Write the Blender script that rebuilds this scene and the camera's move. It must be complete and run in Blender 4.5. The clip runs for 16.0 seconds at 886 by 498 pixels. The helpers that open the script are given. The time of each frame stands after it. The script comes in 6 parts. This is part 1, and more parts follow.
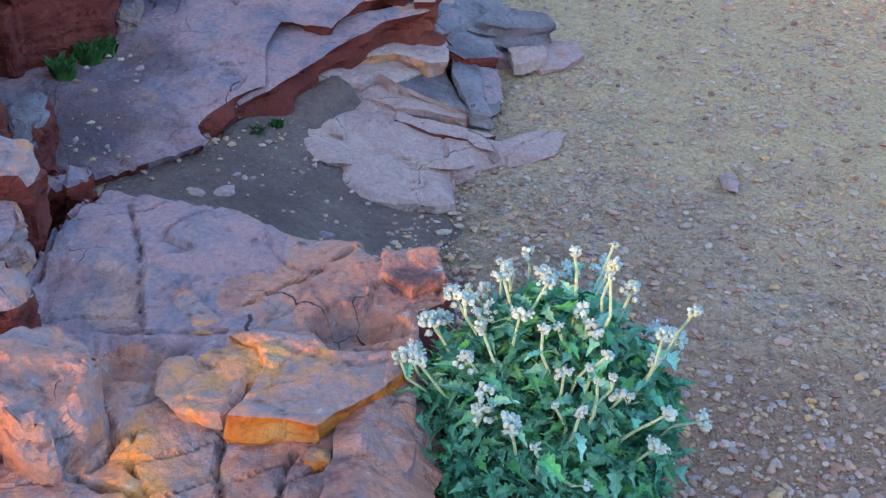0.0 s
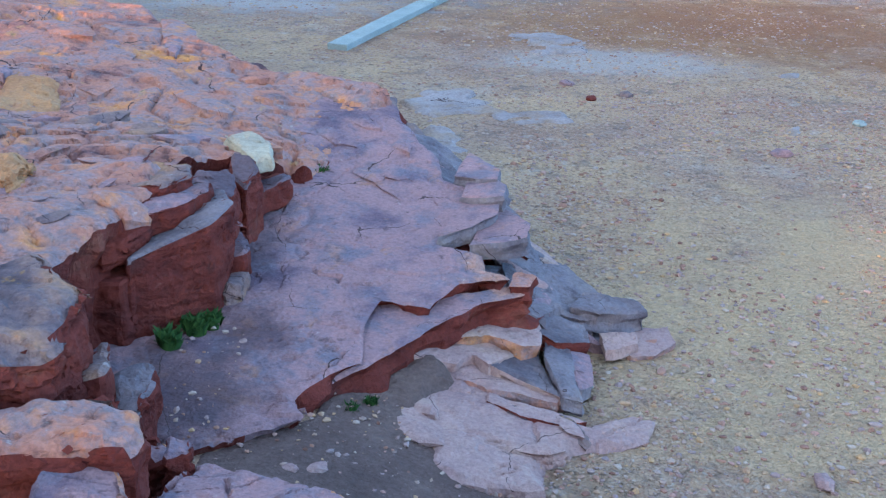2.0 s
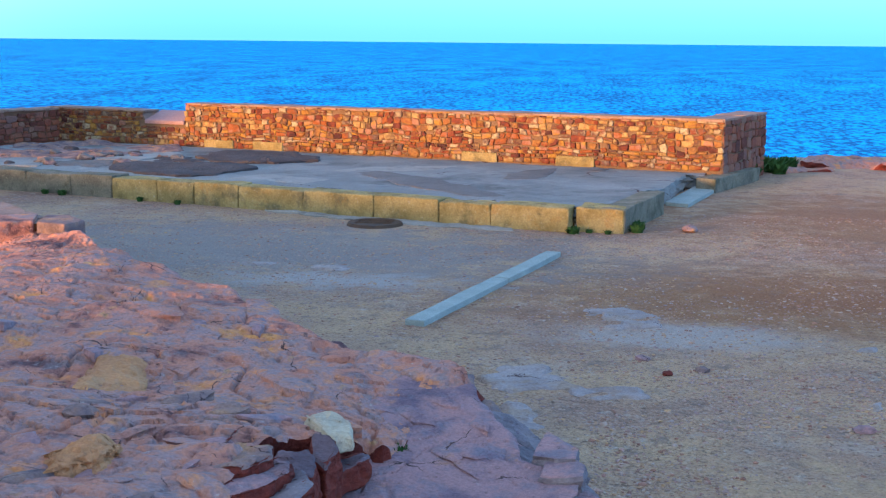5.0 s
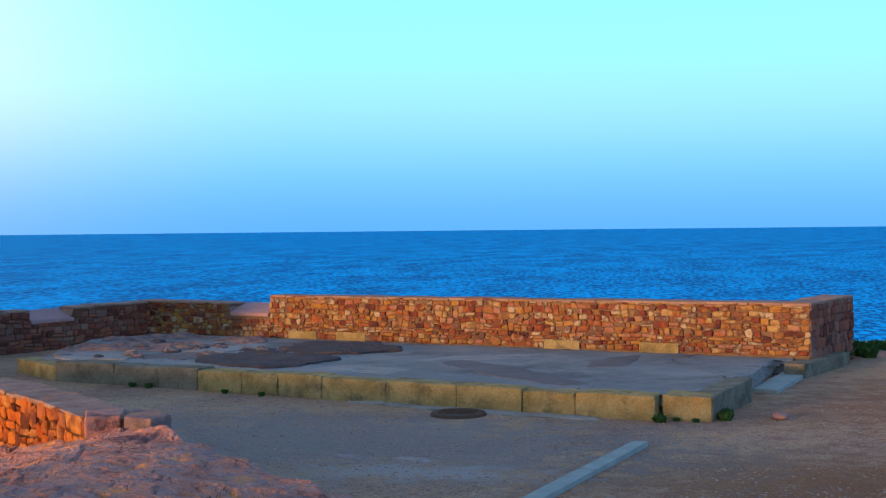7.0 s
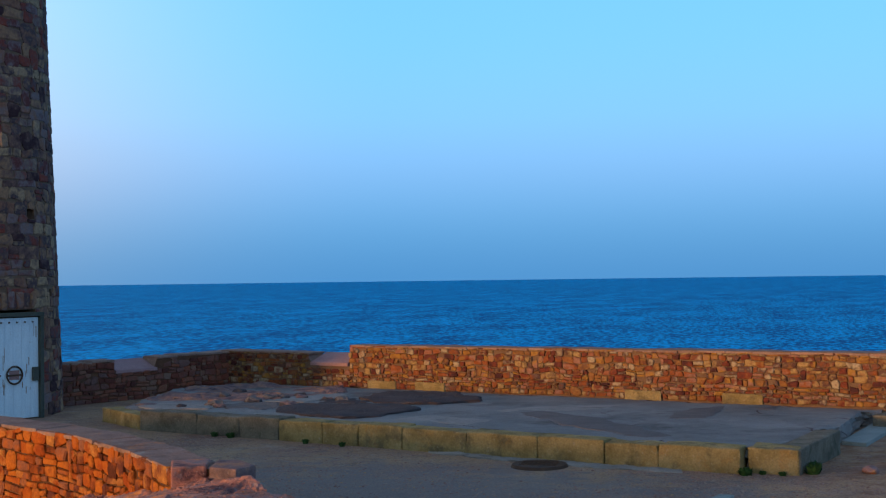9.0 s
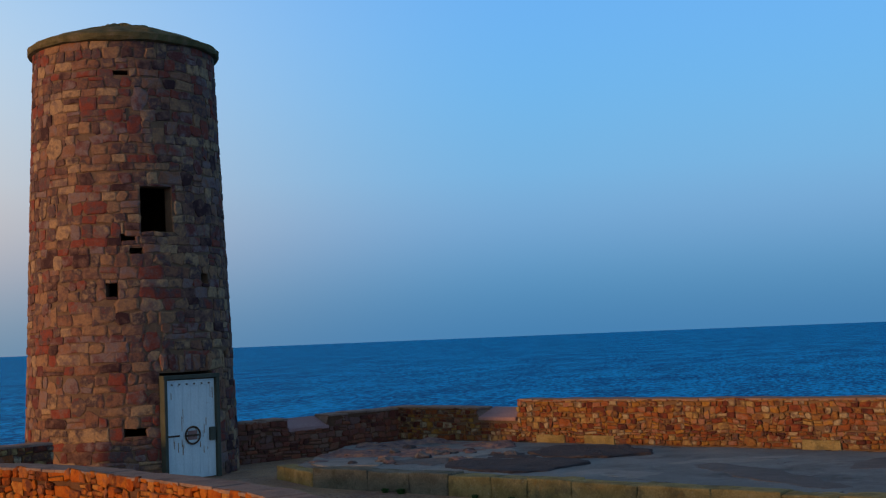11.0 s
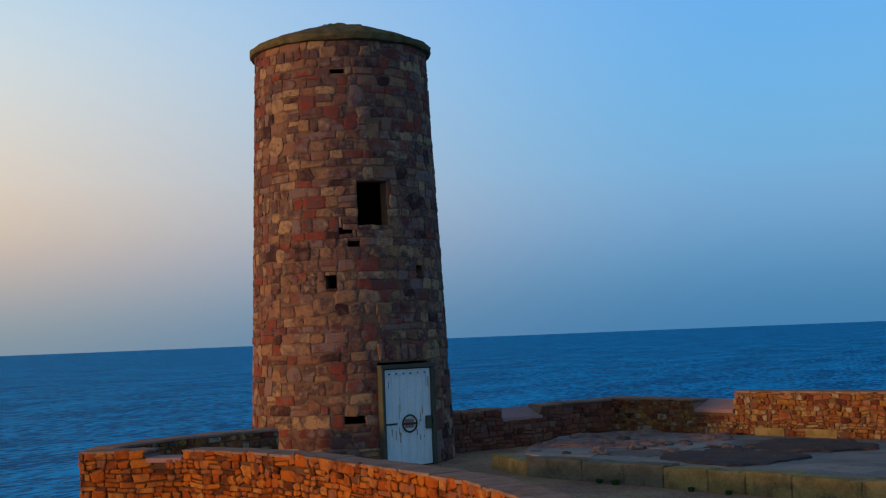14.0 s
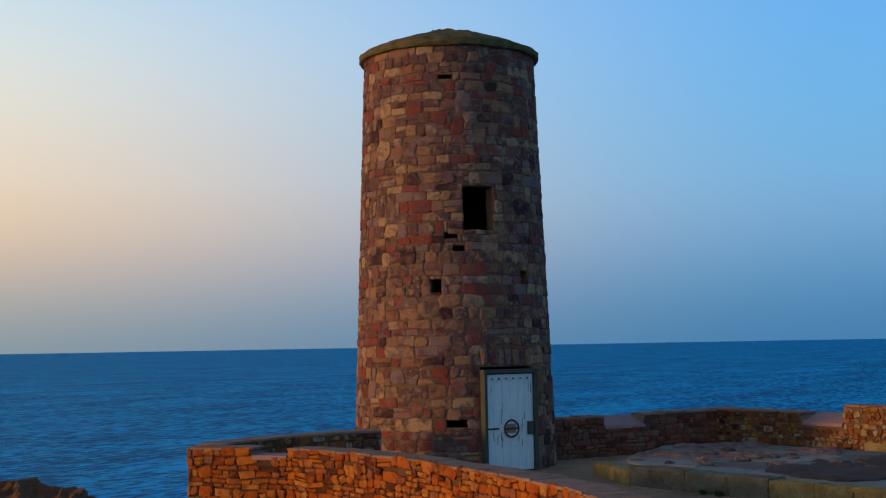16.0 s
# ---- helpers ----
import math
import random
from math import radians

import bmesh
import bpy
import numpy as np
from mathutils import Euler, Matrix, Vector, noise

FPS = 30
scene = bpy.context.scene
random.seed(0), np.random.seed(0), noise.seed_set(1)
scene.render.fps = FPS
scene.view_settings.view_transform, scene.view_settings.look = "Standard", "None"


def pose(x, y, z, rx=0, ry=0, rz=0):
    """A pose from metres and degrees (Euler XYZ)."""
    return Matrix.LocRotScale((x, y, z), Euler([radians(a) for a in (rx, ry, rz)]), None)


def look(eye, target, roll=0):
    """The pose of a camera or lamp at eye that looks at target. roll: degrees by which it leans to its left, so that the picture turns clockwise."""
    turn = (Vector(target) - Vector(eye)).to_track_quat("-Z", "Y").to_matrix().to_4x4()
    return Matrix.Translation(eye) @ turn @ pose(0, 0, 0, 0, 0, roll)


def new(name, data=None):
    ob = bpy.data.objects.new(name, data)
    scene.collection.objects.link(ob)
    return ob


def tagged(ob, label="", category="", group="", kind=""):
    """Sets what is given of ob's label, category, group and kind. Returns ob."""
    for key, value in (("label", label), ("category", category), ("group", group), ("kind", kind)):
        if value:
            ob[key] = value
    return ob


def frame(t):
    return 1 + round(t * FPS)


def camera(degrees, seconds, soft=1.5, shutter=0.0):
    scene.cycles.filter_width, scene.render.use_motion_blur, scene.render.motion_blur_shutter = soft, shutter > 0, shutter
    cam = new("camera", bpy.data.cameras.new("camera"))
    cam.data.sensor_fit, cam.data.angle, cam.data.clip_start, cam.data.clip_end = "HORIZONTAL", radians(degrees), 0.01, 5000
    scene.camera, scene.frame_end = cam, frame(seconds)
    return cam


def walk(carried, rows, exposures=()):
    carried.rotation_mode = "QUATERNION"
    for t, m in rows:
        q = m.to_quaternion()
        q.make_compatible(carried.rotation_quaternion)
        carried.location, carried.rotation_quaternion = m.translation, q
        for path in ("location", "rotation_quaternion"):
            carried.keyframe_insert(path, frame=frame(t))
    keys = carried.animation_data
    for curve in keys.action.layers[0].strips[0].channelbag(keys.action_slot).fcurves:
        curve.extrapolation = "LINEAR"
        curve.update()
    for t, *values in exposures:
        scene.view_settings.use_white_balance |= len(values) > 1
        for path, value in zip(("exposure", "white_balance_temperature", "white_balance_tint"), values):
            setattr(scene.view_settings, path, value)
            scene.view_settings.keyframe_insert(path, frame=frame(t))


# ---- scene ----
cam = camera(38.59, 16.0, soft=1.25)
PATH = [
    (0.0, (0.002, 0.002, 2.403), (0.0019, 3.3438, 0.2044), 1.03),
    (0.5, (-0.018, -0.002, 2.422), (-0.0990, 3.4280, 0.3654), 1.10),
    (1.0, (-0.033, -0.001, 2.451), (-0.1979, 3.5321, 0.5833), 1.37),
    (1.5, (-0.043, -0.012, 2.479), (-0.2749, 3.6241, 0.8268), 1.15),
    (2.0, (-0.056, -0.021, 2.492), (-0.3321, 3.6898, 1.0242), 1.58),
    (2.5, (-0.066, -0.024, 2.503), (-0.3878, 3.7406, 1.1896), 1.90),
    (3.0, (-0.072, -0.028, 2.512), (-0.4280, 3.7750, 1.3243), 2.08),
    (3.5, (-0.073, -0.035, 2.518), (-0.4520, 3.7947, 1.4265), 1.56),
    (4.0, (-0.075, -0.050, 2.532), (-0.4925, 3.8106, 1.5696), 1.21),
    (4.5, (-0.071, -0.072, 2.548), (-0.5429, 3.8187, 1.7469), 0.88),
    (5.0, (-0.070, -0.080, 2.563), (-0.6155, 3.8278, 1.9044), 0.52),
    (5.2, (-0.070, -0.073, 2.566), (-0.6435, 3.8405, 1.9712), 0.42),
    (7.3, (-0.104, -0.063, 2.598), (-0.9173, 3.8532, 2.5630), -0.60),
    (7.5, (-0.114, -0.076, 2.599), (-0.9265, 3.8410, 2.5759), -0.57),
    (8.0, (-0.116, -0.077, 2.612), (-0.9611, 3.8331, 2.6068), -0.60),
    (8.5, (-0.132, -0.083, 2.607), (-1.0422, 3.8115, 2.6411), -0.66),
    (9.0, (-0.144, -0.086, 2.613), (-1.1818, 3.7764, 2.6989), -0.76),
    (9.5, (-0.120, -0.038, 2.606), (-1.2955, 3.7828, 2.7563), -1.24),
    (10.0, (-0.098, -0.045, 2.605), (-1.3935, 3.7333, 2.8161), -1.58),
    (12.5, (-0.042, -0.117, 2.592), (-1.9180, 3.4037, 2.8813), -2.69),
    (13.0, (-0.028, -0.133, 2.608), (-2.0166, 3.3258, 2.8884), -2.39),
    (13.5, (-0.042, -0.139, 2.600), (-2.1104, 3.2743, 2.8691), -2.27),
    (14.0, (-0.039, -0.148, 2.598), (-2.1594, 3.2325, 2.8658), -2.29),
    (14.5, (-0.027, -0.159, 2.600), (-2.2047, 3.1854, 2.8664), -2.05),
    (15.0, (-0.018, -0.170, 2.592), (-2.2782, 3.1194, 2.8676), -1.73),
    (15.5, (-0.008, -0.179, 2.591), (-2.3480, 3.0526, 2.8729), -1.23),
    (16.0, (-0.002, -0.207, 2.594), (-2.3936, 2.9860, 2.8871), -1.02),
]
EXPOSURES = [(0.0, 2.27, 6500, 10), (1.5, 2.46, 6500, 10), (2.2, 2.44, 6500, 10), (3.0, 2.35, 6450, 10), (5.0, 1.86, 6300, 10), (5.6, 1.48, 6250, 10), (6.4, 1.08, 6250, 10), (7.5, 0.79, 6250, 10), (9.0, 0.28, 6450, 9), (10.0, -0.04, 6620, 8), (12.5, -0.34, 6760, 6), (16.0, -0.27, 6760, 6)]
walk(cam, [(t, look(eye, target, roll)) for t, eye, target, roll in PATH], EXPOSURES)

from mathutils.bvhtree import BVHTree

# ---- world, sun ----
SUN_AZ, SUN_EL = 143.0, 4.5          # degrees to the left of +y, degrees up
sun_dir = Vector((-math.sin(radians(SUN_AZ)) * math.cos(radians(SUN_EL)), math.cos(radians(SUN_AZ)) * math.cos(radians(SUN_EL)), math.sin(radians(SUN_EL))))
world = bpy.data.worlds.new("sky")
world.use_nodes = True
scene.world = world
wn, wl = world.node_tree.nodes, world.node_tree.links


def sky_ramp(fac, stops):
    """A ramp of radiances up to 2."""
    r = wn.new("ShaderNodeValToRGB")
    r.color_ramp.interpolation = 'B_SPLINE'
    e = r.color_ramp.elements
    for k, (p, c) in enumerate(stops):
        el = e[k] if k < 2 else e.new(p)
        el.position, el.color = p, (*(v / 2 for v in c), 1)
    wl.new(fac, r.inputs[0])
    up = wn.new("ShaderNodeVectorMath")
    up.operation = 'SCALE'
    up.inputs["Scale"].default_value = 2.0
    wl.new(r.outputs[0], up.inputs[0])
    return up.outputs[0]


def sky_mix(fac, a, b):
    m = wn.new("ShaderNodeMix")
    m.data_type = 'RGBA'
    if isinstance(fac, float):
        m.inputs[0].default_value = fac
    else:
        wl.new(fac, m.inputs[0])
    wl.new(a, m.inputs[6])
    wl.new(b, m.inputs[7])
    return m.outputs[2]


sky = wn.new("ShaderNodeTexSky")
sky.sky_type = 'NISHITA'
sky.sun_disc = False
sky.sun_elevation = radians(SUN_EL)
sky.sun_rotation = radians(-SUN_AZ)
sky.altitude = 30
sky.air_density, sky.dust_density, sky.ozone_density = 1.0, 0.6, 4.0
dim = wn.new("ShaderNodeVectorMath")
dim.operation = 'SCALE'
dim.inputs["Scale"].default_value = 0.1
wl.new(sky.outputs[0], dim.inputs[0])
# evening sky over the sea: haze band at the horizon, pale above, blue at the zenith, and the warm glow on the sun's side
place_ = wn.new("ShaderNodeTexCoord")
split = wn.new("ShaderNodeSeparateXYZ")
wl.new(place_.outputs["Generated"], split.inputs[0])
blue = sky_ramp(split.outputs[2], [(0.0, (0.070, 0.285, 0.62)), (0.03, (0.10, 0.34, 0.69)), (0.06, (0.165, 0.43, 0.81)), (0.09, (0.235, 0.51, 0.92)), (0.125, (0.25, 0.60, 1.04)), (0.19, (0.215, 0.63, 1.18)), (0.27, (0.20, 0.595, 1.28)), (0.33, (0.19, 0.52, 1.14)), (0.42, (0.17, 0.30, 0.50)), (1.0, (0.15, 0.235, 0.39))])
warm = sky_ramp(split.outputs[2], [(0.0, (0.36, 0.45, 0.51)), (0.03, (0.58, 0.55, 0.53)), (0.06, (0.90, 0.67, 0.53)), (0.09, (1.16, 0.83, 0.54)), (0.125, (1.30, 0.96, 0.66)), (0.2, (1.24, 1.16, 1.00)), (0.27, (0.94, 1.13, 1.24)), (0.33, (0.62, 0.87, 1.08)), (0.42, (0.27, 0.35, 0.48)), (1.0, (0.15, 0.235, 0.39))])
toward = wn.new("ShaderNodeVectorMath")
toward.operation = 'DOT_PRODUCT'
wl.new(place_.outputs["Generated"], toward.inputs[0])
toward.inputs[1].default_value = (-math.sin(radians(130)), math.cos(radians(130)), 0)
glow = wn.new("ShaderNodeMapRange")
glow.interpolation_type = 'SMOOTHSTEP'
glow.inputs["From Min"].default_value, glow.inputs["From Max"].default_value = -0.39, 0.50
wl.new(toward.outputs["Value"], glow.inputs["Value"])
evening = sky_mix(glow.outputs[0], blue, warm)
wl.new(sky_mix(0.15, evening, dim.outputs[0]), wn["Background"].inputs["Color"])
wn["Background"].inputs["Strength"].default_value = 1.0

lamp = bpy.data.lights.new("sun", "SUN")
lamp.energy, lamp.angle, lamp.color = 3.1, radians(8), (1.0, 0.46, 0.14)
sun = new("sun", lamp)
sun.matrix_world = look(sun_dir * 50, (0, 0, 0))


# ---- noise ----
def hash3(i, j, k):
    h = (i * 374761393 + j * 668265263 + k * 2147483647) & 0xFFFFFFFF
    h = ((h ^ (h >> 13)) * 1274126177) & 0xFFFFFFFF
    return ((h ^ (h >> 16)) & 0xFFFF) / 65535.0


def vnoise(x, y, z):
    """Smooth value noise in 0..1 for arrays."""
    x, y, z = np.broadcast_arrays(np.asarray(x, float), np.asarray(y, float), np.asarray(z, float))
    i, j, k = np.floor(x).astype(np.int64), np.floor(y).astype(np.int64), np.floor(z).astype(np.int64)
    u, v, w = x - i, y - j, z - k
    u, v, w = u * u * (3 - 2 * u), v * v * (3 - 2 * v), w * w * (3 - 2 * w)
    out = 0
    for a in (0, 1):
        for b in (0, 1):
            for c in (0, 1):
                out = out + hash3(i + a, j + b, k + c) * (u if a else 1 - u) * (v if b else 1 - v) * (w if c else 1 - w)
    return out


def fbm(x, y, z, octaves=4, gain=0.5):
    out, amp, tot = 0, 1.0, 0
    for o in range(octaves):
        out = out + amp * vnoise(x * 2 ** o + 17.3 * o, y * 2 ** o + 5.1 * o, z * 2 ** o)
        tot += amp
        amp *= gain
    return out / tot


def facets(x, y, seed):
    """Noise of flat facets with sharp ridges in 0..1, as split stone has."""
    x, y = np.asarray(x, float), np.asarray(y, float)
    x, y = x + 0.7 * (fbm(x * 0.8 + seed, y * 0.8, 1.3, 2) - 0.5), y + 0.7 * (fbm(x * 0.8, y * 0.8 + seed, 7.3, 2) - 0.5)
    i, j = np.floor(x).astype(np.int64), np.floor(y).astype(np.int64)
    u, v, k = x - i, y - j, np.int64(int(seed * 13) % 9973)
    h00, h10, h01, h11 = hash3(i, j, k), hash3(i + 1, j, k), hash3(i, j + 1, k), hash3(i + 1, j + 1, k)
    return np.where(u > v, h00 + u * (h10 - h00) + v * (h11 - h10), h00 + v * (h01 - h00) + u * (h11 - h01))


# ---- materials ----
def material(name, colours, scale=3.0, rough=0.85, bump=0.3, bump_scale=40.0, vary="", spots=(), metal=0.0, detail=6.0, squash=(1, 1, 1), spread=0.25, spec=0.06, relief=(), cracks=0.0, patches=(), bend=0.6):
    """A surface of several colours mixed by noise at two scales, with fine relief.
    vary: "object" or "island" shifts the colour piece by piece. spots: (colour, scale, threshold) patches, such as lichen or stains."""
    m = bpy.data.materials.new(name)
    m.use_nodes = True
    n, l = m.node_tree.nodes, m.node_tree.links
    b = n["Principled BSDF"]
    b.inputs["Roughness"].default_value, b.inputs["Metallic"].default_value = rough, metal
    b.inputs["Specular IOR Level"].default_value = spec
    co = n.new("ShaderNodeTexCoord")
    geo = n.new("ShaderNodeNewGeometry")
    mp = n.new("ShaderNodeMapping")
    mp.inputs["Scale"].default_value = squash
    l.new(geo.outputs["Position"], mp.inputs["Vector"])
    big = n.new("ShaderNodeTexNoise")
    big.inputs["Scale"].default_value, big.inputs["Detail"].default_value, big.inputs["Roughness"].default_value = scale, detail, 0.62
    l.new(mp.outputs[0], big.inputs["Vector"])
    fac = big.outputs[0]
    if vary:
        if vary == "object":
            src = n.new("ShaderNodeObjectInfo").outputs["Random"]
        else:
            src = geo.outputs["Random Per Island"]
        mix = n.new("ShaderNodeMath")
        mix.operation = 'MULTIPLY_ADD'
        l.new(src, mix.inputs[0])
        mix.inputs[1].default_value = 1.0
        sub = n.new("ShaderNodeMath")
        sub.operation = 'MULTIPLY_ADD'
        l.new(big.outputs[0], sub.inputs[0])
        sub.inputs[1].default_value, sub.inputs[2].default_value = 0.5, -0.25
        l.new(sub.outputs[0], mix.inputs[2])
        fac = mix.outputs[0]
    ramp = n.new("ShaderNodeValToRGB")
    e = ramp.color_ramp.elements
    lo, hi = (0.0, 1.0) if vary else (0.5 - spread, 0.5 + spread)
    for k, c in enumerate(colours):
        p = lo + (hi - lo) * k / max(1, len(colours) - 1)
        el = e[k] if k < 2 else e.new(p)
        el.position, el.color = p, (*c, 1)
    l.new(fac, ramp.inputs[0])
    col = ramp.outputs[0]
    for c, s, th in spots:
        sp = n.new("ShaderNodeTexNoise")
        sp.inputs["Scale"].default_value, sp.inputs["Detail"].default_value = s, 8
        sp.inputs["Roughness"].default_value = 0.66
        l.new(geo.outputs["Position"], sp.inputs["Vector"])
        r = n.new("ShaderNodeValToRGB")
        r.color_ramp.elements[0].position, r.color_ramp.elements[1].position = th - 0.03, th + 0.09
        r.color_ramp.elements[1].color = (0.75, 0.75, 0.75, 1)
        l.new(sp.outputs[0], r.inputs[0])
        mx = n.new("ShaderNodeMix")
        mx.data_type = 'RGBA'
        l.new(r.outputs[0], mx.inputs[0])
        l.new(col, mx.inputs[6])
        mx.inputs[7].default_value = (*c, 1)
        col = mx.outputs[2]
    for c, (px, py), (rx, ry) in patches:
        # a wide patch of another colour, fading out unevenly
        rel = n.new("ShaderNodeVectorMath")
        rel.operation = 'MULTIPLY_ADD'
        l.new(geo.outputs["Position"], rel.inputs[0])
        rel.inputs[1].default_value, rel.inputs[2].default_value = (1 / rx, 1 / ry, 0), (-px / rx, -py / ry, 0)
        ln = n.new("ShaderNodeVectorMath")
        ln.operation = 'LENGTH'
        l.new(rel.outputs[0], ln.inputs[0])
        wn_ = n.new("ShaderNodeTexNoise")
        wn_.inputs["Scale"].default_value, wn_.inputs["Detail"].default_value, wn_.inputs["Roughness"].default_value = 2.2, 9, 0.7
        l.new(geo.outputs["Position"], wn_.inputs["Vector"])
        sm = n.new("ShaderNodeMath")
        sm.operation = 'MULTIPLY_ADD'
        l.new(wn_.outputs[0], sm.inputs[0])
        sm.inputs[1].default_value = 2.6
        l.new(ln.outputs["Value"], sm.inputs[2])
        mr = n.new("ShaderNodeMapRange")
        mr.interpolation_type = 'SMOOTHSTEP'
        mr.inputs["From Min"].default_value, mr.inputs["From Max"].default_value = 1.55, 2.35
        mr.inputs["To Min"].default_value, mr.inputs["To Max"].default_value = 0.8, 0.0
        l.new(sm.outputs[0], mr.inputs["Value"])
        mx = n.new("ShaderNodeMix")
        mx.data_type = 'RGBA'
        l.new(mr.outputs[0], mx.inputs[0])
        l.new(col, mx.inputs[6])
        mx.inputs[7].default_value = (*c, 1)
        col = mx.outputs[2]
    fine = n.new("ShaderNodeTexNoise")
    fine.inputs["Scale"].default_value, fine.inputs["Detail"].default_value, fine.inputs["Roughness"].default_value = bump_scale, 5, 0.7
    l.new(mp.outputs[0], fine.inputs["Vector"])
    grain = n.new("ShaderNodeMix")
    grain.data_type, grain.blend_type = 'RGBA', 'MULTIPLY'
    grain.inputs[0].default_value = 0.6
    gr = n.new("ShaderNodeValToRGB")
    gr.color_ramp.elements[0].position, gr.color_ramp.elements[0].color = 0.3, (0.55, 0.55, 0.55, 1)
    gr.color_ramp.elements[1].position, gr.color_ramp.elements[1].color = 0.65, (1.15, 1.15, 1.15, 1)
    l.new(fine.outputs[0], gr.inputs[0])
    l.new(col, grain.inputs[6])
    l.new(gr.outputs[0], grain.inputs[7])
    l.new(grain.outputs[2], b.inputs["Base Color"])
    bp = n.new("ShaderNodeBump")
    bp.inputs["Strength"].default_value, bp.inputs["Distance"].default_value = bump, 0.02
    l.new(fine.outputs[0], bp.inputs["Height"])
    last = bp.outputs[0]
    if cracks:
        # fine branching fissures, broken off here and there
        wob = n.new("ShaderNodeTexNoise")
        wob.inputs["Scale"].default_value, wob.inputs["Detail"].default_value = cracks * 1.6, 5
        l.new(geo.outputs["Position"], wob.inputs["Vector"])
        add = n.new("ShaderNodeVectorMath")
        add.operation = 'MULTIPLY_ADD'
        l.new(wob.outputs[1], add.inputs[0])
        add.inputs[1].default_value = (0.5 / cracks,) * 3
        l.new(geo.outputs["Position"], add.inputs[2])
        vo = n.new("ShaderNodeTexVoronoi")
        vo.feature = 'DISTANCE_TO_EDGE'
        vo.inputs["Scale"].default_value = cracks
        l.new(add.outputs[0], vo.inputs["Vector"])
        thick = n.new("ShaderNodeMapRange")
        thick.inputs["From Min"].default_value, thick.inputs["From Max"].default_value = 0.50, 0.75
        thick.inputs["To Min"].default_value, thick.inputs["To Max"].default_value = 0.0, 0.011
        l.new(wob.outputs[0], thick.inputs["Value"])
        lt = n.new("ShaderNodeMath")
        lt.operation = 'LESS_THAN'
        l.new(vo.outputs["Distance"], lt.inputs[0])
        l.new(thick.outputs[0], lt.inputs[1])
        dk = n.new("ShaderNodeMix")
        dk.data_type = 'RGBA'
        l.new(lt.outputs[0], dk.inputs[0])
        l.new(grain.outputs[2], dk.inputs[6])
        dk.inputs[7].default_value = (0.07, 0.045, 0.045, 1)
        l.new(dk.outputs[2], b.inputs["Base Color"])
        bc = n.new("ShaderNodeBump")
        bc.inputs["Strength"].default_value, bc.inputs["Distance"].default_value = 1.0, 0.012
        bc.invert = True
        l.new(lt.outputs[0], bc.inputs["Height"])
        l.new(last, bc.inputs["Normal"])
        last = bc.outputs[0]
    for rs, rd in relief:
        t2 = n.new("ShaderNodeTexNoise")
        t2.inputs["Scale"].default_value, t2.inputs["Detail"].default_value, t2.inputs["Roughness"].default_value = rs, 4, 0.6
        t2.inputs["Distortion"].default_value = bend
        l.new(mp.outputs[0], t2.inputs["Vector"])
        b2 = n.new("ShaderNodeBump")
        b2.inputs["Strength"].default_value, b2.inputs["Distance"].default_value = 0.8, rd
        l.new(t2.outputs[0], b2.inputs["Height"])
        l.new(last, b2.inputs["Normal"])
        last = b2.outputs[0]
    l.new(last, b.inputs["Normal"])
    return m


M = {}
ROCKY = [(9.0, 0.035), (26.0, 0.012)]
# patches: dirt, together with shade under the ledge put into the colour
M["rock_top"] = material("pink_sandstone", [(0.10, 0.075, 0.105), (0.18, 0.125, 0.155), (0.29, 0.18, 0.19), (0.33, 0.195, 0.20), (0.22, 0.165, 0.19), (0.40, 0.23, 0.19)], 2.0, 0.8, 0.5, 60, relief=ROCKY, spread=0.17, cracks=1.5, bend=0.2,
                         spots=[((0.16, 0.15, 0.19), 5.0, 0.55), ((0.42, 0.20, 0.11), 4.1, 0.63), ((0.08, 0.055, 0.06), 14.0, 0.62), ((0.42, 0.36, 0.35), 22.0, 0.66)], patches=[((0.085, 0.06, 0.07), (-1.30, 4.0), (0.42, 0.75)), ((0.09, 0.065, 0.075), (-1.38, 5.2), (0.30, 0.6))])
M["rock_warm"] = material("orange_sandstone", [(0.11, 0.06, 0.065), (0.31, 0.15, 0.125), (0.42, 0.19, 0.135), (0.28, 0.19, 0.19), (0.46, 0.21, 0.13), (0.56, 0.25, 0.09)], 2.6, 0.8, 0.4, 55, relief=ROCKY, spread=0.17, cracks=2.0, bend=0.2,
                          spots=[((0.19, 0.165, 0.18), 6.0, 0.55), ((0.56, 0.20, 0.05), 4.4, 0.62), ((0.42, 0.30, 0.10), 6.3, 0.66), ((0.07, 0.04, 0.04), 15.0, 0.60), ((0.48, 0.45, 0.42), 9.0, 0.71), ((0.46, 0.40, 0.37), 24.0, 0.65)])
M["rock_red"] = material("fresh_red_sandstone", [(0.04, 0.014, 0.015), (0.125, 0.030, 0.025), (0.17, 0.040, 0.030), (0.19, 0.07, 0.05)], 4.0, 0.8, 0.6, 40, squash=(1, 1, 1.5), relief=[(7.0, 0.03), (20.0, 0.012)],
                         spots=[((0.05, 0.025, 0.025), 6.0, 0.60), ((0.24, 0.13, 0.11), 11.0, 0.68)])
M["rock_grey"] = material("grey_lichened_sandstone", [(0.08, 0.06, 0.07), (0.16, 0.12, 0.13), (0.26, 0.17, 0.15), (0.36, 0.20, 0.12)], 3.4, 0.85, 0.6, 55, relief=ROCKY, spread=0.18, cracks=2.2,
                          spots=[((0.55, 0.54, 0.51), 7.0, 0.66), ((0.46, 0.30, 0.07), 4.0, 0.62), ((0.42, 0.16, 0.06), 4.0, 0.63), ((0.08, 0.05, 0.05), 13.0, 0.64)])
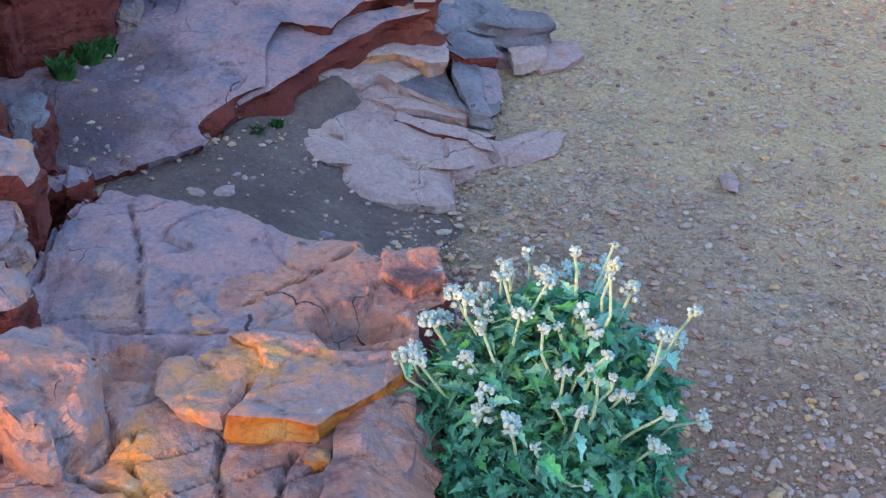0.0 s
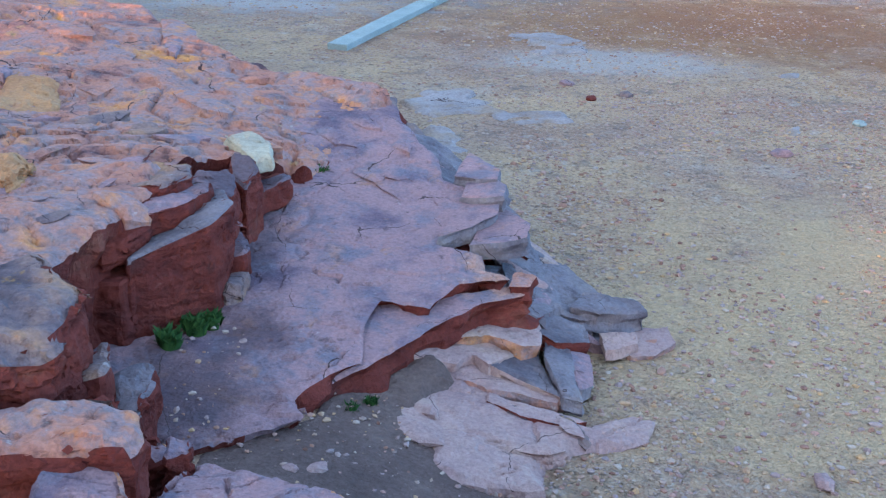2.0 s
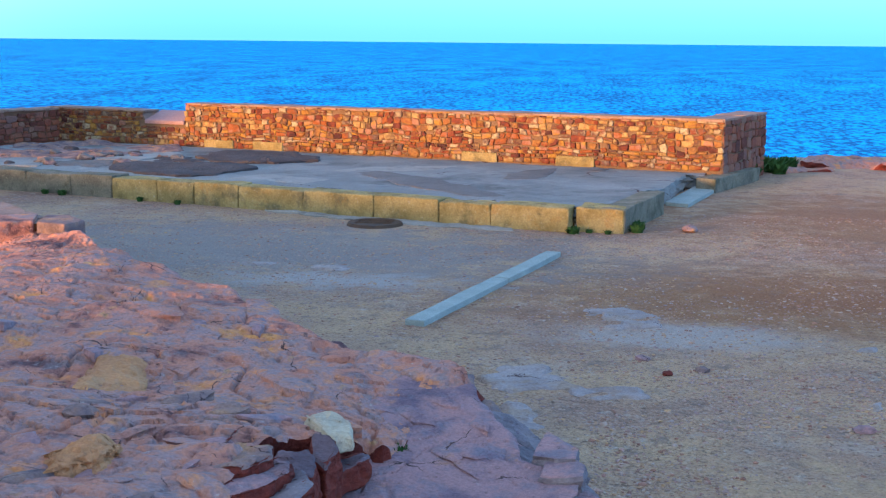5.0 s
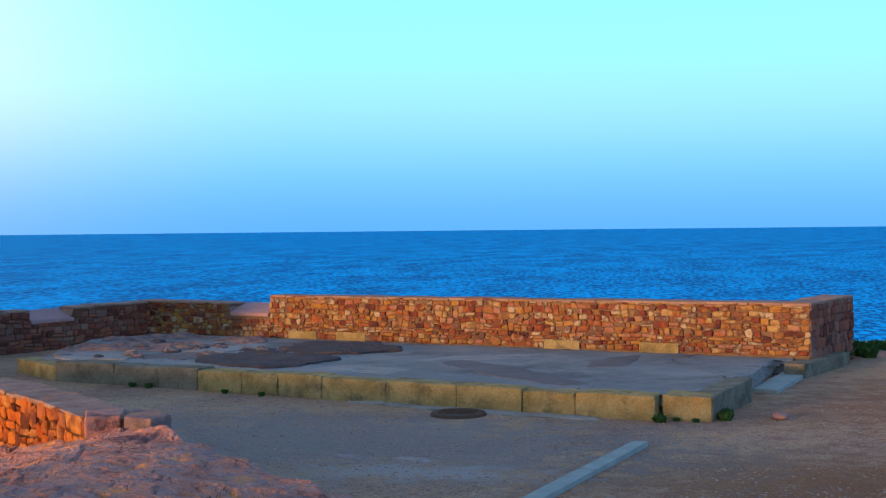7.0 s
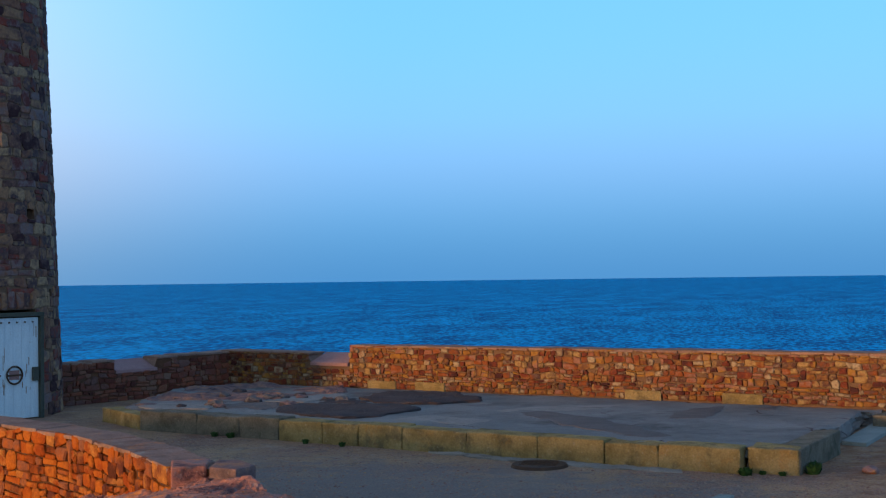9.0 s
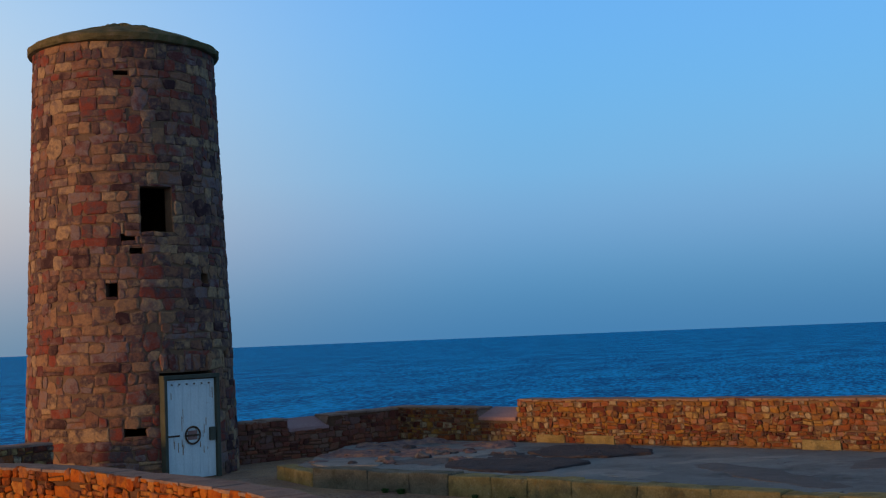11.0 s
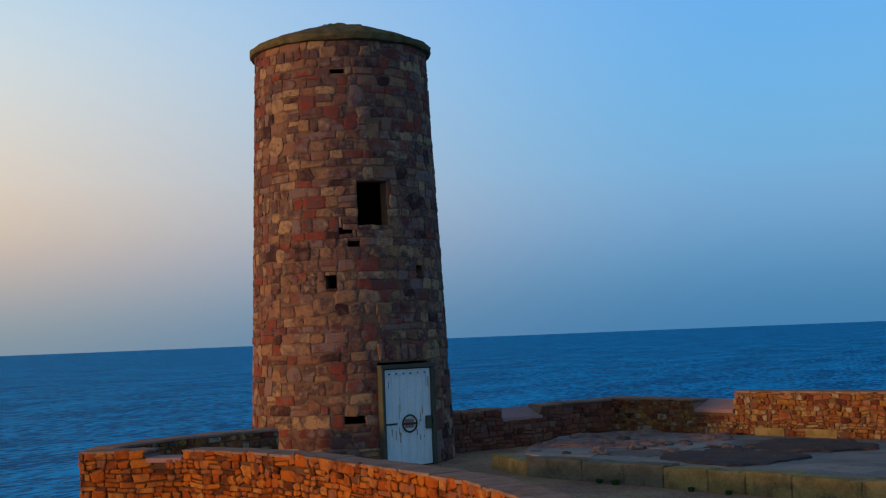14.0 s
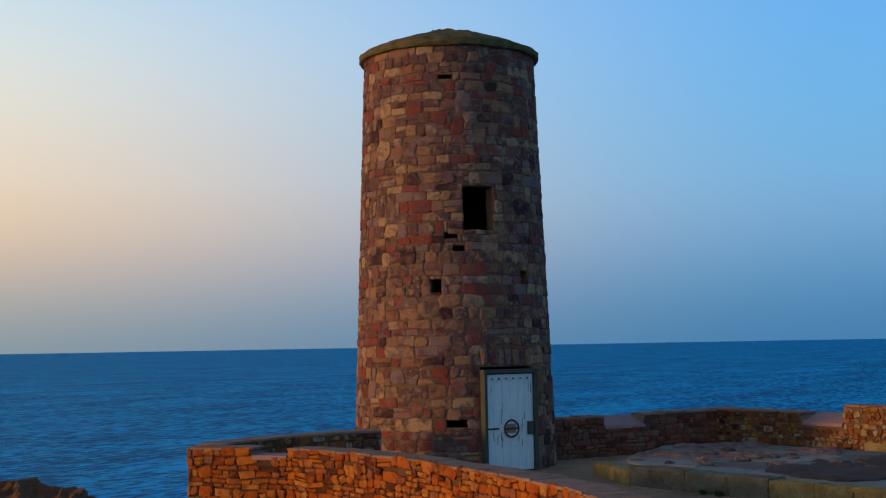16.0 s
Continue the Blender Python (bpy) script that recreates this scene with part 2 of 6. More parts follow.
M["rock_pale"] = material("pale_flat_sandstone", [(0.22, 0.14, 0.14), (0.34, 0.215, 0.205), (0.40, 0.265, 0.24), (0.45, 0.315, 0.24)], 2.6, 0.85, 0.5, 55, cracks=1.8, relief=[(9.0, 0.03), (26.0, 0.015)], spread=0.22,
                          spots=[((0.44, 0.33, 0.29), 4.0, 0.62), ((0.20, 0.12, 0.10), 7.0, 0.62)])
M["rock_slate"] = material("grey_lilac_sandstone", [(0.085, 0.07, 0.085), (0.15, 0.125, 0.14), (0.21, 0.175, 0.19), (0.25, 0.20, 0.19)], 3.0, 0.85, 0.5, 55, relief=ROCKY, spread=0.2, cracks=2.4,
                           spots=[((0.10, 0.075, 0.08), 9.0, 0.60), ((0.33, 0.30, 0.31), 14.0, 0.66), ((0.26, 0.15, 0.11), 5.0, 0.66)])
M["rock_orange"] = material("glint_orange_sandstone", [(0.16, 0.055, 0.03), (0.34, 0.115, 0.03), (0.42, 0.165, 0.04), (0.34, 0.20, 0.08)], 7.0, 0.85, 0.5, 50, relief=ROCKY, spread=0.2, spots=[((0.10, 0.05, 0.04), 12.0, 0.60)])
M["rock_cream"] = material("cream_sandstone", [(0.30, 0.25, 0.19), (0.40, 0.345, 0.26), (0.47, 0.41, 0.30)], 5.0, 0.85, 0.4, 50, relief=ROCKY, spots=[((0.26, 0.18, 0.14), 7.0, 0.63)])
M["rock_yellow"] = material("yellow_ochre_sandstone", [(0.33, 0.16, 0.09), (0.43, 0.22, 0.11), (0.47, 0.27, 0.14)], 3.0, 0.85, 0.5, 50, relief=ROCKY, spots=[((0.30, 0.15, 0.11), 5.0, 0.62)])
GRAVEL = ([(0.30, 0.19, 0.155), (0.40, 0.255, 0.18), (0.51, 0.335, 0.20), (0.47, 0.295, 0.22)], 0.5, 0.92, 1.0, 46)
GRIT = [((0.28, 0.165, 0.125), 0.45, 0.56), ((0.46, 0.38, 0.32), 0.7, 0.61), ((0.17, 0.115, 0.10), 30.0, 0.55), ((0.50, 0.43, 0.37), 48.0, 0.59), ((0.15, 0.10, 0.085), 9.0, 0.62), ((0.20, 0.155, 0.135), 3.2, 0.57), ((0.46, 0.39, 0.33), 5.5, 0.60), ((0.10, 0.065, 0.05), 17.0, 0.585), ((0.50, 0.42, 0.36), 23.0, 0.64)]
M["gravel"] = material("sandy_gravel", *GRAVEL, relief=[(14.0, 0.08), (4.0, 0.08)], spots=GRIT, patches=[((0.27, 0.12, 0.055), (1.7, 12.7), (4.6, 2.6)), ((0.25, 0.23, 0.225), (-5.0, 14.6), (6.5, 3.2)), ((0.27, 0.13, 0.07), (4.0, 18.5), (4.6, 4.4)), ((0.54, 0.365, 0.21), (1.7, 5.6), (1.9, 2.6)), ((0.42, 0.37, 0.34), (0.6, 10.9), (1.5, 0.7)), ((0.40, 0.36, 0.34), (-3.0, 12.9), (1.6, 0.6)), ((0.21, 0.145, 0.115), (-0.1, 3.3), (0.9, 1.0)), ((0.29, 0.16, 0.115), (1.1, 2.5), (1.3, 0.9))])
M["pebble"] = material("mixed_pebbles", [(0.22, 0.115, 0.09), (0.37, 0.195, 0.14), (0.27, 0.205, 0.205), (0.48, 0.29, 0.15), (0.31, 0.215, 0.21), (0.42, 0.33, 0.27), (0.40, 0.22, 0.18)], 4, 0.85, 0.3, 60, vary="island")
FAR_COLOURS = [(0.064, 0.028, 0.028), (0.174, 0.047, 0.028), (0.261, 0.134, 0.047), (0.087, 0.044, 0.040), (0.332, 0.237, 0.103), (0.150, 0.040, 0.028), (0.364, 0.309, 0.206), (0.103, 0.064, 0.059), (0.237, 0.075, 0.024), (0.261, 0.143, 0.111), (0.316, 0.174, 0.040), (0.119, 0.040, 0.032)]
M["stone_far"] = material("rubble_stone", FAR_COLOURS, 5, 0.88, 0.5, 30, vary="object", spots=[((0.12, 0.07, 0.05), 8.0, 0.62)])
M["stone_isle"] = material("rubble_stone_joined", FAR_COLOURS, 5, 0.88, 0.5, 30, vary="island", spots=[((0.12, 0.07, 0.05), 8.0, 0.62)])
TOWER_COLOURS = [(0.052, 0.028, 0.031), (0.146, 0.086, 0.073), (0.292, 0.172, 0.099), (0.095, 0.069, 0.073), (0.215, 0.053, 0.036), (0.163, 0.116, 0.107), (0.361, 0.241, 0.138), (0.073, 0.052, 0.060), (0.232, 0.116, 0.073), (0.189, 0.146, 0.146), (0.129, 0.047, 0.043)]
M["stone_tower"] = material("tower_stone", TOWER_COLOURS, 5, 0.88, 0.4, 30, vary="object")
M["stone_tower_isle"] = material("tower_stone_joined", TOWER_COLOURS, 5, 0.88, 0.4, 30, vary="island")
M["mortar"] = material("lime_mortar", [(0.13, 0.085, 0.06), (0.20, 0.135, 0.09)], 4, 0.95, 0.6, 50)
M["mortar_dark"] = material("deep_joint_mortar", [(0.09, 0.05, 0.035), (0.16, 0.085, 0.05)], 4, 0.95, 0.6, 50)
M["coping"] = material("weathered_coping", [(0.15, 0.10, 0.09), (0.26, 0.18, 0.15), (0.33, 0.22, 0.18)], 2.5, 0.9, 0.5, 30, spots=[((0.40, 0.19, 0.10), 3, 0.60), ((0.34, 0.31, 0.28), 5.0, 0.63)])
M["sill"] = material("smooth_pink_render", [(0.30, 0.19, 0.20), (0.38, 0.25, 0.25)], 2.5, 0.8, 0.2, 40)
NEAR_COLOURS = [(0.086, 0.030, 0.017), (0.344, 0.090, 0.017), (0.430, 0.142, 0.022), (0.163, 0.052, 0.026), (0.430, 0.198, 0.052), (0.258, 0.056, 0.013), (0.387, 0.112, 0.017), (0.215, 0.095, 0.060), (0.447, 0.155, 0.026), (0.120, 0.043, 0.030)]
M["stone_near"] = material("deep_orange_stone", NEAR_COLOURS, 5, 0.88, 0.5, 30, vary="object", spots=[((0.10, 0.05, 0.035), 9.0, 0.63)])
M["stone_near_isle"] = material("deep_orange_stone_joined", NEAR_COLOURS, 5, 0.88, 0.5, 30, vary="island", spots=[((0.10, 0.05, 0.035), 9.0, 0.63)])
# darker copy of the rubble stone; the walls' shade is put into the colour
M["stone_shade"] = material("shade_toned_stone", [(0.08, 0.035, 0.03), (0.19, 0.065, 0.045), (0.15, 0.09, 0.08), (0.24, 0.085, 0.05), (0.20, 0.13, 0.10)], 5, 0.88, 0.4, 30, vary="object")
M["stone_shade_isle"] = material("shade_toned_stone_joined", [(0.08, 0.035, 0.03), (0.19, 0.065, 0.045), (0.15, 0.09, 0.08), (0.24, 0.085, 0.05), (0.20, 0.13, 0.10)], 5, 0.88, 0.4, 30, vary="island")
M["kerb_grey"] = material("grey_granite_kerb", [(0.10, 0.095, 0.075), (0.17, 0.16, 0.125), (0.24, 0.22, 0.17)], 2.5, 0.9, 0.8, 40, relief=[(16.0, 0.03)], spots=[((0.09, 0.09, 0.06), 3.5, 0.55), ((0.30, 0.28, 0.22), 18.0, 0.62)])
M["concrete"] = material("weathered_concrete", [(0.135, 0.14, 0.14), (0.21, 0.215, 0.215), (0.265, 0.27, 0.265)], 0.8, 0.85, 0.5, 40, cracks=0.45, relief=[(6.0, 0.02)],
                         spots=[((0.085, 0.08, 0.08), 0.5, 0.56), ((0.33, 0.32, 0.30), 0.9, 0.61), ((0.07, 0.06, 0.06), 7.0, 0.64)])
M["worn"] = material("worn_dark_band", [(0.12, 0.11, 0.11), (0.18, 0.165, 0.16)], 2, 0.9, 0.6, 40)
M["asphalt"] = material("broken_asphalt", [(0.06, 0.053, 0.058), (0.11, 0.095, 0.095)], 2, 0.92, 0.8, 40, relief=[(9.0, 0.03)])
M["kerb"] = material("granite_kerb", [(0.165, 0.13, 0.055), (0.30, 0.24, 0.105), (0.42, 0.345, 0.175)], 2.5, 0.88, 0.9, 38, relief=[(16.0, 0.035)], spots=[((0.12, 0.11, 0.07), 3.0, 0.55), ((0.36, 0.20, 0.06), 1.6, 0.60), ((0.36, 0.33, 0.25), 20.0, 0.62)])
M["bedrock"] = material("whitish_bedrock", [(0.21, 0.17, 0.17), (0.29, 0.245, 0.24), (0.36, 0.31, 0.30)], 2.6, 0.85, 0.5, 50, cracks=1.8, relief=[(9.0, 0.03)], spots=[((0.30, 0.21, 0.15), 3.0, 0.53), ((0.22, 0.15, 0.12), 9.0, 0.57)])
M["soil"] = material("dark_gritty_earth", [(0.095, 0.065, 0.06), (0.15, 0.10, 0.09), (0.21, 0.145, 0.125)], 3, 0.95, 0.9, 50, relief=[(14.0, 0.03)], spots=[((0.26, 0.20, 0.18), 45.0, 0.64)])
M["cement"] = material("pale_cement", [(0.22, 0.21, 0.20), (0.33, 0.32, 0.30)], 1.5, 0.88, 0.5, 45, spots=[((0.14, 0.13, 0.125), 2.0, 0.57)])
M["granite"] = material("pale_granite", [(0.21, 0.25, 0.24), (0.32, 0.365, 0.35)], 3, 0.8, 0.3, 60)
M["door_paint"] = material("chipped_white_paint", [(0.50, 0.66, 0.74), (0.66, 0.80, 0.86)], 3, 0.6, 0.15, 50, squash=(4, 4, 0.6), spots=[((0.30, 0.20, 0.13), 7.0, 0.68), ((0.16, 0.13, 0.11), 13.0, 0.70)])
M["frame_paint"] = material("dark_green_paint", [(0.05, 0.065, 0.055), (0.09, 0.10, 0.085)], 5, 0.6, 0.2, 50)
M["rust"] = material("rust_streak", [(0.12, 0.075, 0.05), (0.24, 0.16, 0.10), (0.34, 0.30, 0.25)], 14, 0.85, 0.3, 60)
M["iron"] = material("rusty_iron", [(0.05, 0.04, 0.04), (0.13, 0.08, 0.05)], 12, 0.7, 0.3, 60, metal=0.4)
M["dark_hole"] = material("dark_inside", [(0.015, 0.012, 0.012), (0.03, 0.025, 0.022)], 4, 0.95, 0.2, 30)
M["moss"] = material("mossy_cornice", [(0.06, 0.055, 0.03), (0.12, 0.105, 0.05), (0.20, 0.15, 0.10)], 4, 0.95, 0.5, 40)
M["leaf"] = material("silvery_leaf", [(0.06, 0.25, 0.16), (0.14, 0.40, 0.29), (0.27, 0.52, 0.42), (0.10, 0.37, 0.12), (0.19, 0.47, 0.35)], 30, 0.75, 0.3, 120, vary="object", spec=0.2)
# darker copy of the leaf colours: shade inside the shrub is put into them
M["leaf_shade_isle"] = material("silvery_leaf_shaded", [(0.02, 0.11, 0.065), (0.055, 0.20, 0.13), (0.13, 0.32, 0.245), (0.05, 0.22, 0.055), (0.085, 0.26, 0.18)], 30, 0.75, 0.3, 120, vary="island", spec=0.2)
M["stem"] = material("pale_stem", [(0.22, 0.36, 0.24), (0.36, 0.48, 0.34)], 30, 0.8, 0.2, 120)
M["petal"] = material("white_petals", [(0.26, 0.36, 0.34), (0.42, 0.51, 0.49)], 60, 0.7, 0.2, 150)
M["grass"] = material("green_tuft", [(0.018, 0.055, 0.018), (0.045, 0.105, 0.03)], 30, 0.7, 0.2, 80, vary="island")

sea = bpy.data.materials.new("sea_water")
sea.use_nodes = True
n, l = sea.node_tree.nodes, sea.node_tree.links
b = n["Principled BSDF"]
b.inputs["Roughness"].default_value, b.inputs["IOR"].default_value = 0.45, 1.33
b.inputs["Specular IOR Level"].default_value = 0.0
geo = n.new("ShaderNodeNewGeometry")
mp = n.new("ShaderNodeMapping")
mp.inputs["Scale"].default_value, mp.inputs["Rotation"].default_value = (1, 0.35, 1), (0, 0, -0.35)
l.new(geo.outputs["Position"], mp.inputs["Vector"])
tn = n.new("ShaderNodeTexNoise")
tn.inputs["Scale"].default_value, tn.inputs["Detail"].default_value, tn.inputs["Roughness"].default_value = 0.75, 8, 0.74
l.new(mp.outputs[0], tn.inputs["Vector"])
# reflected sky and ripple glints are put into the base colour
rp = n.new("ShaderNodeValToRGB")
rp.color_ramp.elements[0].position, rp.color_ramp.elements[0].color = 0.46, (0.0, 0.075, 0.26, 1)
rp.color_ramp.elements[1].position, rp.color_ramp.elements[1].color = 0.56, (0.0, 0.39, 0.86, 1)
swell = n.new("ShaderNodeTexNoise")
swell.inputs["Scale"].default_value, swell.inputs["Detail"].default_value = 0.055, 5
l.new(mp.outputs[0], swell.inputs["Vector"])
streak = n.new("ShaderNodeMath")
streak.operation = 'MULTIPLY_ADD'
streak.inputs[1].default_value = 0.22
sub = n.new("ShaderNodeMath")
sub.inputs[1].default_value = -0.11
l.new(tn.outputs[0], sub.inputs[0])
l.new(swell.outputs[0], streak.inputs[0])
l.new(sub.outputs[0], streak.inputs[2])
l.new(streak.outputs[0], rp.inputs[0])
l.new(rp.outputs[0], b.inputs["Base Color"])
h = None
for sc, dist, sq in ((0.9, 0.5, (1, 2.2, 1)), (0.16, 2.0, (1, 2.0, 1)), (0.02, 5.0, (1, 3.0, 1))):
    mp = n.new("ShaderNodeMapping")
    mp.inputs["Scale"].default_value = sq
    mp.inputs["Rotation"].default_value = (0, 0, 0.5)
    l.new(geo.outputs["Position"], mp.inputs["Vector"])
    t = n.new("ShaderNodeTexNoise")
    t.inputs["Scale"].default_value, t.inputs["Detail"].default_value = sc, 6
    l.new(mp.outputs[0], t.inputs["Vector"])
    bp = n.new("ShaderNodeBump")
    bp.inputs["Strength"].default_value, bp.inputs["Distance"].default_value = 0.9, dist
    l.new(t.outputs[0], bp.inputs["Height"])
    if h:
        l.new(h, bp.inputs["Normal"])
    h = bp.outputs[0]
l.new(h, b.inputs["Normal"])
sheen = n.new("ShaderNodeBsdfGlossy")
sheen.inputs["Roughness"].default_value = 0.25
sheen.inputs["Color"].default_value = (0.36, 0.82, 1.0, 1)
l.new(h, sheen.inputs["Normal"])
wet = n.new("ShaderNodeMixShader")
wet.inputs[0].default_value = 0.10
l.new(b.outputs[0], wet.inputs[1])
l.new(sheen.outputs[0], wet.inputs[2])
l.new(wet.outputs[0], n["Material Output"].inputs["Surface"])
M["sea"] = sea


# ---- mesh helpers ----
def obj(name, verts, faces, mats, parent=None, label="", idx=None, smooth=False):
    me = bpy.data.meshes.new(name)
    me.from_pydata([tuple(v) for v in verts], [], faces)
    for m in (mats if isinstance(mats, (list, tuple)) else [mats]):
        me.materials.append(m)
    if idx is not None:
        me.polygons.foreach_set("material_index", idx)
    if smooth:
        me.polygons.foreach_set("use_smooth", [True] * len(me.polygons))
    me.update()
    ob = new(name, me)
    if parent:
        ob.parent = parent
    if label:
        ob["label"] = label
    return ob


def part(name, bm, mat, parent, label=""):
    me = bpy.data.meshes.new(name)
    bm.to_mesh(me)
    bm.free()
    me.materials.append(mat)
    ob = new(name, me)
    if parent:
        ob.parent = parent
    if label:
        ob["label"] = label
    return ob


def thing(name, label, category, group="", kind="", at=(0, 0, 0)):
    ob = new(name)
    ob.location = at
    ob.empty_display_size = 0.1
    return tagged(ob, label, category, group, kind)


def inside(px, py, poly):
    r = np.zeros(px.shape, bool)
    x0, y0 = poly[-1]
    for x1, y1 in poly:
        c = ((y0 > py) != (y1 > py)) & (px < (x1 - x0) * (py - y0) / ((y1 - y0) or 1e-12) + x0)
        r ^= c
        x0, y0 = x1, y1
    return r


def near_outline(px, py, poly):
    """Distance to the closed outline, and the nearest point on it."""
    a = np.array(poly)
    b = np.roll(a, -1, axis=0)
    best = np.full(px.shape, 1e9)
    nx, ny = px.copy(), py.copy()
    for (ax, ay), (bx, by) in zip(a, b):
        dx, dy = bx - ax, by - ay
        s = np.clip(((px - ax) * dx + (py - ay) * dy) / (dx * dx + dy * dy + 1e-12), 0, 1)
        qx, qy = ax + s * dx, ay + s * dy
        d = np.hypot(px - qx, py - qy)
        m = d < best
        best = np.where(m, d, best)
        nx, ny = np.where(m, qx, nx), np.where(m, qy, ny)
    return best, nx, ny


def ragged(outline, step, amp, seed):
    """The outline with short straight breaks, as split rock has."""
    out, rnd = [], random.Random(seed)
    for (ax, ay), (bx, by) in zip(outline, outline[1:] + outline[:1]):
        d = math.hypot(bx - ax, by - ay)
        k = max(1, int(d / step))
        for i in range(k):
            s = (i + (rnd.uniform(-0.25, 0.25) if i else 0)) / k
            o = rnd.uniform(-amp, amp) * (1 if i else 0.3)
            out.append((ax + s * (bx - ax) - (by - ay) / d * o, ay + s * (by - ay) + (bx - ax) / d * o))
    return out


def slab(name, outline, plane, depth, parent, mats, cell=0.03, rough=0.02, layer=0.0, edge=0.03, jag=0.03, seed=1, cracks=(), label="", lean=0.0, extra=None, joints=0.0, fresh=1.1, split=None, groove=0.0):
    """A plate of split rock: outline from above, top plane z = c0 + cx x + cy y, sides going down by depth.
    rough: height of the unevenness; layer: height of the flaking steps on top; edge: worn rim; lean: how far the foot stands out; groove: depth of the clefts under the steps."""
    poly = ragged(ragged(outline, max(0.16, cell * 6), jag, seed), max(0.05, cell * 2), jag * 0.35, seed + 1)
    a = np.array(poly)
    x0, y0 = a.min(0) - cell
    nx, ny = int((a[:, 0].max() - x0) / cell) + 3, int((a[:, 1].max() - y0) / cell) + 3
    gx, gy = np.meshgrid(x0 + cell * np.arange(nx), y0 + cell * np.arange(ny), indexing="ij")
    keep = inside(gx[:-1, :-1] + cell / 2, gy[:-1, :-1] + cell / 2, poly)
    ids = np.full((nx, ny), -1)
    ii, jj = np.nonzero(keep)
    used = np.zeros((nx, ny), bool)
    for di in (0, 1):
        for dj in (0, 1):
            used[ii + di, jj + dj] = True
    ids[used] = np.arange(used.sum())
    x, y = gx[used], gy[used]
    quads = np.stack([ids[ii, jj], ids[ii + 1, jj], ids[ii + 1, jj + 1], ids[ii, jj + 1]], 1)
    edges = {}
    for q in quads.tolist():
        for k in range(4):
            edges[(q[k], q[(k + 1) % 4])] = 1
    rim = [(p, q) for (p, q) in edges if (q, p) not in edges]
    on = np.zeros(len(x), bool)
    on[[p for p, q in rim]] = True
    d, qx, qy = near_outline(x, y, poly)
    ins = inside(x, y, poly)
    d = np.where(ins, d, 0)
    snap = on & (np.hypot(qx - x, qy - y) < cell * 1.2)
    x, y = np.where(snap, qx, x), np.where(snap, qy, y)
    d = np.where(on, 0, d)
    z = plane[0] + plane[1] * x + plane[2] * y
    z = z + rough * 1.7 * (fbm(x * 1.3 + seed * 3.1, y * 1.3, seed * 7.7, 3) - 0.5) + rough * 0.9 * (facets(x * 3.1, y * 4.3, seed) - 0.5) + rough * 0.4 * (facets(x * 9, y * 12, seed + 4) - 0.5) + rough * 0.35 * (fbm(x * 17, y * 17 + seed, 3.0, 3) - 0.5)
    if extra:
        z = z + extra(x, y)
    if layer:
        wx, wy = x + 0.12 * (fbm(x * 3.1, y * 3.1, seed + 2.0, 3) - 0.5), y + 0.12 * (fbm(x * 3.1 + 9, y * 3.1, seed + 4.0, 3) - 0.5)
        for fr, amp in ((1.0, 1.0), (2.3, 0.45)):
            f = fbm((wx * 0.8 + wy * 0.5) * fr + seed, (wy * 1.5 - wx * 0.6) * fr, seed * 1.9 + fr, 4, 0.45) * 10
            q = f - np.floor(f)
            z = z + amp * layer * (np.floor(f) + np.clip((q - 0.95) / 0.05, 0, 1) + 0.4 * q - 5.5)
            if groove:
                z = z - amp * groove * np.clip(1 - np.abs(q - 0.93) / (0.05 * fr), 0, 1) * np.clip(4 * vnoise(x * 2.2 * fr + seed, y * 2.2 * fr, 6.0) - 1.7, 0, 1)
    if joints:
        r1 = np.abs(fbm(x * 1.1 + seed * 2.3, y * 1.1, 5.0 + seed, 3, 0.4) - 0.5)
        r2 = np.abs(fbm(x * 2.1 + seed * 1.3 + 40, y * 2.1, 9.0 + seed, 3, 0.4) - 0.5)
        z = z - joints * np.clip(1 - r1 / 0.012, 0, 1) - 0.6 * joints * np.clip(1 - r2 / 0.012, 0, 1)
    ew = edge * (0.25 + 3.2 * facets(x * 5, y * 5, seed + 2) ** 2)
    e = np.clip(1 - d / ew, 0, 1)
    z = z - e * ew * (0.35 + 0.7 * facets(x * 8, y * 8, seed + 3))
    for line, width, deep in cracks:
        for (ax, ay), (bx, by) in zip(line, line[1:]):
            dx, dy = bx - ax, by - ay
            s = np.clip(((x - ax) * dx + (y - ay) * dy) / (dx * dx + dy * dy), 0, 1)
            w = np.hypot(x - ax - s * dx, y - ay - s * dy) + 0.02 * (vnoise(x * 25, y * 25, 1) - 0.5)
            z = z - deep * np.clip(1 - w / width, 0, 1)
    verts = [np.stack([x, y, z], 1)]
    faces = quads.tolist()
    mi = [0] * len(faces)
    if split:
        mi = np.where(split(x[quads].mean(1), y[quads].mean(1)), 2, 0).tolist()
    # sides
    nrm = np.zeros((len(x), 2))
    for p, q in rim:
        t = np.array([x[q] - x[p], y[q] - y[p]])
        t = np.array([t[1], -t[0]]) / (np.hypot(*t) + 1e-9)
        nrm[p] += t
        nrm[q] += t
    ring = np.nonzero(on)[0]
    nn = nrm[ring] / (np.linalg.norm(nrm[ring], axis=1, keepdims=True) + 1e-9)
    rid = {int(v): k for k, v in enumerate(ring)}
    top = ring.copy()
    base = len(x)
    nl_ = 2 if depth < 0.06 else (4 if depth < 0.15 else 7)
    for lv in range(1, nl_ + 1):
        s = lv / nl_
        zz = z[ring] - depth * s
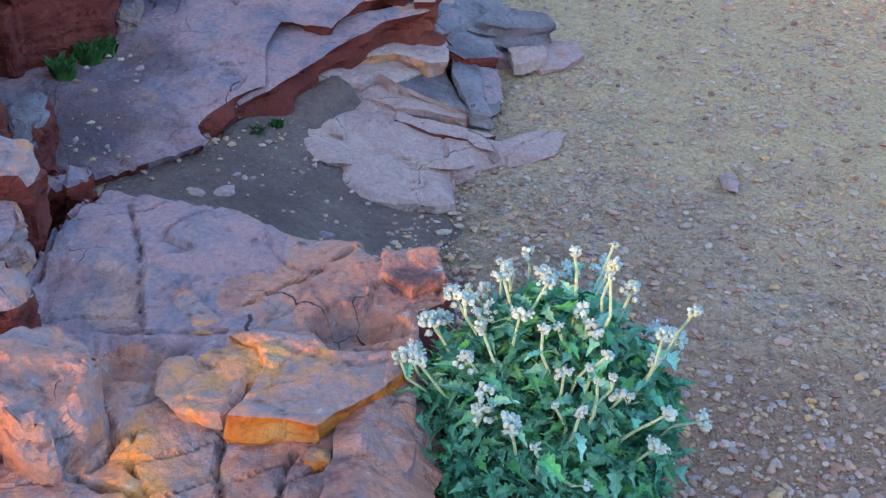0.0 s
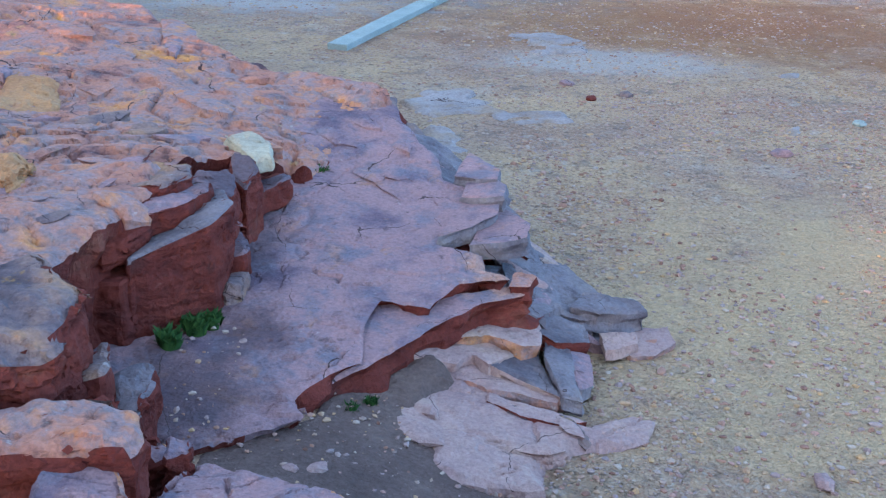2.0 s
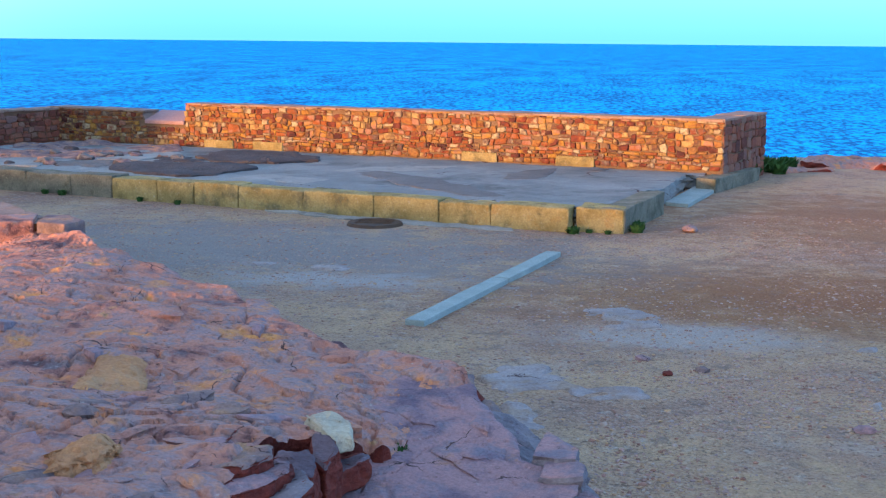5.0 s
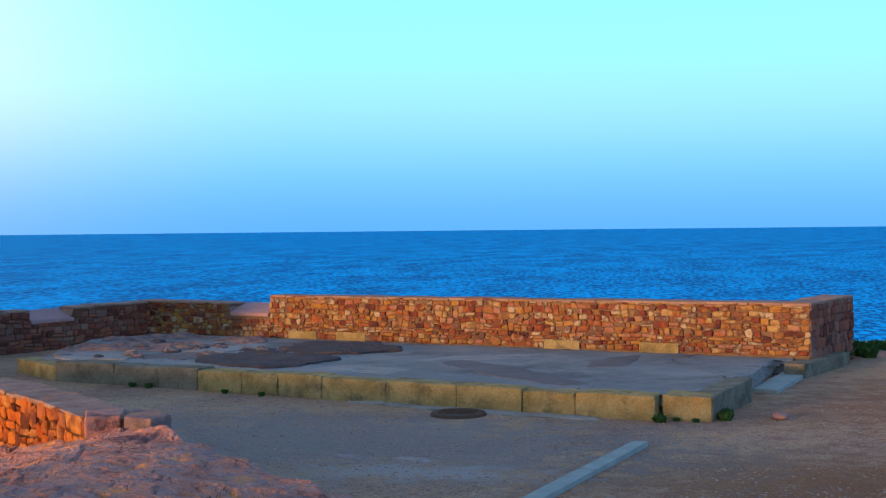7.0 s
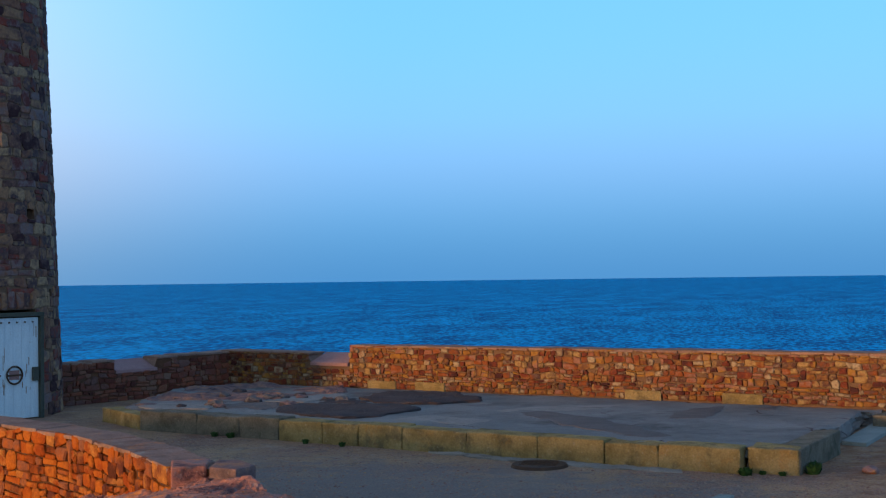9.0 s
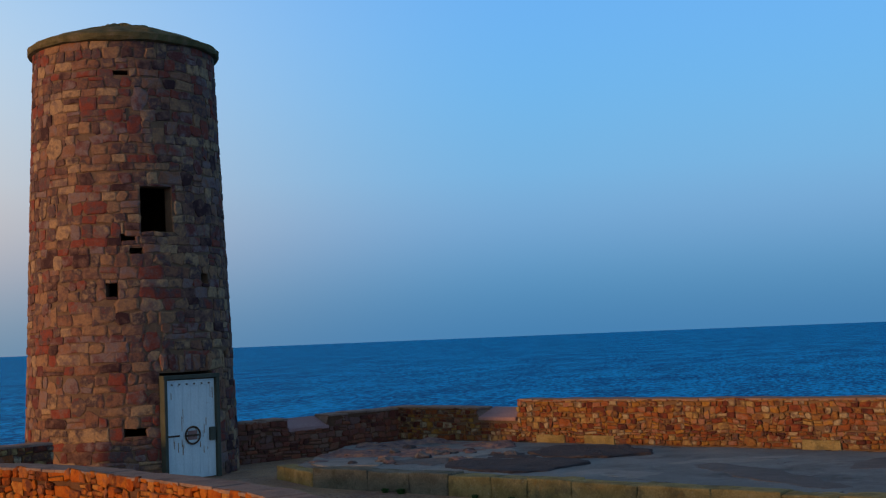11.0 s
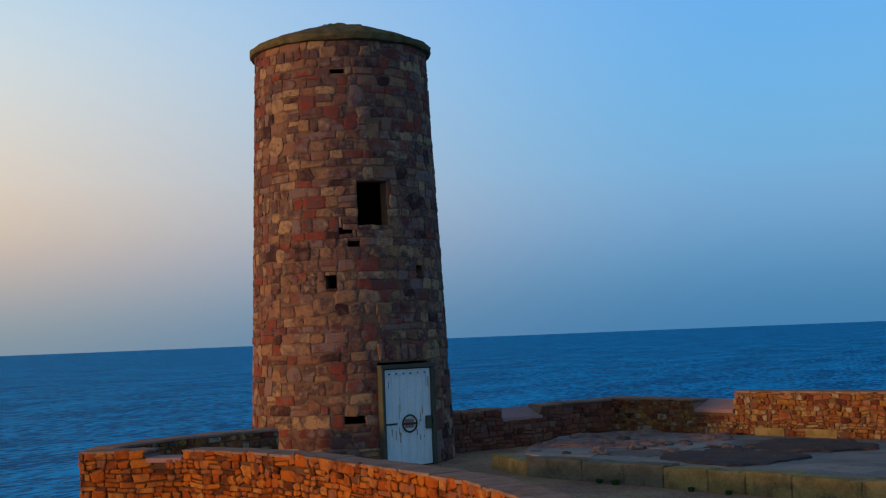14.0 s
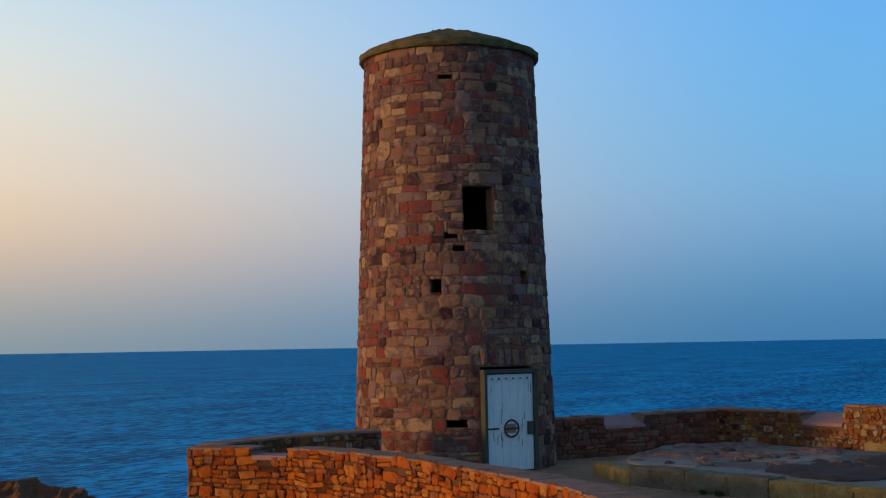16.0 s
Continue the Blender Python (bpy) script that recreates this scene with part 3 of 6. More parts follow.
        o = 0.20 * min(depth, 0.35) * (facets(x[ring] * 6, y[ring] * 6, np.floor(lv * 0.5) * 3.7 + seed) - 0.6) * 2 + 0.14 * min(depth, 0.3) * (facets(x[ring] * 15, y[ring] * 15, lv * 1.7) - 0.5) * 2 + lean * s
        zz = zz + 0.25 * depth / nl_ * (vnoise(x[ring] * 9, y[ring] * 9, lv * 3.1) - 0.5) * (lv < nl_)
        verts.append(np.stack([x[ring] + nn[:, 0] * o, y[ring] + nn[:, 1] * o, zz], 1))
        cur = np.arange(base, base + len(ring))
        base += len(ring)
        prev = top
        pick = vnoise(x[ring] * 2.6 + seed * 1.7, y[ring] * 2.6, lv * 0.5 + seed) < fresh + 0.15 * lv / nl_
        for p, q in rim:
            a_, b_ = rid[p], rid[q]
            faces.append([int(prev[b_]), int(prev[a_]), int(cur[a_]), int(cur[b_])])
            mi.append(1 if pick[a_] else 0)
        top = cur
    return obj(name, np.concatenate(verts), faces, mats, parent, label, mi)


def crag(name, outline, z, depth, parent, mats, seed=1, cell=0.02, rough=0.02, inset=0.25, rise=0.04, label="", tilt=(0, 0), chip=0.0):
    """An angular broken stone on an outline seen from above: flat facets, split edges and a rough skin."""
    rnd = random.Random(seed)
    cx, cy = sum(p[0] for p in outline) / len(outline), sum(p[1] for p in outline) / len(outline)
    pts = []
    for x, y in outline:
        h = z + tilt[0] * (x - cx) + tilt[1] * (y - cy)
        pts.append((x, y, h - depth))
        pts.append((x, y, h - rnd.uniform(0.05, 0.5 + chip) * min(depth, 0.16)))
        q = rnd.uniform(0.3, 1.0) * inset
        pts.append((x + (cx - x) * q, y + (cy - y) * q, h + rnd.uniform(-0.3, 1.0) * rise))
    bm = bmesh.new()
    bmesh.ops.convex_hull(bm, input=[bm.verts.new(p) for p in pts])
    bmesh.ops.delete(bm, geom=[v for v in bm.verts if not v.link_faces], context='VERTS')
    bmesh.ops.dissolve_limit(bm, angle_limit=0.12, verts=bm.verts, edges=bm.edges)
    bmesh.ops.bevel(bm, geom=list(bm.edges), offset=0.006 + rough * 0.25, segments=1, affect='EDGES')
    bmesh.ops.triangulate(bm, faces=bm.faces)
    for r in range(6):
        es = [e for e in bm.edges if e.calc_length() > cell * 1.6]
        if not es:
            break
        bmesh.ops.subdivide_edges(bm, edges=es, cuts=1)
        bmesh.ops.triangulate(bm, faces=bm.faces)
    bm.normal_update()
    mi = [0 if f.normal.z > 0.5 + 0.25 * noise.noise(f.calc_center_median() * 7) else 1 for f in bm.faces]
    off = Vector((seed * 3.3, seed * 1.7, 0))
    moved = []
    for v in bm.verts:
        p = v.co + off
        d = 1.5 * noise.fractal(p * 5, 0.9, 2.0, 3) + 0.7 * (noise.cell(p * 13) - 0.0) + 0.9 * (0.5 - abs(noise.noise(p * 9)) * 2)
        d -= 1.4 * max(0, 1 - abs(noise.noise(Vector((p.x * 3, p.y * 3, p.z * 16)))) * 9) * (abs(v.normal.z) < 0.5)
        moved.append(v.co + v.normal * d * rough * 0.5)
    for v, c in zip(bm.verts, moved):
        v.co = c
    me = bpy.data.meshes.new(name)
    bm.to_mesh(me)
    bm.free()
    for m in mats:
        me.materials.append(m)
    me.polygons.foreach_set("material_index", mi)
    ob = new(name, me)
    ob.parent = parent
    if label:
        ob["label"] = label
    return ob


def prism(outline, z0, z1, bevel=0.0):
    """Upright block on an outline, with a worn upper edge."""
    bm = bmesh.new()
    f = bm.faces.new([bm.verts.new((x, y, z0)) for x, y in outline])
    r = bmesh.ops.extrude_face_region(bm, geom=[f])
    for v in r["geom"]:
        if isinstance(v, bmesh.types.BMVert):
            v.co.z = z1
    bmesh.ops.recalc_face_normals(bm, faces=bm.faces)
    if bevel:
        bmesh.ops.bevel(bm, geom=[e for e in bm.edges], offset=bevel, segments=2, affect='EDGES', profile=0.6)
    return bm


def box(a, b, w, z0, z1, bevel=0.01, rough=0.0, seed=0):
    """A block along the line a-b, w wide to the left of it, with slightly uneven faces."""
    a, b = Vector(a), Vector(b)
    t = (b - a).normalized()
    s = Vector((-t.y, t.x)) * w
    bm = prism([tuple(a), tuple(b), tuple(b + s), tuple(a + s)], z0, z1, bevel)
    if rough:
        bmesh.ops.subdivide_edges(bm, edges=[e for e in bm.edges if e.calc_length() > 0.12], cuts=3, use_grid_fill=True)
        for v in bm.verts:
            v.co += (noise.noise_vector(v.co * 5 + Vector((seed * 3.7, 0, 0)))) * rough
    return bm


# ---- ground and sea ----
PLATEAU = [(-17.0, 15.0), (-16.2, 14.0), (-12.0, 10.6), (-11.0, 4.0), (-12, -14), (34, -14), (34, 27.5), (14, 29.0), (8.0, 30.2), (3.6, 29.0), (0.5, 27.5), (-13.6, 29.3), (-17.5, 27.5), (-19.8, 22.0), (-18.2, 17.0)]


def ground_z(x, y):
    left = np.clip((0.1 - x) / 1.1, 0, 1)
    win = np.clip((y - 0.5) / 1.5, 0, 1) * np.clip((8.5 - y) / 2.0, 0, 1)
    return 0.22 * left * win * (3 - 2 * left) * left + 0.035 * (fbm(x * 0.5, y * 0.5, 2.0, 4) - 0.5)


def build_ground():
    def sheet(xs, ys):
        gx, gy = np.meshgrid(xs, ys, indexing="ij")
        d, _, _ = near_outline(gx, gy, PLATEAU)
        out = ~inside(gx, gy, PLATEAU)
        z = ground_z(gx, gy)
        fall = np.where(out, np.clip(d / 5.0, 0, 1), 0)
        z = z - 18 * fall ** 0.8 + np.where(out, 3.0 * (fbm(gx * 0.35, gy * 0.35, 4.0, 4) - 0.5) * np.clip(d / 2, 0, 1), 0)
        k = np.arange(gx.size).reshape(gx.shape)
        q = np.stack([k[:-1, :-1], k[1:, :-1], k[1:, 1:], k[:-1, 1:]], -1).reshape(-1, 4)
        return np.stack([gx, gy, z], -1).reshape(-1, 3), q.tolist()
    xs = np.concatenate([np.linspace(-40, -6, 70), np.linspace(-5.9, 5, 180), np.linspace(5.2, 45, 70)])
    ys = np.concatenate([np.linspace(-25, 1.4, 40), np.linspace(1.5, 13, 190), np.linspace(13.2, 40, 120)])
    v, f = sheet(xs, ys)
    g = obj("ground", v, f, M["gravel"], smooth=True)
    tagged(g, "sandy brown gravel ground strewn with small stones", "ground", kind="structure")
    v = [(-4900, -4900, -15), (4900, -4900, -15), (4900, 4900, -15), (-4900, 4900, -15)]
    s = obj("water", v, [[0, 1, 2, 3]], M["sea"])
    tagged(s, "deep blue open sea with small ripples", "sea", kind="structure")


build_ground()

# ---- rock outcrop ----
outcrop = thing("rock_outcrop", "pink and orange layered sandstone outcrop with split slabs", "rock", at=(-1.5, 5, 0))
outcrop.matrix_world = Matrix()
T, W, R, G, P, Y = M["rock_top"], M["rock_warm"], M["rock_red"], M["rock_grey"], M["rock_pale"], M["rock_yellow"]


def ledge(name, outline, plane, depth, mats=(None, None), label="", **kw):
    pl = plane if isinstance(plane, tuple) else (plane, 0, 0)
    return slab(name, outline, pl, depth, outcrop, list(mats), label=label, **kw)


# the high pavement sinks towards the parapet, and to the pink slab where the two grow together
fall_left = lambda x, y: 0.13 * np.clip((5.9 - y) / 0.7, 0, 1) - 0.10 * np.clip((-4.4 - x) / 0.8, 0, 1) - 0.72 * np.clip((-5.1 - x) / 2.3, 0, 1) - 0.5 * np.clip((-7.4 - x) / 2, 0, 1) - 0.075 * np.clip((x + 1.45) / 0.35, 0, 1) * np.clip((6.8 - y) / 0.4, 0, 1) * np.clip((y - 5.55) / 0.25, 0, 1)
ledge("upper_ledge", [(-0.87, 6.78), (-1.0, 7.05), (-1.15, 7.2), (-1.55, 7.3), (-1.97, 7.7), (-2.38, 8.1), (-2.86, 8.65), (-3.8, 9.3), (-4.3, 9.85), (-4.7, 10.2), (-5.3, 10.6), (-7.5, 12.2),
      (-9.5, 10.5), (-8, 6), (-4.5, 3.3), (-2.1, 3.45), (-1.82, 3.65), (-1.72, 3.88), (-1.67, 4.06), (-1.63, 4.25), (-1.62, 4.43), (-1.57, 4.59), (-1.58, 4.88), (-1.61, 5.09), (-1.57, 5.26), (-1.50, 5.38), (-1.40, 5.42), (-1.31, 5.52), (-1.27, 5.62), (-1.25, 5.78), (-1.16, 5.70), (-1.09, 5.92), (-1.09, 6.15), (-1.0, 6.4)],
      (0.58, -0.062, 0.004), 0.55, (W, R), cell=0.018, rough=0.032, layer=0.021, edge=0.03, jag=0.025, seed=3, joints=0.04, extra=fall_left, groove=0.055)
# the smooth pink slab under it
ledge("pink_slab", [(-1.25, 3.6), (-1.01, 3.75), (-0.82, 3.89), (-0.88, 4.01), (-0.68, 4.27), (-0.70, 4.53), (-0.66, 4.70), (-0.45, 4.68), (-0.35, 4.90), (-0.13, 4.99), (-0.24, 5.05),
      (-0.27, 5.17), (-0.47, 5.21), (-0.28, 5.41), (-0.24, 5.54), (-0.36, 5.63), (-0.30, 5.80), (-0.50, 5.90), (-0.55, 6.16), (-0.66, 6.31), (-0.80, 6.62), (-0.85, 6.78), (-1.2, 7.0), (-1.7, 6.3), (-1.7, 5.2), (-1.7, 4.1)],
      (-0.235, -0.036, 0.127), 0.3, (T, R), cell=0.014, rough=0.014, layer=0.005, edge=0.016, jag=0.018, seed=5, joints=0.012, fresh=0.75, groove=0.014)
# base under the left stones, its unseen left rise added to block the sun
ledge("left_base", [(-1.15, 3.5), (-1.3, 3.2), (-1.1, 2.4), (-1.25, 1.0), (-1.55, 0.2), (-2.0, -0.6), (-2.9, -1.7), (-3.9, -2.3), (-5.2, -1.2), (-5.7, 1.2), (-4.8, 4.0), (-2.0, 4.2), (-1.5, 3.9)], 0.40, 0.4, (W, R), cell=0.05, rough=0.09, layer=0.04, edge=0.08, jag=0.16, seed=7, extra=lambda x, y: 0.95 * np.clip((-2.3 - x) / 0.6, 0, 1) * (0.5 + 0.5 * np.clip(y - 0.3, 0, 1)))
# unseen rock banks added behind and left of the viewer to block the low sun
ledge("back_bank", [(-3.7, -2.2), (-2.6, -2.1), (-0.8, -3.6), (1.0, -4.8), (2.6, -6.4), (1.6, -7.6), (-2.5, -5.6), (-5.0, -3.4)], 1.15, 1.2, (W, R), cell=0.09, rough=0.12, layer=0.04, edge=0.1, jag=0.2, seed=301)
ledge("back_bank", [(-8.5, 1.0), (-6.0, 0.4), (-5.0, 2.4), (-5.6, 4.0), (-7.0, 4.7), (-8.5, 4.6)], 1.35, 1.4, (W, R), cell=0.09, rough=0.12, layer=0.04, edge=0.1, jag=0.2, seed=302)
# the near slab
def near_hollows(x, y):
    z = np.zeros(x.shape)
    for o, deep, soft_ in (([(-1.12, 2.88), (-1.05, 2.90), (-0.81, 2.83), (-0.76, 2.63), (-0.95, 2.58), (-1.10, 2.64)], 0.035, 0.04), ([(-0.36, 2.66), (-0.27, 2.75), (-0.12, 2.72), (-0.05, 2.63), (-0.2, 2.57), (-0.30, 2.57)], 0.085, 0.05), ([(-0.86, 2.58), (-0.62, 2.56), (-0.70, 2.40), (-0.86, 2.42)], 0.06, 0.05)):
        d, _, _ = near_outline(x, y, o)
        z = z - deep * np.clip(np.where(inside(x, y, o), d, 0) / soft_, 0, 1)
    return z + 0.012 * (fbm(x * 14, y * 14, 1.0, 3) - 0.5)


NS = (0.275, -0.011, 0.049)
ledge("near_slab", [(-1.13, 2.88), (-1.11, 3.07), (-1.07, 3.25), (-1.02, 3.32), (-0.82, 3.23), (-0.61, 3.18), (-0.37, 3.10), (-0.23, 3.06), (-0.21, 3.0), (-0.13, 2.98), (-0.07, 3.03), (-0.02, 3.01), (0.0, 2.91), (0.03, 2.88), (0.01, 2.80), (-0.06, 2.74), (-0.06, 2.61), (-0.06, 2.42), (-0.06, 2.2), (-0.17, 2.0), (-0.2, 1.4),
      (-1.4, 1.2), (-1.45, 2.82), (-1.25, 3.0)], NS, 0.45, (T, R, W), cell=0.0085, split=lambda x, y: (y < 2.60 + 0.25 * (x + 0.5) + 0.3 * (fbm(x * 5, y * 5, 3.0, 3) - 0.5)) | (x + 0.6 * (fbm(x * 4, y * 4, 8.0, 4) - 0.5) > -0.50), rough=0.03, layer=0.009, edge=0.02, jag=0.012, seed=11, joints=0.016, extra=near_hollows, fresh=0.4, groove=0.016,
      cracks=[([(-1.05, 3.27), (-1.10, 3.07), (-1.11, 2.8)], 0.014, 0.04), ([(-0.93, 3.20), (-0.85, 2.97), (-0.80, 2.72), (-0.77, 2.61)], 0.009, 0.022), ([(-0.23, 3.04), (-0.35, 2.88), (-0.52, 2.72)], 0.012, 0.03), ([(-1.08, 2.62), (-0.75, 2.59), (-0.56, 2.61)], 0.010, 0.025), ([(-0.51, 2.27), (-0.515, 2.17), (-0.49, 2.07), (-0.49, 1.9)], 0.013, 0.035), ([(-1.0, 2.17), (-0.89, 2.14), (-0.66, 2.07), (-0.49, 2.035), (-0.3, 2.0)], 0.013, 0.035),
              ([(-0.72, 2.25), (-0.71, 2.16), (-0.65, 2.08)], 0.011, 0.028), ([(-0.34, 2.22), (-0.36, 2.12), (-0.34, 1.98)], 0.012, 0.03), ([(-0.22, 2.32), (-0.24, 2.19), (-0.21, 2.13), (-0.27, 2.04)], 0.012, 0.03), ([(-0.86, 2.40), (-0.76, 2.22), (-0.80, 2.14)], 0.013, 0.035), ([(-0.36, 2.12), (-0.24, 2.19)], 0.011, 0.028)])
# split plates standing on it; an orange glint is put into the front edges' colour
O = M["rock_orange"]
for k, (o, h, tx, ty, side) in enumerate((([(-0.55, 2.58), (-0.43, 2.60), (-0.32, 2.59), (-0.28, 2.53), (-0.21, 2.53), (-0.08, 2.56), (-0.07, 2.48), (-0.12, 2.41), (-0.24, 2.28), (-0.28, 2.22), (-0.39, 2.24), (-0.495, 2.25), (-0.455, 2.34), (-0.435, 2.47), (-0.46, 2.53)], 0.055, 0.0, -0.07, O),
          ([(-0.70, 2.44), (-0.68, 2.50), (-0.55, 2.515), (-0.475, 2.53), (-0.46, 2.48), (-0.475, 2.35), (-0.515, 2.262), (-0.60, 2.28), (-0.68, 2.34)], 0.05, 0.03, -0.06, W),
          ([(-0.31, 2.24), (-0.25, 2.22), (-0.25, 2.17), (-0.31, 2.18)], 0.04, 0.1, 0.1, O),
          ([(-0.72, 2.74), (-0.70, 2.80), (-0.55, 2.66), (-0.56, 2.62), (-0.65, 2.60)], 0.028, 0.05, -0.1, W),
          ([(-0.17, 2.99), (-0.02, 2.99), (0.01, 2.86), (-0.08, 2.80), (-0.18, 2.88)], 0.02, 0.05, 0.0, W))):
    cx, cy = sum(p[0] for p in o) / len(o), sum(p[1] for p in o) / len(o)
    ledge("split_plate", o, (NS[0] + h - tx * cx - ty * cy, NS[1] + tx, NS[2] + ty), h + 0.07, (G if h == 0.04 else W, side), cell=0.0075, rough=0.03, layer=0.008, edge=0.012, jag=0.012, seed=211 + k, joints=0.010, groove=0.012)
# the foot of the near slab beside the plant
ledge("foot", [(-0.16, 2.62), (-0.03, 2.56), (0.02, 2.35), (-0.02, 2.1), (-0.08, 1.9), (-0.3, 1.9), (-0.25, 2.3)], (0.25, -0.6, 0.02), 0.35, (W, R), cell=0.014, rough=0.03, edge=0.03, seed=19)
# stones heaped on the left: outline, top, depth, look, tilt
HEAP = (("boulder", [(-1.12, 2.42), (-1.04, 2.47), (-0.90, 2.46), (-0.85, 2.42), (-0.79, 2.27), (-0.80, 2.16), (-0.85, 2.07), (-0.92, 2.10), (-1.05, 2.19)], 0.53, 0.32, (W, W), (-0.1, 0.0)),
        ("stone", [(-1.69, 3.09), (-1.47, 3.21), (-1.34, 3.22), (-1.19, 3.19), (-1.12, 3.08), (-1.12, 2.98), (-1.58, 2.84)], 0.67, 0.34, (W, R), (0.0, 0.0)),
        ("stone", [(-1.4, 3.0), (-1.20, 3.02), (-1.15, 2.95), (-1.11, 2.84), (-1.17, 2.77), (-1.4, 2.78)], 0.58, 0.26, (T, W), (0.0, 0.1)),
        ("stone", [(-1.3, 2.75), (-1.12, 2.73), (-1.03, 2.63), (-1.04, 2.49), (-1.1, 2.45), (-1.3, 2.5)], 0.56, 0.28, (W, R), (-0.1, 0.0)),
        ("stone", [(-1.22, 2.46), (-1.12, 2.47), (-1.06, 2.3), (-1.1, 2.1), (-1.25, 2.15)], 0.52, 0.28, (W, R), (0.0, 0.0)),
        ("stone", [(-1.58, 3.61), (-1.48, 3.77), (-1.40, 3.61), (-1.38, 3.46), (-1.57, 3.42)], 0.58, 0.30, (G, R), (0.15, 0.0)),
        ("stone", [(-1.43, 3.69), (-1.32, 3.77), (-1.26, 3.62), (-1.27, 3.46), (-1.38, 3.50)], 0.50, 0.30, (M["rock_slate"], R), (0.1, 0.1)),
        ("stone", [(-1.33, 3.45), (-1.20, 3.48), (-1.14, 3.40), (-1.2, 3.33), (-1.34, 3.36)], 0.40, 0.25, (T, R), (0.0, 0.0)),
        ("stone", [(-1.16, 3.36), (-1.07, 3.35), (-1.05, 3.28), (-1.14, 3.25)], 0.47, 0.22, (T, R), (0.0, 0.0)),
        ("lichened_stone", [(-2.05, 3.72), (-1.92, 3.84), (-1.76, 3.92), (-1.65, 3.82), (-1.49, 3.68), (-1.45, 3.43), (-1.49, 3.28), (-1.66, 3.16), (-2.1, 3.2)], 0.80, 0.45, (G, R), (0.02, 0.06)),
        ("stone", [(-1.60, 3.30), (-1.42, 3.36), (-1.30, 3.34), (-1.24, 3.24), (-1.3, 3.14), (-1.6, 3.14)], 0.60, 0.32, (G, R), (0.1, 0.0)))
for k, (nm, o, z, dp, ms, tl) in enumerate(HEAP):
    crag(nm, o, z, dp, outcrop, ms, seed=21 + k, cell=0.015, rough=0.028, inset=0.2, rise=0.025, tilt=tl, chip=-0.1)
# broken face under the upper ledge: a big red block, a squat one before it, rounded lumps in the niche behind
for k, (o, z, dp, ms, tl, ins) in enumerate((([(-1.56, 4.25), (-1.45, 4.36), (-1.29, 4.50), (-1.26, 4.70), (-1.34, 4.90), (-1.72, 4.9), (-1.66, 4.5)], 0.715, 0.42, (M["rock_slate"], R), (0.26, 0.05), 0.06),
        ([(-1.75, 4.22), (-1.57, 4.21), (-1.55, 4.28), (-1.60, 4.38), (-1.76, 4.38)], 0.605, 0.30, (R, R), (0.05, 0.0), 0.05),
        ([(-1.72, 4.59), (-1.72, 4.72), (-1.60, 4.77), (-1.53, 4.60), (-1.62, 4.49)], 0.80, 0.16, (R, R), (0.0, 0.0), 0.15),
        ([(-1.66, 4.24), (-1.58, 4.30), (-1.52, 4.44), (-1.56, 4.56), (-1.7, 4.5)], 0.735, 0.09, (R, R), (0.1, 0.0), 0.1),
        ([(-1.68, 4.40), (-1.53, 4.46), (-1.42, 4.60), (-1.37, 4.76), (-1.40, 4.90), (-1.7, 4.92)], 0.79, 0.12, (T, R), (0.05, 0.0), 0.12),
        ([(-1.70, 4.62), (-1.53, 4.66), (-1.45, 4.80), (-1.50, 4.96), (-1.72, 4.96)], 0.835, 0.10, (G, R), (0.0, 0.0), 0.15),
        ([(-1.54, 5.11), (-1.38, 5.16), (-1.31, 5.04), (-1.30, 4.88), (-1.45, 4.87), (-1.54, 4.96)], 0.755, 0.42, (T, R), (0.0, 0.1), 0.2),
        ([(-1.52, 4.95), (-1.40, 5.02), (-1.32, 4.89), (-1.29, 4.72), (-1.40, 4.74), (-1.50, 4.82)], 0.70, 0.4, (T, R), (0.0, 0.1), 0.2),
        ([(-1.41, 4.95), (-1.30, 5.0), (-1.23, 4.88), (-1.22, 4.73), (-1.33, 4.70)], 0.54, 0.28, (T, R), (0.0, 0.0), 0.3),
        ([(-1.44, 5.40), (-1.34, 5.42), (-1.27, 5.24), (-1.29, 5.06), (-1.38, 5.14)], 0.745, 0.40, (T, R), (0.0, 0.1), 0.25),
        ([(-1.39, 5.40), (-1.23, 5.58), (-1.18, 5.53), (-1.30, 5.28)], 0.615, 0.12, (T, R), (0.0, 0.1), 0.1))):
    crag("block", o, z, dp, outcrop, ms, seed=231 + k, cell=0.017, rough=0.018, inset=ins, rise=0.012, tilt=tl, chip=-0.32)
crag("lichened_stone", [(-1.32, 4.76), (-1.26, 4.82), (-1.21, 4.74), (-1.21, 4.60), (-1.28, 4.57)], 0.46, 0.14, outcrop, (G, G), seed=141, cell=0.015, rough=0.02, inset=0.3, rise=0.02)
crag("pale_stone", [(-1.53, 5.62), (-1.43, 5.74), (-1.30, 5.62), (-1.24, 5.40), (-1.32, 5.33), (-1.42, 5.46)], 0.765, 0.08, outcrop, (M["rock_cream"], M["rock_cream"]), seed=36, cell=0.017, rough=0.016, inset=0.2, rise=0.01, label="pale yellow flake of stone", tilt=(0.0, 0.05))
crag("yellow_lump", [(-2.35, 4.55), (-2.2, 4.75), (-2.05, 4.7), (-2.05, 4.5), (-2.2, 4.4)], 0.90, 0.2, outcrop, (Y, Y), seed=39, cell=0.016, rough=0.04, inset=0.4, rise=0.04, label="rough yellow lump of stone")
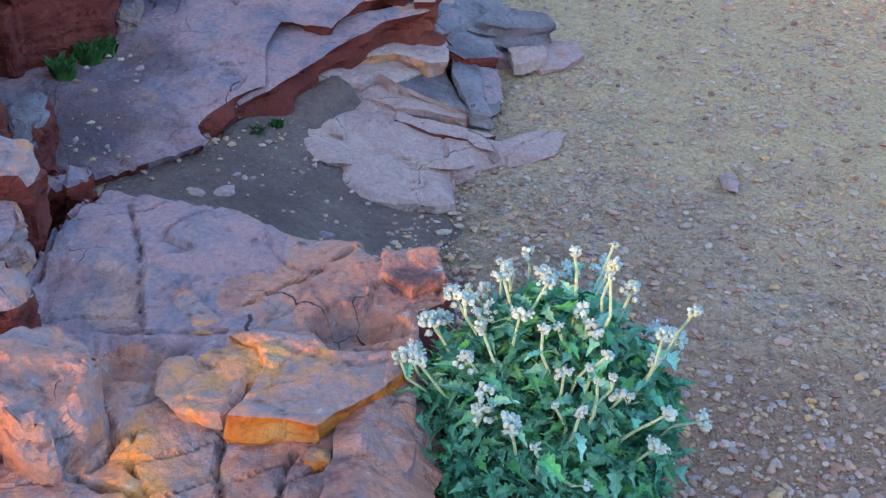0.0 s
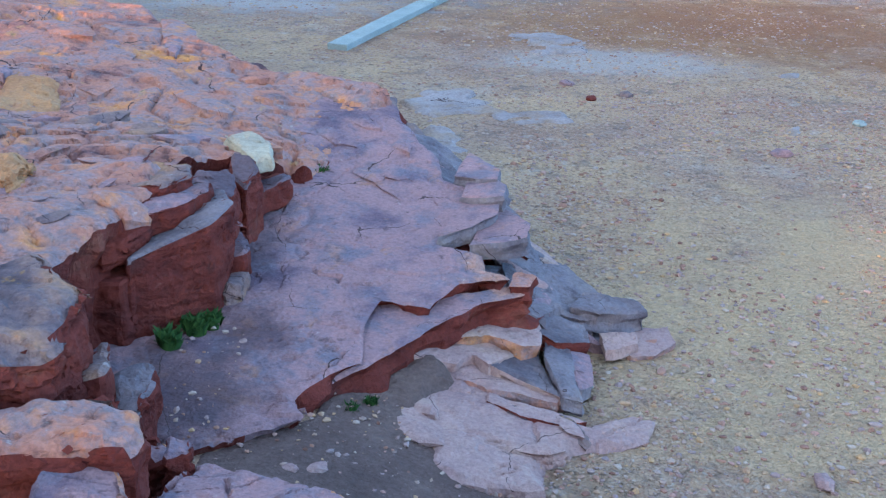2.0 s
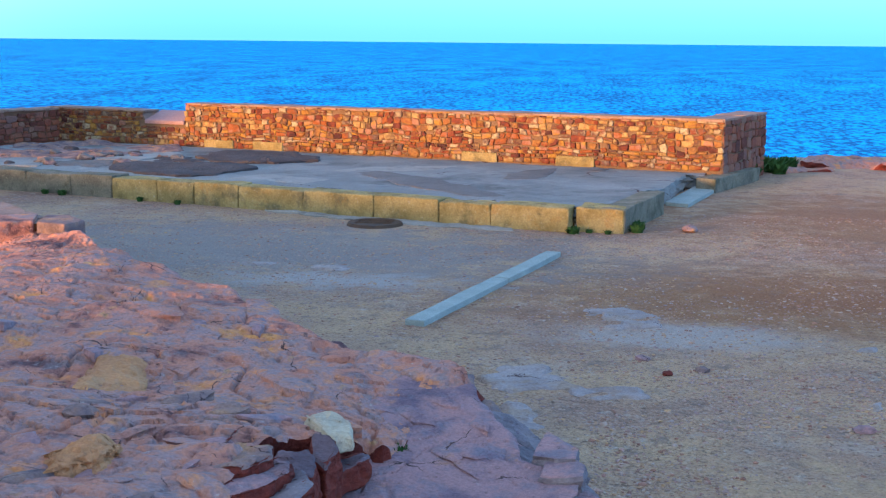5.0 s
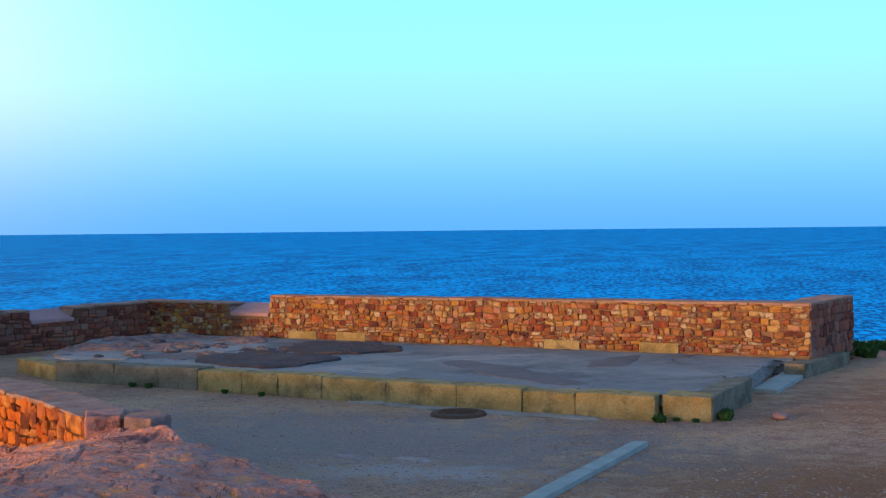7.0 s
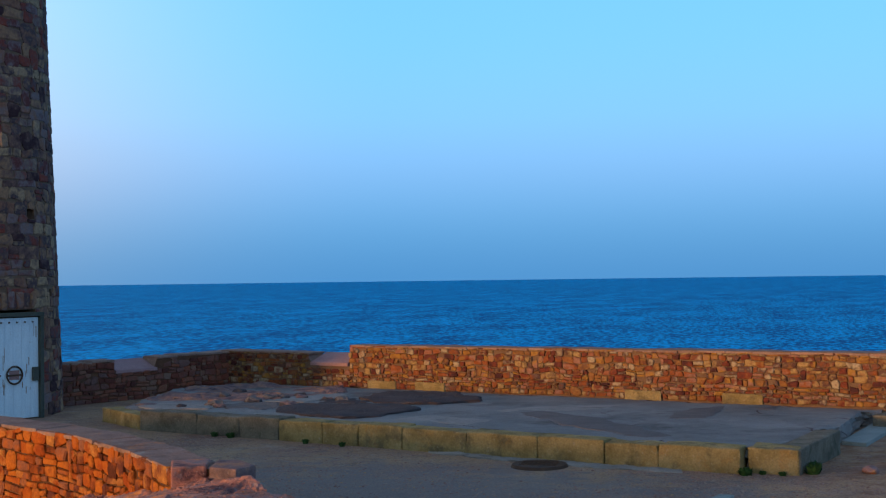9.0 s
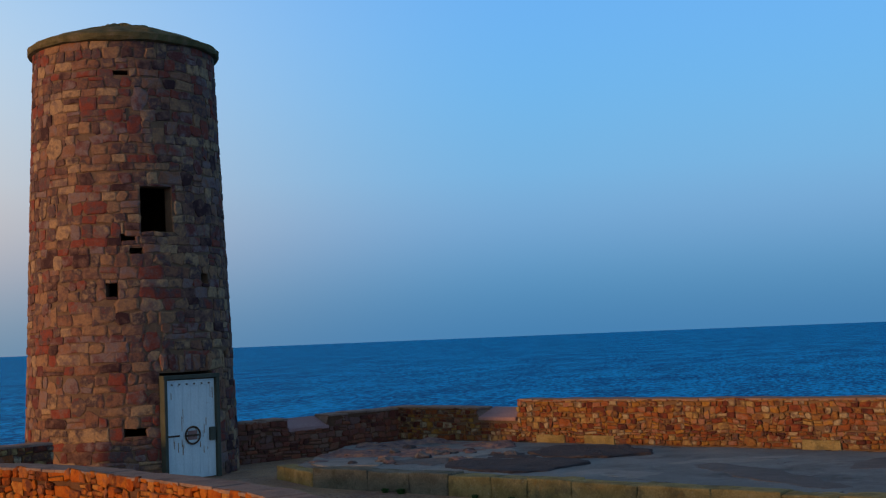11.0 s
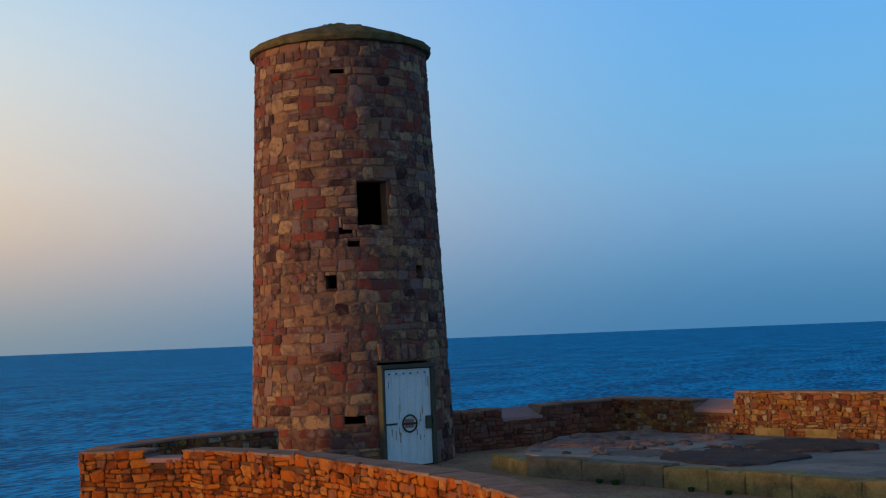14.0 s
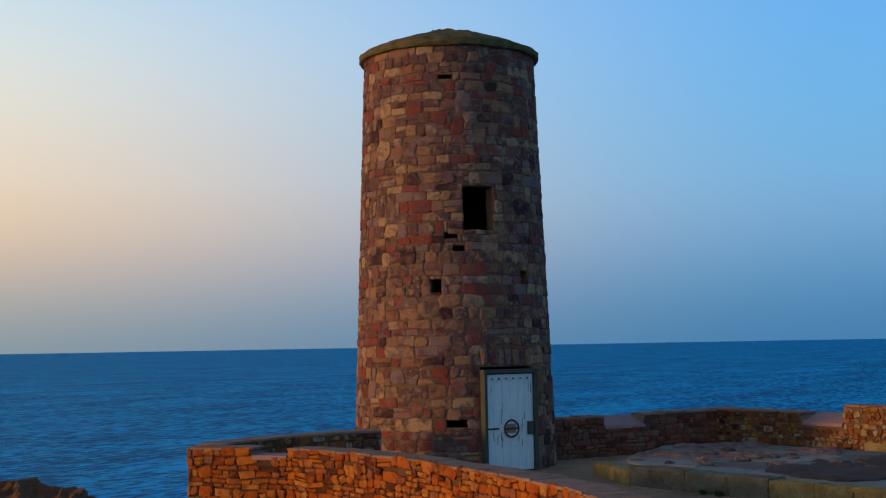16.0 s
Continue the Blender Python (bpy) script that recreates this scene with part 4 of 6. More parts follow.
# lower tier in the notch of the pink slab, with a straight red front
ledge("tier", [(-0.89, 4.05), (-0.75, 4.21), (-0.655, 4.28), (-0.43, 4.61), (-0.25, 4.83), (-0.07, 4.94), (-0.08, 5.05), (-0.45, 4.9), (-0.75, 4.75), (-0.85, 4.4)], (-0.285, -0.036, 0.127), 0.26, (T, R), cell=0.016, rough=0.016, edge=0.012, jag=0.012, layer=0.004, seed=58)
slab("earth_bank", [(-1.0, 3.95), (-0.85, 4.1), (-0.62, 4.32), (-0.45, 4.6), (-0.3, 4.5), (-0.42, 4.25), (-0.62, 3.98), (-0.85, 3.8)], (-0.8445, -0.13, 0.22), 0.12, outcrop, [M["soil"], M["soil"]], cell=0.02, rough=0.025, edge=0.05, jag=0.04, seed=59, label="dark dirt heaped at the foot of the slab")
# lower shelves towards the gravel: a pale floor of rock with thin flags stepping up to the slab
S = M["rock_slate"]
ledge("shelf", [(-0.57, 4.31), (-0.50, 4.62), (-0.24, 4.70), (-0.15, 4.45), (0.21, 4.41), (0.39, 4.52), (0.48, 4.49), (0.44, 4.33), (0.24, 4.18), (0.14, 4.21), (0.03, 4.09), (0.04, 3.88), (-0.03, 3.84), (-0.37, 3.84), (-0.43, 3.92), (-0.40, 4.03), (-0.52, 4.07)],
      (-0.05, -0.15, 0.03), 0.12, (P, P), cell=0.012, rough=0.022, layer=0.005, edge=0.03, jag=0.03, joints=0.01, seed=41, groove=0.012)
for k, (o, dz, ms, tx, ty) in enumerate((([(-0.59, 4.45), (-0.55, 4.58), (-0.34, 4.72), (-0.2, 4.75), (-0.06, 4.66), (0.10, 4.52), (0.08, 4.47), (-0.08, 4.50), (-0.20, 4.49), (-0.24, 4.53), (-0.42, 4.53)], 0.024, (P, W), 0.0, -0.03),
        ([(-0.20, 4.55), (-0.12, 4.45), (0.21, 4.385), (0.09, 4.31), (-0.06, 4.32), (-0.2, 4.40)], 0.012, (P, R), 0.0, -0.05),
        ([(-0.34, 4.66), (-0.2, 4.9), (-0.07, 4.90), (0.0, 4.83), (0.11, 4.49), (-0.10, 4.58), (-0.20, 4.615), (-0.28, 4.69)], 0.048, (S, P), -0.05, -0.04),
        ([(-0.45, 4.75), (-0.21, 4.95), (-0.07, 4.80), (-0.20, 4.60), (-0.27, 4.67), (-0.33, 4.56), (-0.54, 4.53)], 0.07, (P, P), 0.0, -0.03),
        ([(-0.46, 4.66), (-0.24, 5.05), (-0.03, 5.16), (0.01, 4.79), (-0.07, 4.75), (-0.21, 4.79)], 0.095, (P, W), 0.0, -0.02),
        ([(-0.02, 5.15), (0.20, 5.10), (0.22, 4.95), (0.07, 4.85), (0.0, 4.90)], 0.07, (S, R), -0.1, -0.03),
        ([(0.02, 4.95), (0.13, 4.95), (0.15, 4.61), (0.19, 4.47), (0.10, 4.47), (0.02, 4.76)], 0.055, (S, S), -0.1, 0.0),
        ([(0.12, 4.95), (0.22, 4.93), (0.23, 4.66), (0.17, 4.58)], 0.03, (T, S), -0.1, 0.0),
        ([(0.26, 5.30), (0.59, 5.36), (0.62, 5.22), (0.52, 5.09), (0.42, 5.06), (0.33, 5.13)], 0.012, (P, W), 0.12, 0.0),
        ([(0.27, 5.16), (0.43, 5.2), (0.44, 5.10), (0.29, 5.0)], 0.025, (P, P), 0.1, 0.0),
        ([(0.20, 5.42), (0.44, 5.41), (0.49, 5.31), (0.27, 5.2), (0.13, 5.21)], 0.10, (S, S), 0.05, 0.0),
        ([(-0.28, 4.98), (-0.02, 5.0), (0.10, 5.2), (0.0, 5.5), (-0.3, 5.35)], 0.13, (S, S), -0.15, 0.0),
        ([(0.0, 5.15), (0.22, 5.2), (0.28, 5.55), (0.12, 5.75), (-0.1, 5.6)], 0.075, (S, S), -0.12, 0.0))):
    cx, cy = sum(p[0] for p in o) / len(o), sum(p[1] for p in o) / len(o)
    ledge("flag", o, (-0.05 + dz - tx * cx - ty * cy, -0.15 + tx, 0.03 + ty), 0.035 + dz * 0.6, ms, cell=0.0125, rough=0.016, layer=0.005, edge=0.004, jag=0.016, joints=0.006, seed=241 + k, groove=0.008)
ledge("block", [(-0.14, 4.93), (-0.05, 4.95), (-0.02, 5.08), (-0.12, 5.1)], 0.385, 0.2, (W, R), cell=0.014, rough=0.01, edge=0.012, jag=0.008, seed=45)
for k, (o, pl) in enumerate((([(0.28, 5.35), (0.12, 5.6), (-0.05, 5.9), (-0.05, 6.3), (0.2, 6.4), (0.32, 6.05)], (-0.02, -0.3, 0.0)), ([(0.3, 6.2), (0.22, 6.55), (-0.05, 6.95), (-0.3, 7.4), (-0.5, 7.2), (-0.3, 6.6), (0.0, 6.2)], (-0.05, -0.3, 0.0)),
        ([(-0.25, 5.45), (-0.02, 5.5), (0.02, 5.8), (-0.1, 6.1), (-0.35, 6.0), (-0.4, 5.7)], (0.08, -0.4, 0.01)), ([(-0.38, 5.95), (-0.1, 6.0), (-0.12, 6.4), (-0.35, 6.75), (-0.6, 6.6), (-0.55, 6.1)], (0.05, -0.45, 0.01)),
        ([(-0.55, 6.5), (-0.28, 6.7), (-0.4, 7.2), (-0.7, 7.5), (-0.9, 7.1), (-0.8, 6.7)], (-0.01, -0.4, 0.005)))):
    ledge("shelf", o, pl, 0.3, (S, S), cell=0.022, rough=0.03, layer=0.014, edge=0.02, jag=0.05, joints=0.015, seed=47 + k, groove=0.02)
# saw-toothed plates on the free edge, each lifted towards the eye and sinking back into the slab
for k, (ax, ay, bx, by, h) in enumerate(((-0.47, 5.22, -0.22, 5.46, 0.05), (-0.33, 5.20, -0.07, 5.27, 0.035), (-0.40, 5.66, -0.20, 5.60, 0.05), (-0.45, 5.88, -0.24, 5.80, 0.03))):
    o = [(ax, ay), ((ax + bx) / 2 + 0.02, (ay + by) / 2 - 0.02), (bx, by), (bx + 0.01, by + 0.16), (bx - 0.10, by + 0.36), (ax + 0.05, ay + 0.40)]
    p0 = lambda x, y: -0.235 - 0.036 * x + 0.127 * y
    gy = 0.01
    # sides take the darker slate: their shade is put into the colour
    ledge("split_plate", o, (p0(ax, ay) + 0.004 + h * 0.35 - gy * ay, 0.0, gy), 0.08, (T, S), cell=0.012, rough=0.014, edge=0.004, jag=0.012, seed=154 + k, extra=lambda x, y, ax=ax, bx=bx, h=h: h * np.clip((x - ax) / (bx - ax), 0, 1.1) * 0.7)
ledge("block", [(-0.98, 7.95), (-0.80, 7.9), (-0.74, 7.57), (-0.84, 7.45), (-0.98, 7.5)], 0.24, 0.25, (G, R), cell=0.02, rough=0.02, edge=0.02, jag=0.012, seed=56)
ledge("block", [(-1.09, 8.12), (-1.0, 8.15), (-0.96, 7.83), (-1.05, 7.72), (-1.15, 7.8)], 0.33, 0.4, (G, R), cell=0.02, rough=0.02, edge=0.02, jag=0.012, seed=57)



def flakes(host, n, area, size, seed, mats, along, thin=(0.008, 0.024), sink=0.3):
    """Thin split flakes lying on a slab, their long side along the bedding."""
    me = host.data
    tree = BVHTree.FromPolygons([v.co for v in me.vertices], [p.vertices[:] for p in me.polygons])
    rnd = random.Random(seed)
    done = 0
    while done < n:
        x, y = rnd.uniform(area[0], area[1]), rnd.uniform(area[2], area[3])
        hit = tree.ray_cast(Vector((x, y, 3)), Vector((0, 0, -1)))
        done += 1
        if hit[0] is None or hit[1].z < 0.8:
            continue
        L_, w = size * rnd.uniform(0.5, 1.5), size * rnd.uniform(0.2, 0.6)
        a = along + rnd.uniform(-0.5, 0.5)
        c, s_ = math.cos(a), math.sin(a)
        o = []
        for k in range(6):
            q = k * math.pi / 3 + rnd.uniform(-0.35, 0.35)
            r = rnd.uniform(0.75, 1.1)
            u, v = L_ * r * math.cos(q) * 0.5, w * r * math.sin(q) * 0.5
            o.append((x + u * c - v * s_, y + u * s_ + v * c))
        t = rnd.uniform(*thin)
        nx, ny, nz = hit[1]
        px, py = -nx / nz * 0.6 + rnd.uniform(-0.05, 0.05), -ny / nz * 0.6 + rnd.uniform(-0.05, 0.05)
        z0 = hit[0].z + t * (1 - sink)
        m = rnd.choice(mats)
        slab("flake", o, (z0 - px * x - py * y, px, py), t + 0.05, outcrop, [m, m], cell=max(0.015, size / 12), rough=0.012, edge=0.015, jag=0.02, seed=seed * 100 + done)


upper = bpy.data.objects["upper_ledge"]
tree = BVHTree.FromPolygons([v.co for v in upper.data.vertices], [p.vertices[:] for p in upper.data.polygons])
z_at = lambda x, y: tree.ray_cast(Vector((x, y, 3)), Vector((0, 0, -1)))[0].z
crag("yellow_plate", [(-2.95, 6.30), (-2.96, 6.69), (-2.73, 6.66), (-2.62, 6.44), (-2.47, 6.03), (-2.51, 5.70), (-2.63, 5.56), (-2.80, 5.62)], z_at(-2.7, 6.25) + 0.045, 0.16, outcrop, (Y, W), seed=238, cell=0.03, rough=0.03, inset=0.3, rise=0.02, label="smooth yellow-ochre plate", tilt=(-0.06, 0.0))
flakes(upper, 22, (-3.6, -0.9, 5.2, 8.4), 0.50, 101, [W, W, T], 2.2, (0.003, 0.008), 0.5)
flakes(upper, 30, (-2.6, -1.6, 4.2, 5.8), 0.26, 102, [W, G, T, G], 0.6, (0.012, 0.035))
flakes(upper, 16, (-5.0, -2.4, 6.5, 10.0), 0.6, 103, [W, W, T], 2.2, (0.003, 0.008), 0.5)
flakes(bpy.data.objects["shelf"], 10, (-0.5, 0.35, 3.9, 4.5), 0.22, 105, [P, P, P, G], -0.55, (0.006, 0.02), 0.2)
flakes(bpy.data.objects["pink_slab"], 16, (-1.2, -0.35, 5.6, 6.9), 0.28, 104, [T], 2.4, (0.008, 0.02))
rnd = random.Random(9)
for k in range(130):
    # stacked thin plates stepping down from the broken edge of the pink slab to the gravel
    s_ = rnd.random()
    f_ = rnd.random()
    ex, ey = -0.14 - 0.72 * max(0, s_ - 0.15) / 0.85, 5.05 + 2.4 * s_
    x, y = ex + f_ * (0.42 - 0.1 * s_) , ey + rnd.uniform(-0.1, 0.1) + 0.15 * f_
    z = 0.30 - 0.29 * f_ + 0.015 * rnd.uniform(-1, 1)
    a = -0.9 + rnd.uniform(-0.45, 0.45)
    L_, w = rnd.uniform(0.16, 0.55), rnd.uniform(0.06, 0.2)
    o = []
    for j in range(5):
        q = j * 2 * math.pi / 5 + rnd.uniform(-0.4, 0.4)
        r = rnd.uniform(0.7, 1.15)
        u, v = L_ * r * math.cos(q) * 0.5, w * r * math.sin(q) * 0.5
        o.append((x + u * math.cos(a) - v * math.sin(a), y + u * math.sin(a) + v * math.cos(a)))
    px, py = -0.30 + rnd.uniform(-0.08, 0.08), rnd.uniform(-0.06, 0.06)
    m = rnd.choice([T, S, S, P, S])
    slab("flake", o, (z - px * x - py * y, px, py), rnd.uniform(0.03, 0.07), outcrop, [m, rnd.choice([R, m, S, S])], cell=0.02, rough=0.02, layer=0.006, edge=0.014, jag=0.02, seed=900 + k)

edge_rocks = thing("edge_rocks", "low reddish rock ledge along the cliff edge", "rock")
for k, o in enumerate(([(2.4, 25.6), (3.2, 25.3), (4.2, 25.9), (4.0, 27.0), (2.9, 27.0)], [(3.6, 26.6), (5.4, 26.2), (6.6, 27.2), (5.5, 28.6), (3.9, 28.2)], [(5.8, 27.0), (8.5, 27.3), (9.6, 28.6), (7.6, 29.6), (5.9, 28.8)], [(8.8, 27.8), (12.5, 27.4), (13.5, 28.6), (9.6, 29.2)])):
    slab("rock_ledge", o, (0.10 + 0.02 * k, 0, 0), 0.4, edge_rocks, [M["rock_warm"], M["rock_red"]], cell=0.07, rough=0.07, layer=0.03, edge=0.06, jag=0.15, seed=120 + k)
soil = thing("soil_patch", "dark gritty earth between the rock slabs", "soil", kind="structure")
slab("earth", [(-1.15, 3.35), (-0.8, 3.1), (-0.2, 2.9), (0.1, 2.85), (0.16, 3.3), (0.05, 3.75), (-0.12, 3.9), (-0.35, 4.1), (-0.5, 4.25), (-0.62, 4.62), (-0.8, 4.2), (-1.0, 3.9), (-1.25, 3.7)],
     (0.012, 0, 0), 0.05, soil, [M["soil"], M["soil"]], cell=0.03, rough=0.015, edge=0.04, jag=0.06, seed=88, extra=ground_z)
bed = thing("bedrock_patch", "flat pale pink bedrock showing through the gravel", "bedrock", "bedrock patches")
for k, (o, m) in enumerate((([(-1.17, 9.25), (-0.90, 9.71), (-0.62, 9.58), (-0.22, 9.15), (0.36, 9.02), (0.27, 8.75), (-0.21, 8.77), (-0.62, 8.93), (-1.04, 8.8)], P),
                            ([(-0.9, 8.6), (-0.62, 8.4), (-0.5, 7.9), (-0.6, 7.6), (-0.85, 8.0)], P), ([(-0.45, 8.05), (-0.2, 7.95), (-0.25, 7.75), (-0.5, 7.8)], P))):
    slab("rock_sheet", o, (0.03, -0.01, 0.0), 0.08, bed, [M["bedrock"], M["bedrock"]], cell=0.025, rough=0.03, layer=0.008, edge=0.06, jag=0.08, seed=60 + k)
bed2 = thing("bedrock_patch", "worn whitish bedrock flush with the gravel", "bedrock", "bedrock patches")
for k, o in enumerate(([(-0.39, 11.92), (-0.01, 12.12), (0.46, 11.69), (0.39, 11.19), (-0.11, 10.99)], [(1.82, 10.87), (2.03, 11.02), (2.22, 10.84), (2.16, 10.53), (1.85, 10.54)],
                       [(1.68, 9.00), (1.90, 9.21), (1.95, 8.85), (1.72, 8.80)], [(-4.4, 13.9), (-3.9, 13.9), (-3.7, 13.6), (-4.3, 13.55)], [(-3.5, 13.8), (-3.1, 13.8), (-3.0, 13.3), (-3.4, 13.1)])):
    slab("rock_sheet", o, (0.012, 0, 0), 0.06, bed2, [M["bedrock"], M["bedrock"]], cell=0.03, rough=0.03, edge=0.06, jag=0.10, seed=70 + k)


# ---- rubble masonry ----
def rubble(length, height, course, width, seed):
    """Stones of a rubble wall as outlines in (u, v): uneven courses, some stones two courses high."""
    rnd = random.Random(seed)
    stones, tall = [], []
    v = 0.0
    while v < height - 0.03:
        hgt = min(rnd.uniform(0.65, 1.45) * course, height - v)
        if height - v - hgt < 0.4 * course:
            hgt = height - v
        u = -rnd.uniform(0, width)
        while u < length:
            w = rnd.choice((0.75, 0.9, 1.0, 1.1, 1.35, 1.7)) * width * rnd.uniform(0.8, 1.2)
            a, b2 = max(u, 0), min(u + w, length)
            u += w
            if b2 - a < 0.03:
                continue
            free = [(a, b2)]
            for (ta, tb, tv) in tall:
                if tv > v + 0.01:
                    nf = []
                    for p, q in free:
                        if tb <= p or ta >= q:
                            nf.append((p, q))
                        else:
                            if ta - p > 0.04:
                                nf.append((p, ta))
                            if q - tb > 0.04:
                                nf.append((tb, q))
                    free = nf
            for p, q in free:
                r = rnd.random()
                if r < 0.045 and v + hgt + course * 0.7 < height and q - p > 0.6 * width:
                    tp = v + hgt + course * rnd.uniform(0.5, 0.9)
                    tall.append((p, q, tp))
                    stones.append((p, q, v, tp))
                elif r < 0.18 and hgt > 0.95 * course:
                    m = v + hgt * rnd.uniform(0.35, 0.65)
                    stones.append((p, q, v, m))
                    stones.append((p, q, m, v + hgt))
                else:
                    stones.append((p, q, v, v + hgt))
        tall = [t for t in tall if t[2] > v + hgt + 0.02]
        v += hgt
    return stones


def stone_mesh(rect, place, rnd, joint=0.012, proud=0.03):
    """One stone: an eight-sided worn face with bevelled rim. place(u, v, w) maps to the world; w is outwards."""
    a, b2, c, d = rect
    j = joint * rnd.uniform(0.6, 1.5)
    a, b2, c, d = a + j, b2 - j, c + j, d - j
    w, hh = b2 - a, d - c
    k = min(w, hh) * rnd.uniform(0.10, 0.32)
    jt = lambda s: rnd.uniform(-s, s) * min(w, hh) * 0.16
    ring = [(a + k + jt(1), c + jt(1)), (b2 - k + jt(1), c + jt(1)), (b2 + jt(1), c + k + jt(1)), (b2 + jt(1), d - k + jt(1)),
            (b2 - k + jt(1), d + jt(1)), (a + k + jt(1), d + jt(1)), (a + jt(1), d - k + jt(1)), (a + jt(1), c + k + jt(1))]
    mu, mv = (a + b2) / 2, (c + d) / 2
    out = proud * rnd.uniform(0.5, 1.3)
    vs, s1 = [], 0.80
    for (u, v) in ring:
        vs.append(place(u, v, -0.02))
    for (u, v) in ring:
        vs.append(place(u, v, out * 0.55))
    for (u, v) in ring:
        vs.append(place(mu + (u - mu) * s1, mv + (v - mv) * s1, out * rnd.uniform(0.75, 1.25)))
    vs.append(place(mu + jt(2), mv + jt(2), out * rnd.uniform(0.95, 1.3)))
    fs = []
    for r0 in (0, 8):
        for i in range(8):
            q = (i + 1) % 8
            fs.append([r0 + i, r0 + q, r0 + 8 + q, r0 + 8 + i])
    for i in range(8):
        fs.append([16 + i, 16 + (i + 1) % 8, 24])
    return vs, fs


def lay(stones, place, parent, mat, mat_isle, seed, limit, want=lambda u, v: True, joint=0.012, proud=0.03, name="stone"):
    """The stones as parts of parent, those past the limit joined."""
    rnd = random.Random(seed)
    jv, jf, n = [], [], 0
    for s in stones:
        vs, fs = stone_mesh(s, place, rnd, joint, proud)
        if n < limit and want((s[0] + s[1]) / 2, (s[2] + s[3]) / 2):
            obj(name, vs, fs, mat, parent)
            n += 1
        else:
            o = len(jv)
            jv += vs
            jf += [[i + o for i in f] for f in fs]
    if jv:
        tagged(obj("stones_joined", jv, jf, mat_isle, parent), kind="stuff")


class Line:
    """A wall's line on the plan, bent at its points; u runs along it, out to its right."""

    def __init__(self, pts, side=1):
        self.p = [Vector(p) for p in pts]
        self.side = side
        self.s = [0.0]
        for a, b2 in zip(self.p, self.p[1:]):
            self.s.append(self.s[-1] + (b2 - a).length)

    def at(self, u):
        k = 0
        while k < len(self.s) - 2 and u > self.s[k + 1]:
            k += 1
        a, b2 = self.p[k], self.p[k + 1]
        t = (b2 - a).normalized()
        return a + t * (u - self.s[k]), Vector((t.y, -t.x)) * self.side

    def place(self, z0):
        def f(u, v, w):
            q = noise.noise_vector(Vector((u * 2.6, v * 3.4, self.s[-1])))
            u, v = u + 0.05 * q.x, v + 0.045 * q.y * min(1, max(0, v * 8))
            p, nrm = self.at(u)
            q = p + nrm * w
            z = z0(u) if callable(z0) else z0
            return (q.x, q.y, z + v)
        return f


def wall_core(name, line, thick, z0, top, parent, mat, mat_top, recess=0.0, step=0.4):
    """The body behind the stones, with the level or sloping top as coping; thick is measured away from the face."""
    n = max(2, int(line.s[-1] / step))
    us = [line.s[-1] * i / n for i in range(n + 1)]
    vs, fs, mi = [], [], []
    rnd = random.Random(len(name))
    for u in us:
        p, nr = line.at(u)
        zt = top(u)
        e = rnd.uniform(-0.012, 0.012)
        a, b2 = p - nr * recess, p - nr * (thick + e)
        zb = z0(u) if callable(z0) else z0
        vs += [(a.x, a.y, zb), (a.x, a.y, zt), (b2.x, b2.y, zt + e), (b2.x, b2.y, zb)]
    for i in range(n):
        o = 4 * i
        fs += [[o, o + 4, o + 5, o + 1], [o + 1, o + 5, o + 6, o + 2], [o + 2, o + 6, o + 7, o + 3]]
        mi += [0, 1, 0]
    o = 4 * n
    fs += [[0, 1, 2, 3], [o + 3, o + 2, o + 1, o]]
    mi += [0, 0]
    return obj(name, vs, fs, [mat, mat_top], parent, idx=mi)


def coping(line, thick, top, parent, seed, step=0.55, over=0.02, mat=None, u0=0.0, u1=None):
    """Flat uneven cap stones along the wall's top."""
    rnd = random.Random(seed)
    u, u1 = u0, u1 or line.s[-1]
    while u < u1 - 0.05:
        w = min(step * rnd.uniform(0.6, 1.4), u1 - u)
        if u1 - u - w < 0.15:
            w = u1 - u
        a, na = line.at(u + 0.008)
        b2, nb = line.at(u + w - 0.008)
        z = top(u + w / 2) + rnd.uniform(-0.01, 0.012)
        bm = prism([tuple(a + na * over * rnd.uniform(0.3, 1.3)), tuple(b2 + nb * over * rnd.uniform(0.3, 1.3)), tuple(b2 - nb * (thick + rnd.uniform(-0.03, 0.02))), tuple(a - na * (thick + rnd.uniform(-0.03, 0.02)))], z - 0.03, z + 0.012, 0.008)
        part("cap_stone", bm, mat or M["coping"], parent)
        u += w


SF, SI, MO, MD, CO = M["stone_far"], M["stone_isle"], M["mortar"], M["mortar_dark"], M["coping"]

def sloped_sill(line, u0, u1, z0, z1, depth, parent):
    """Sill of an embrasure, rising outwards from the inner face."""
    bm = bmesh.new()
    (a, na), (b2, nb) = line.at(u0), line.at(u1)
    rows = []
    for p, nr in ((a, na), (b2, nb)):
        f, k = p + nr * 0.025, p - nr * depth
        rows.append([bm.verts.new(v) for v in ((f.x, f.y, z0 - 0.07), (f.x, f.y, z0), (k.x, k.y, z1), (k.x, k.y, z0 - 0.07))])
    for i in range(4):
        bm.faces.new([rows[0][i], rows[1][i], rows[1][(i + 1) % 4], rows[0][(i + 1) % 4]])
    bm.faces.new(rows[0][::-1])
    bm.faces.new(rows[1])
    bmesh.ops.recalc_face_normals(bm, faces=bm.faces)
    bmesh.ops.bevel(bm, geom=list(bm.edges), offset=0.01, segments=2, affect='EDGES')
    return part("sill", bm, M["sill"], parent, "smooth pink embrasure sill")


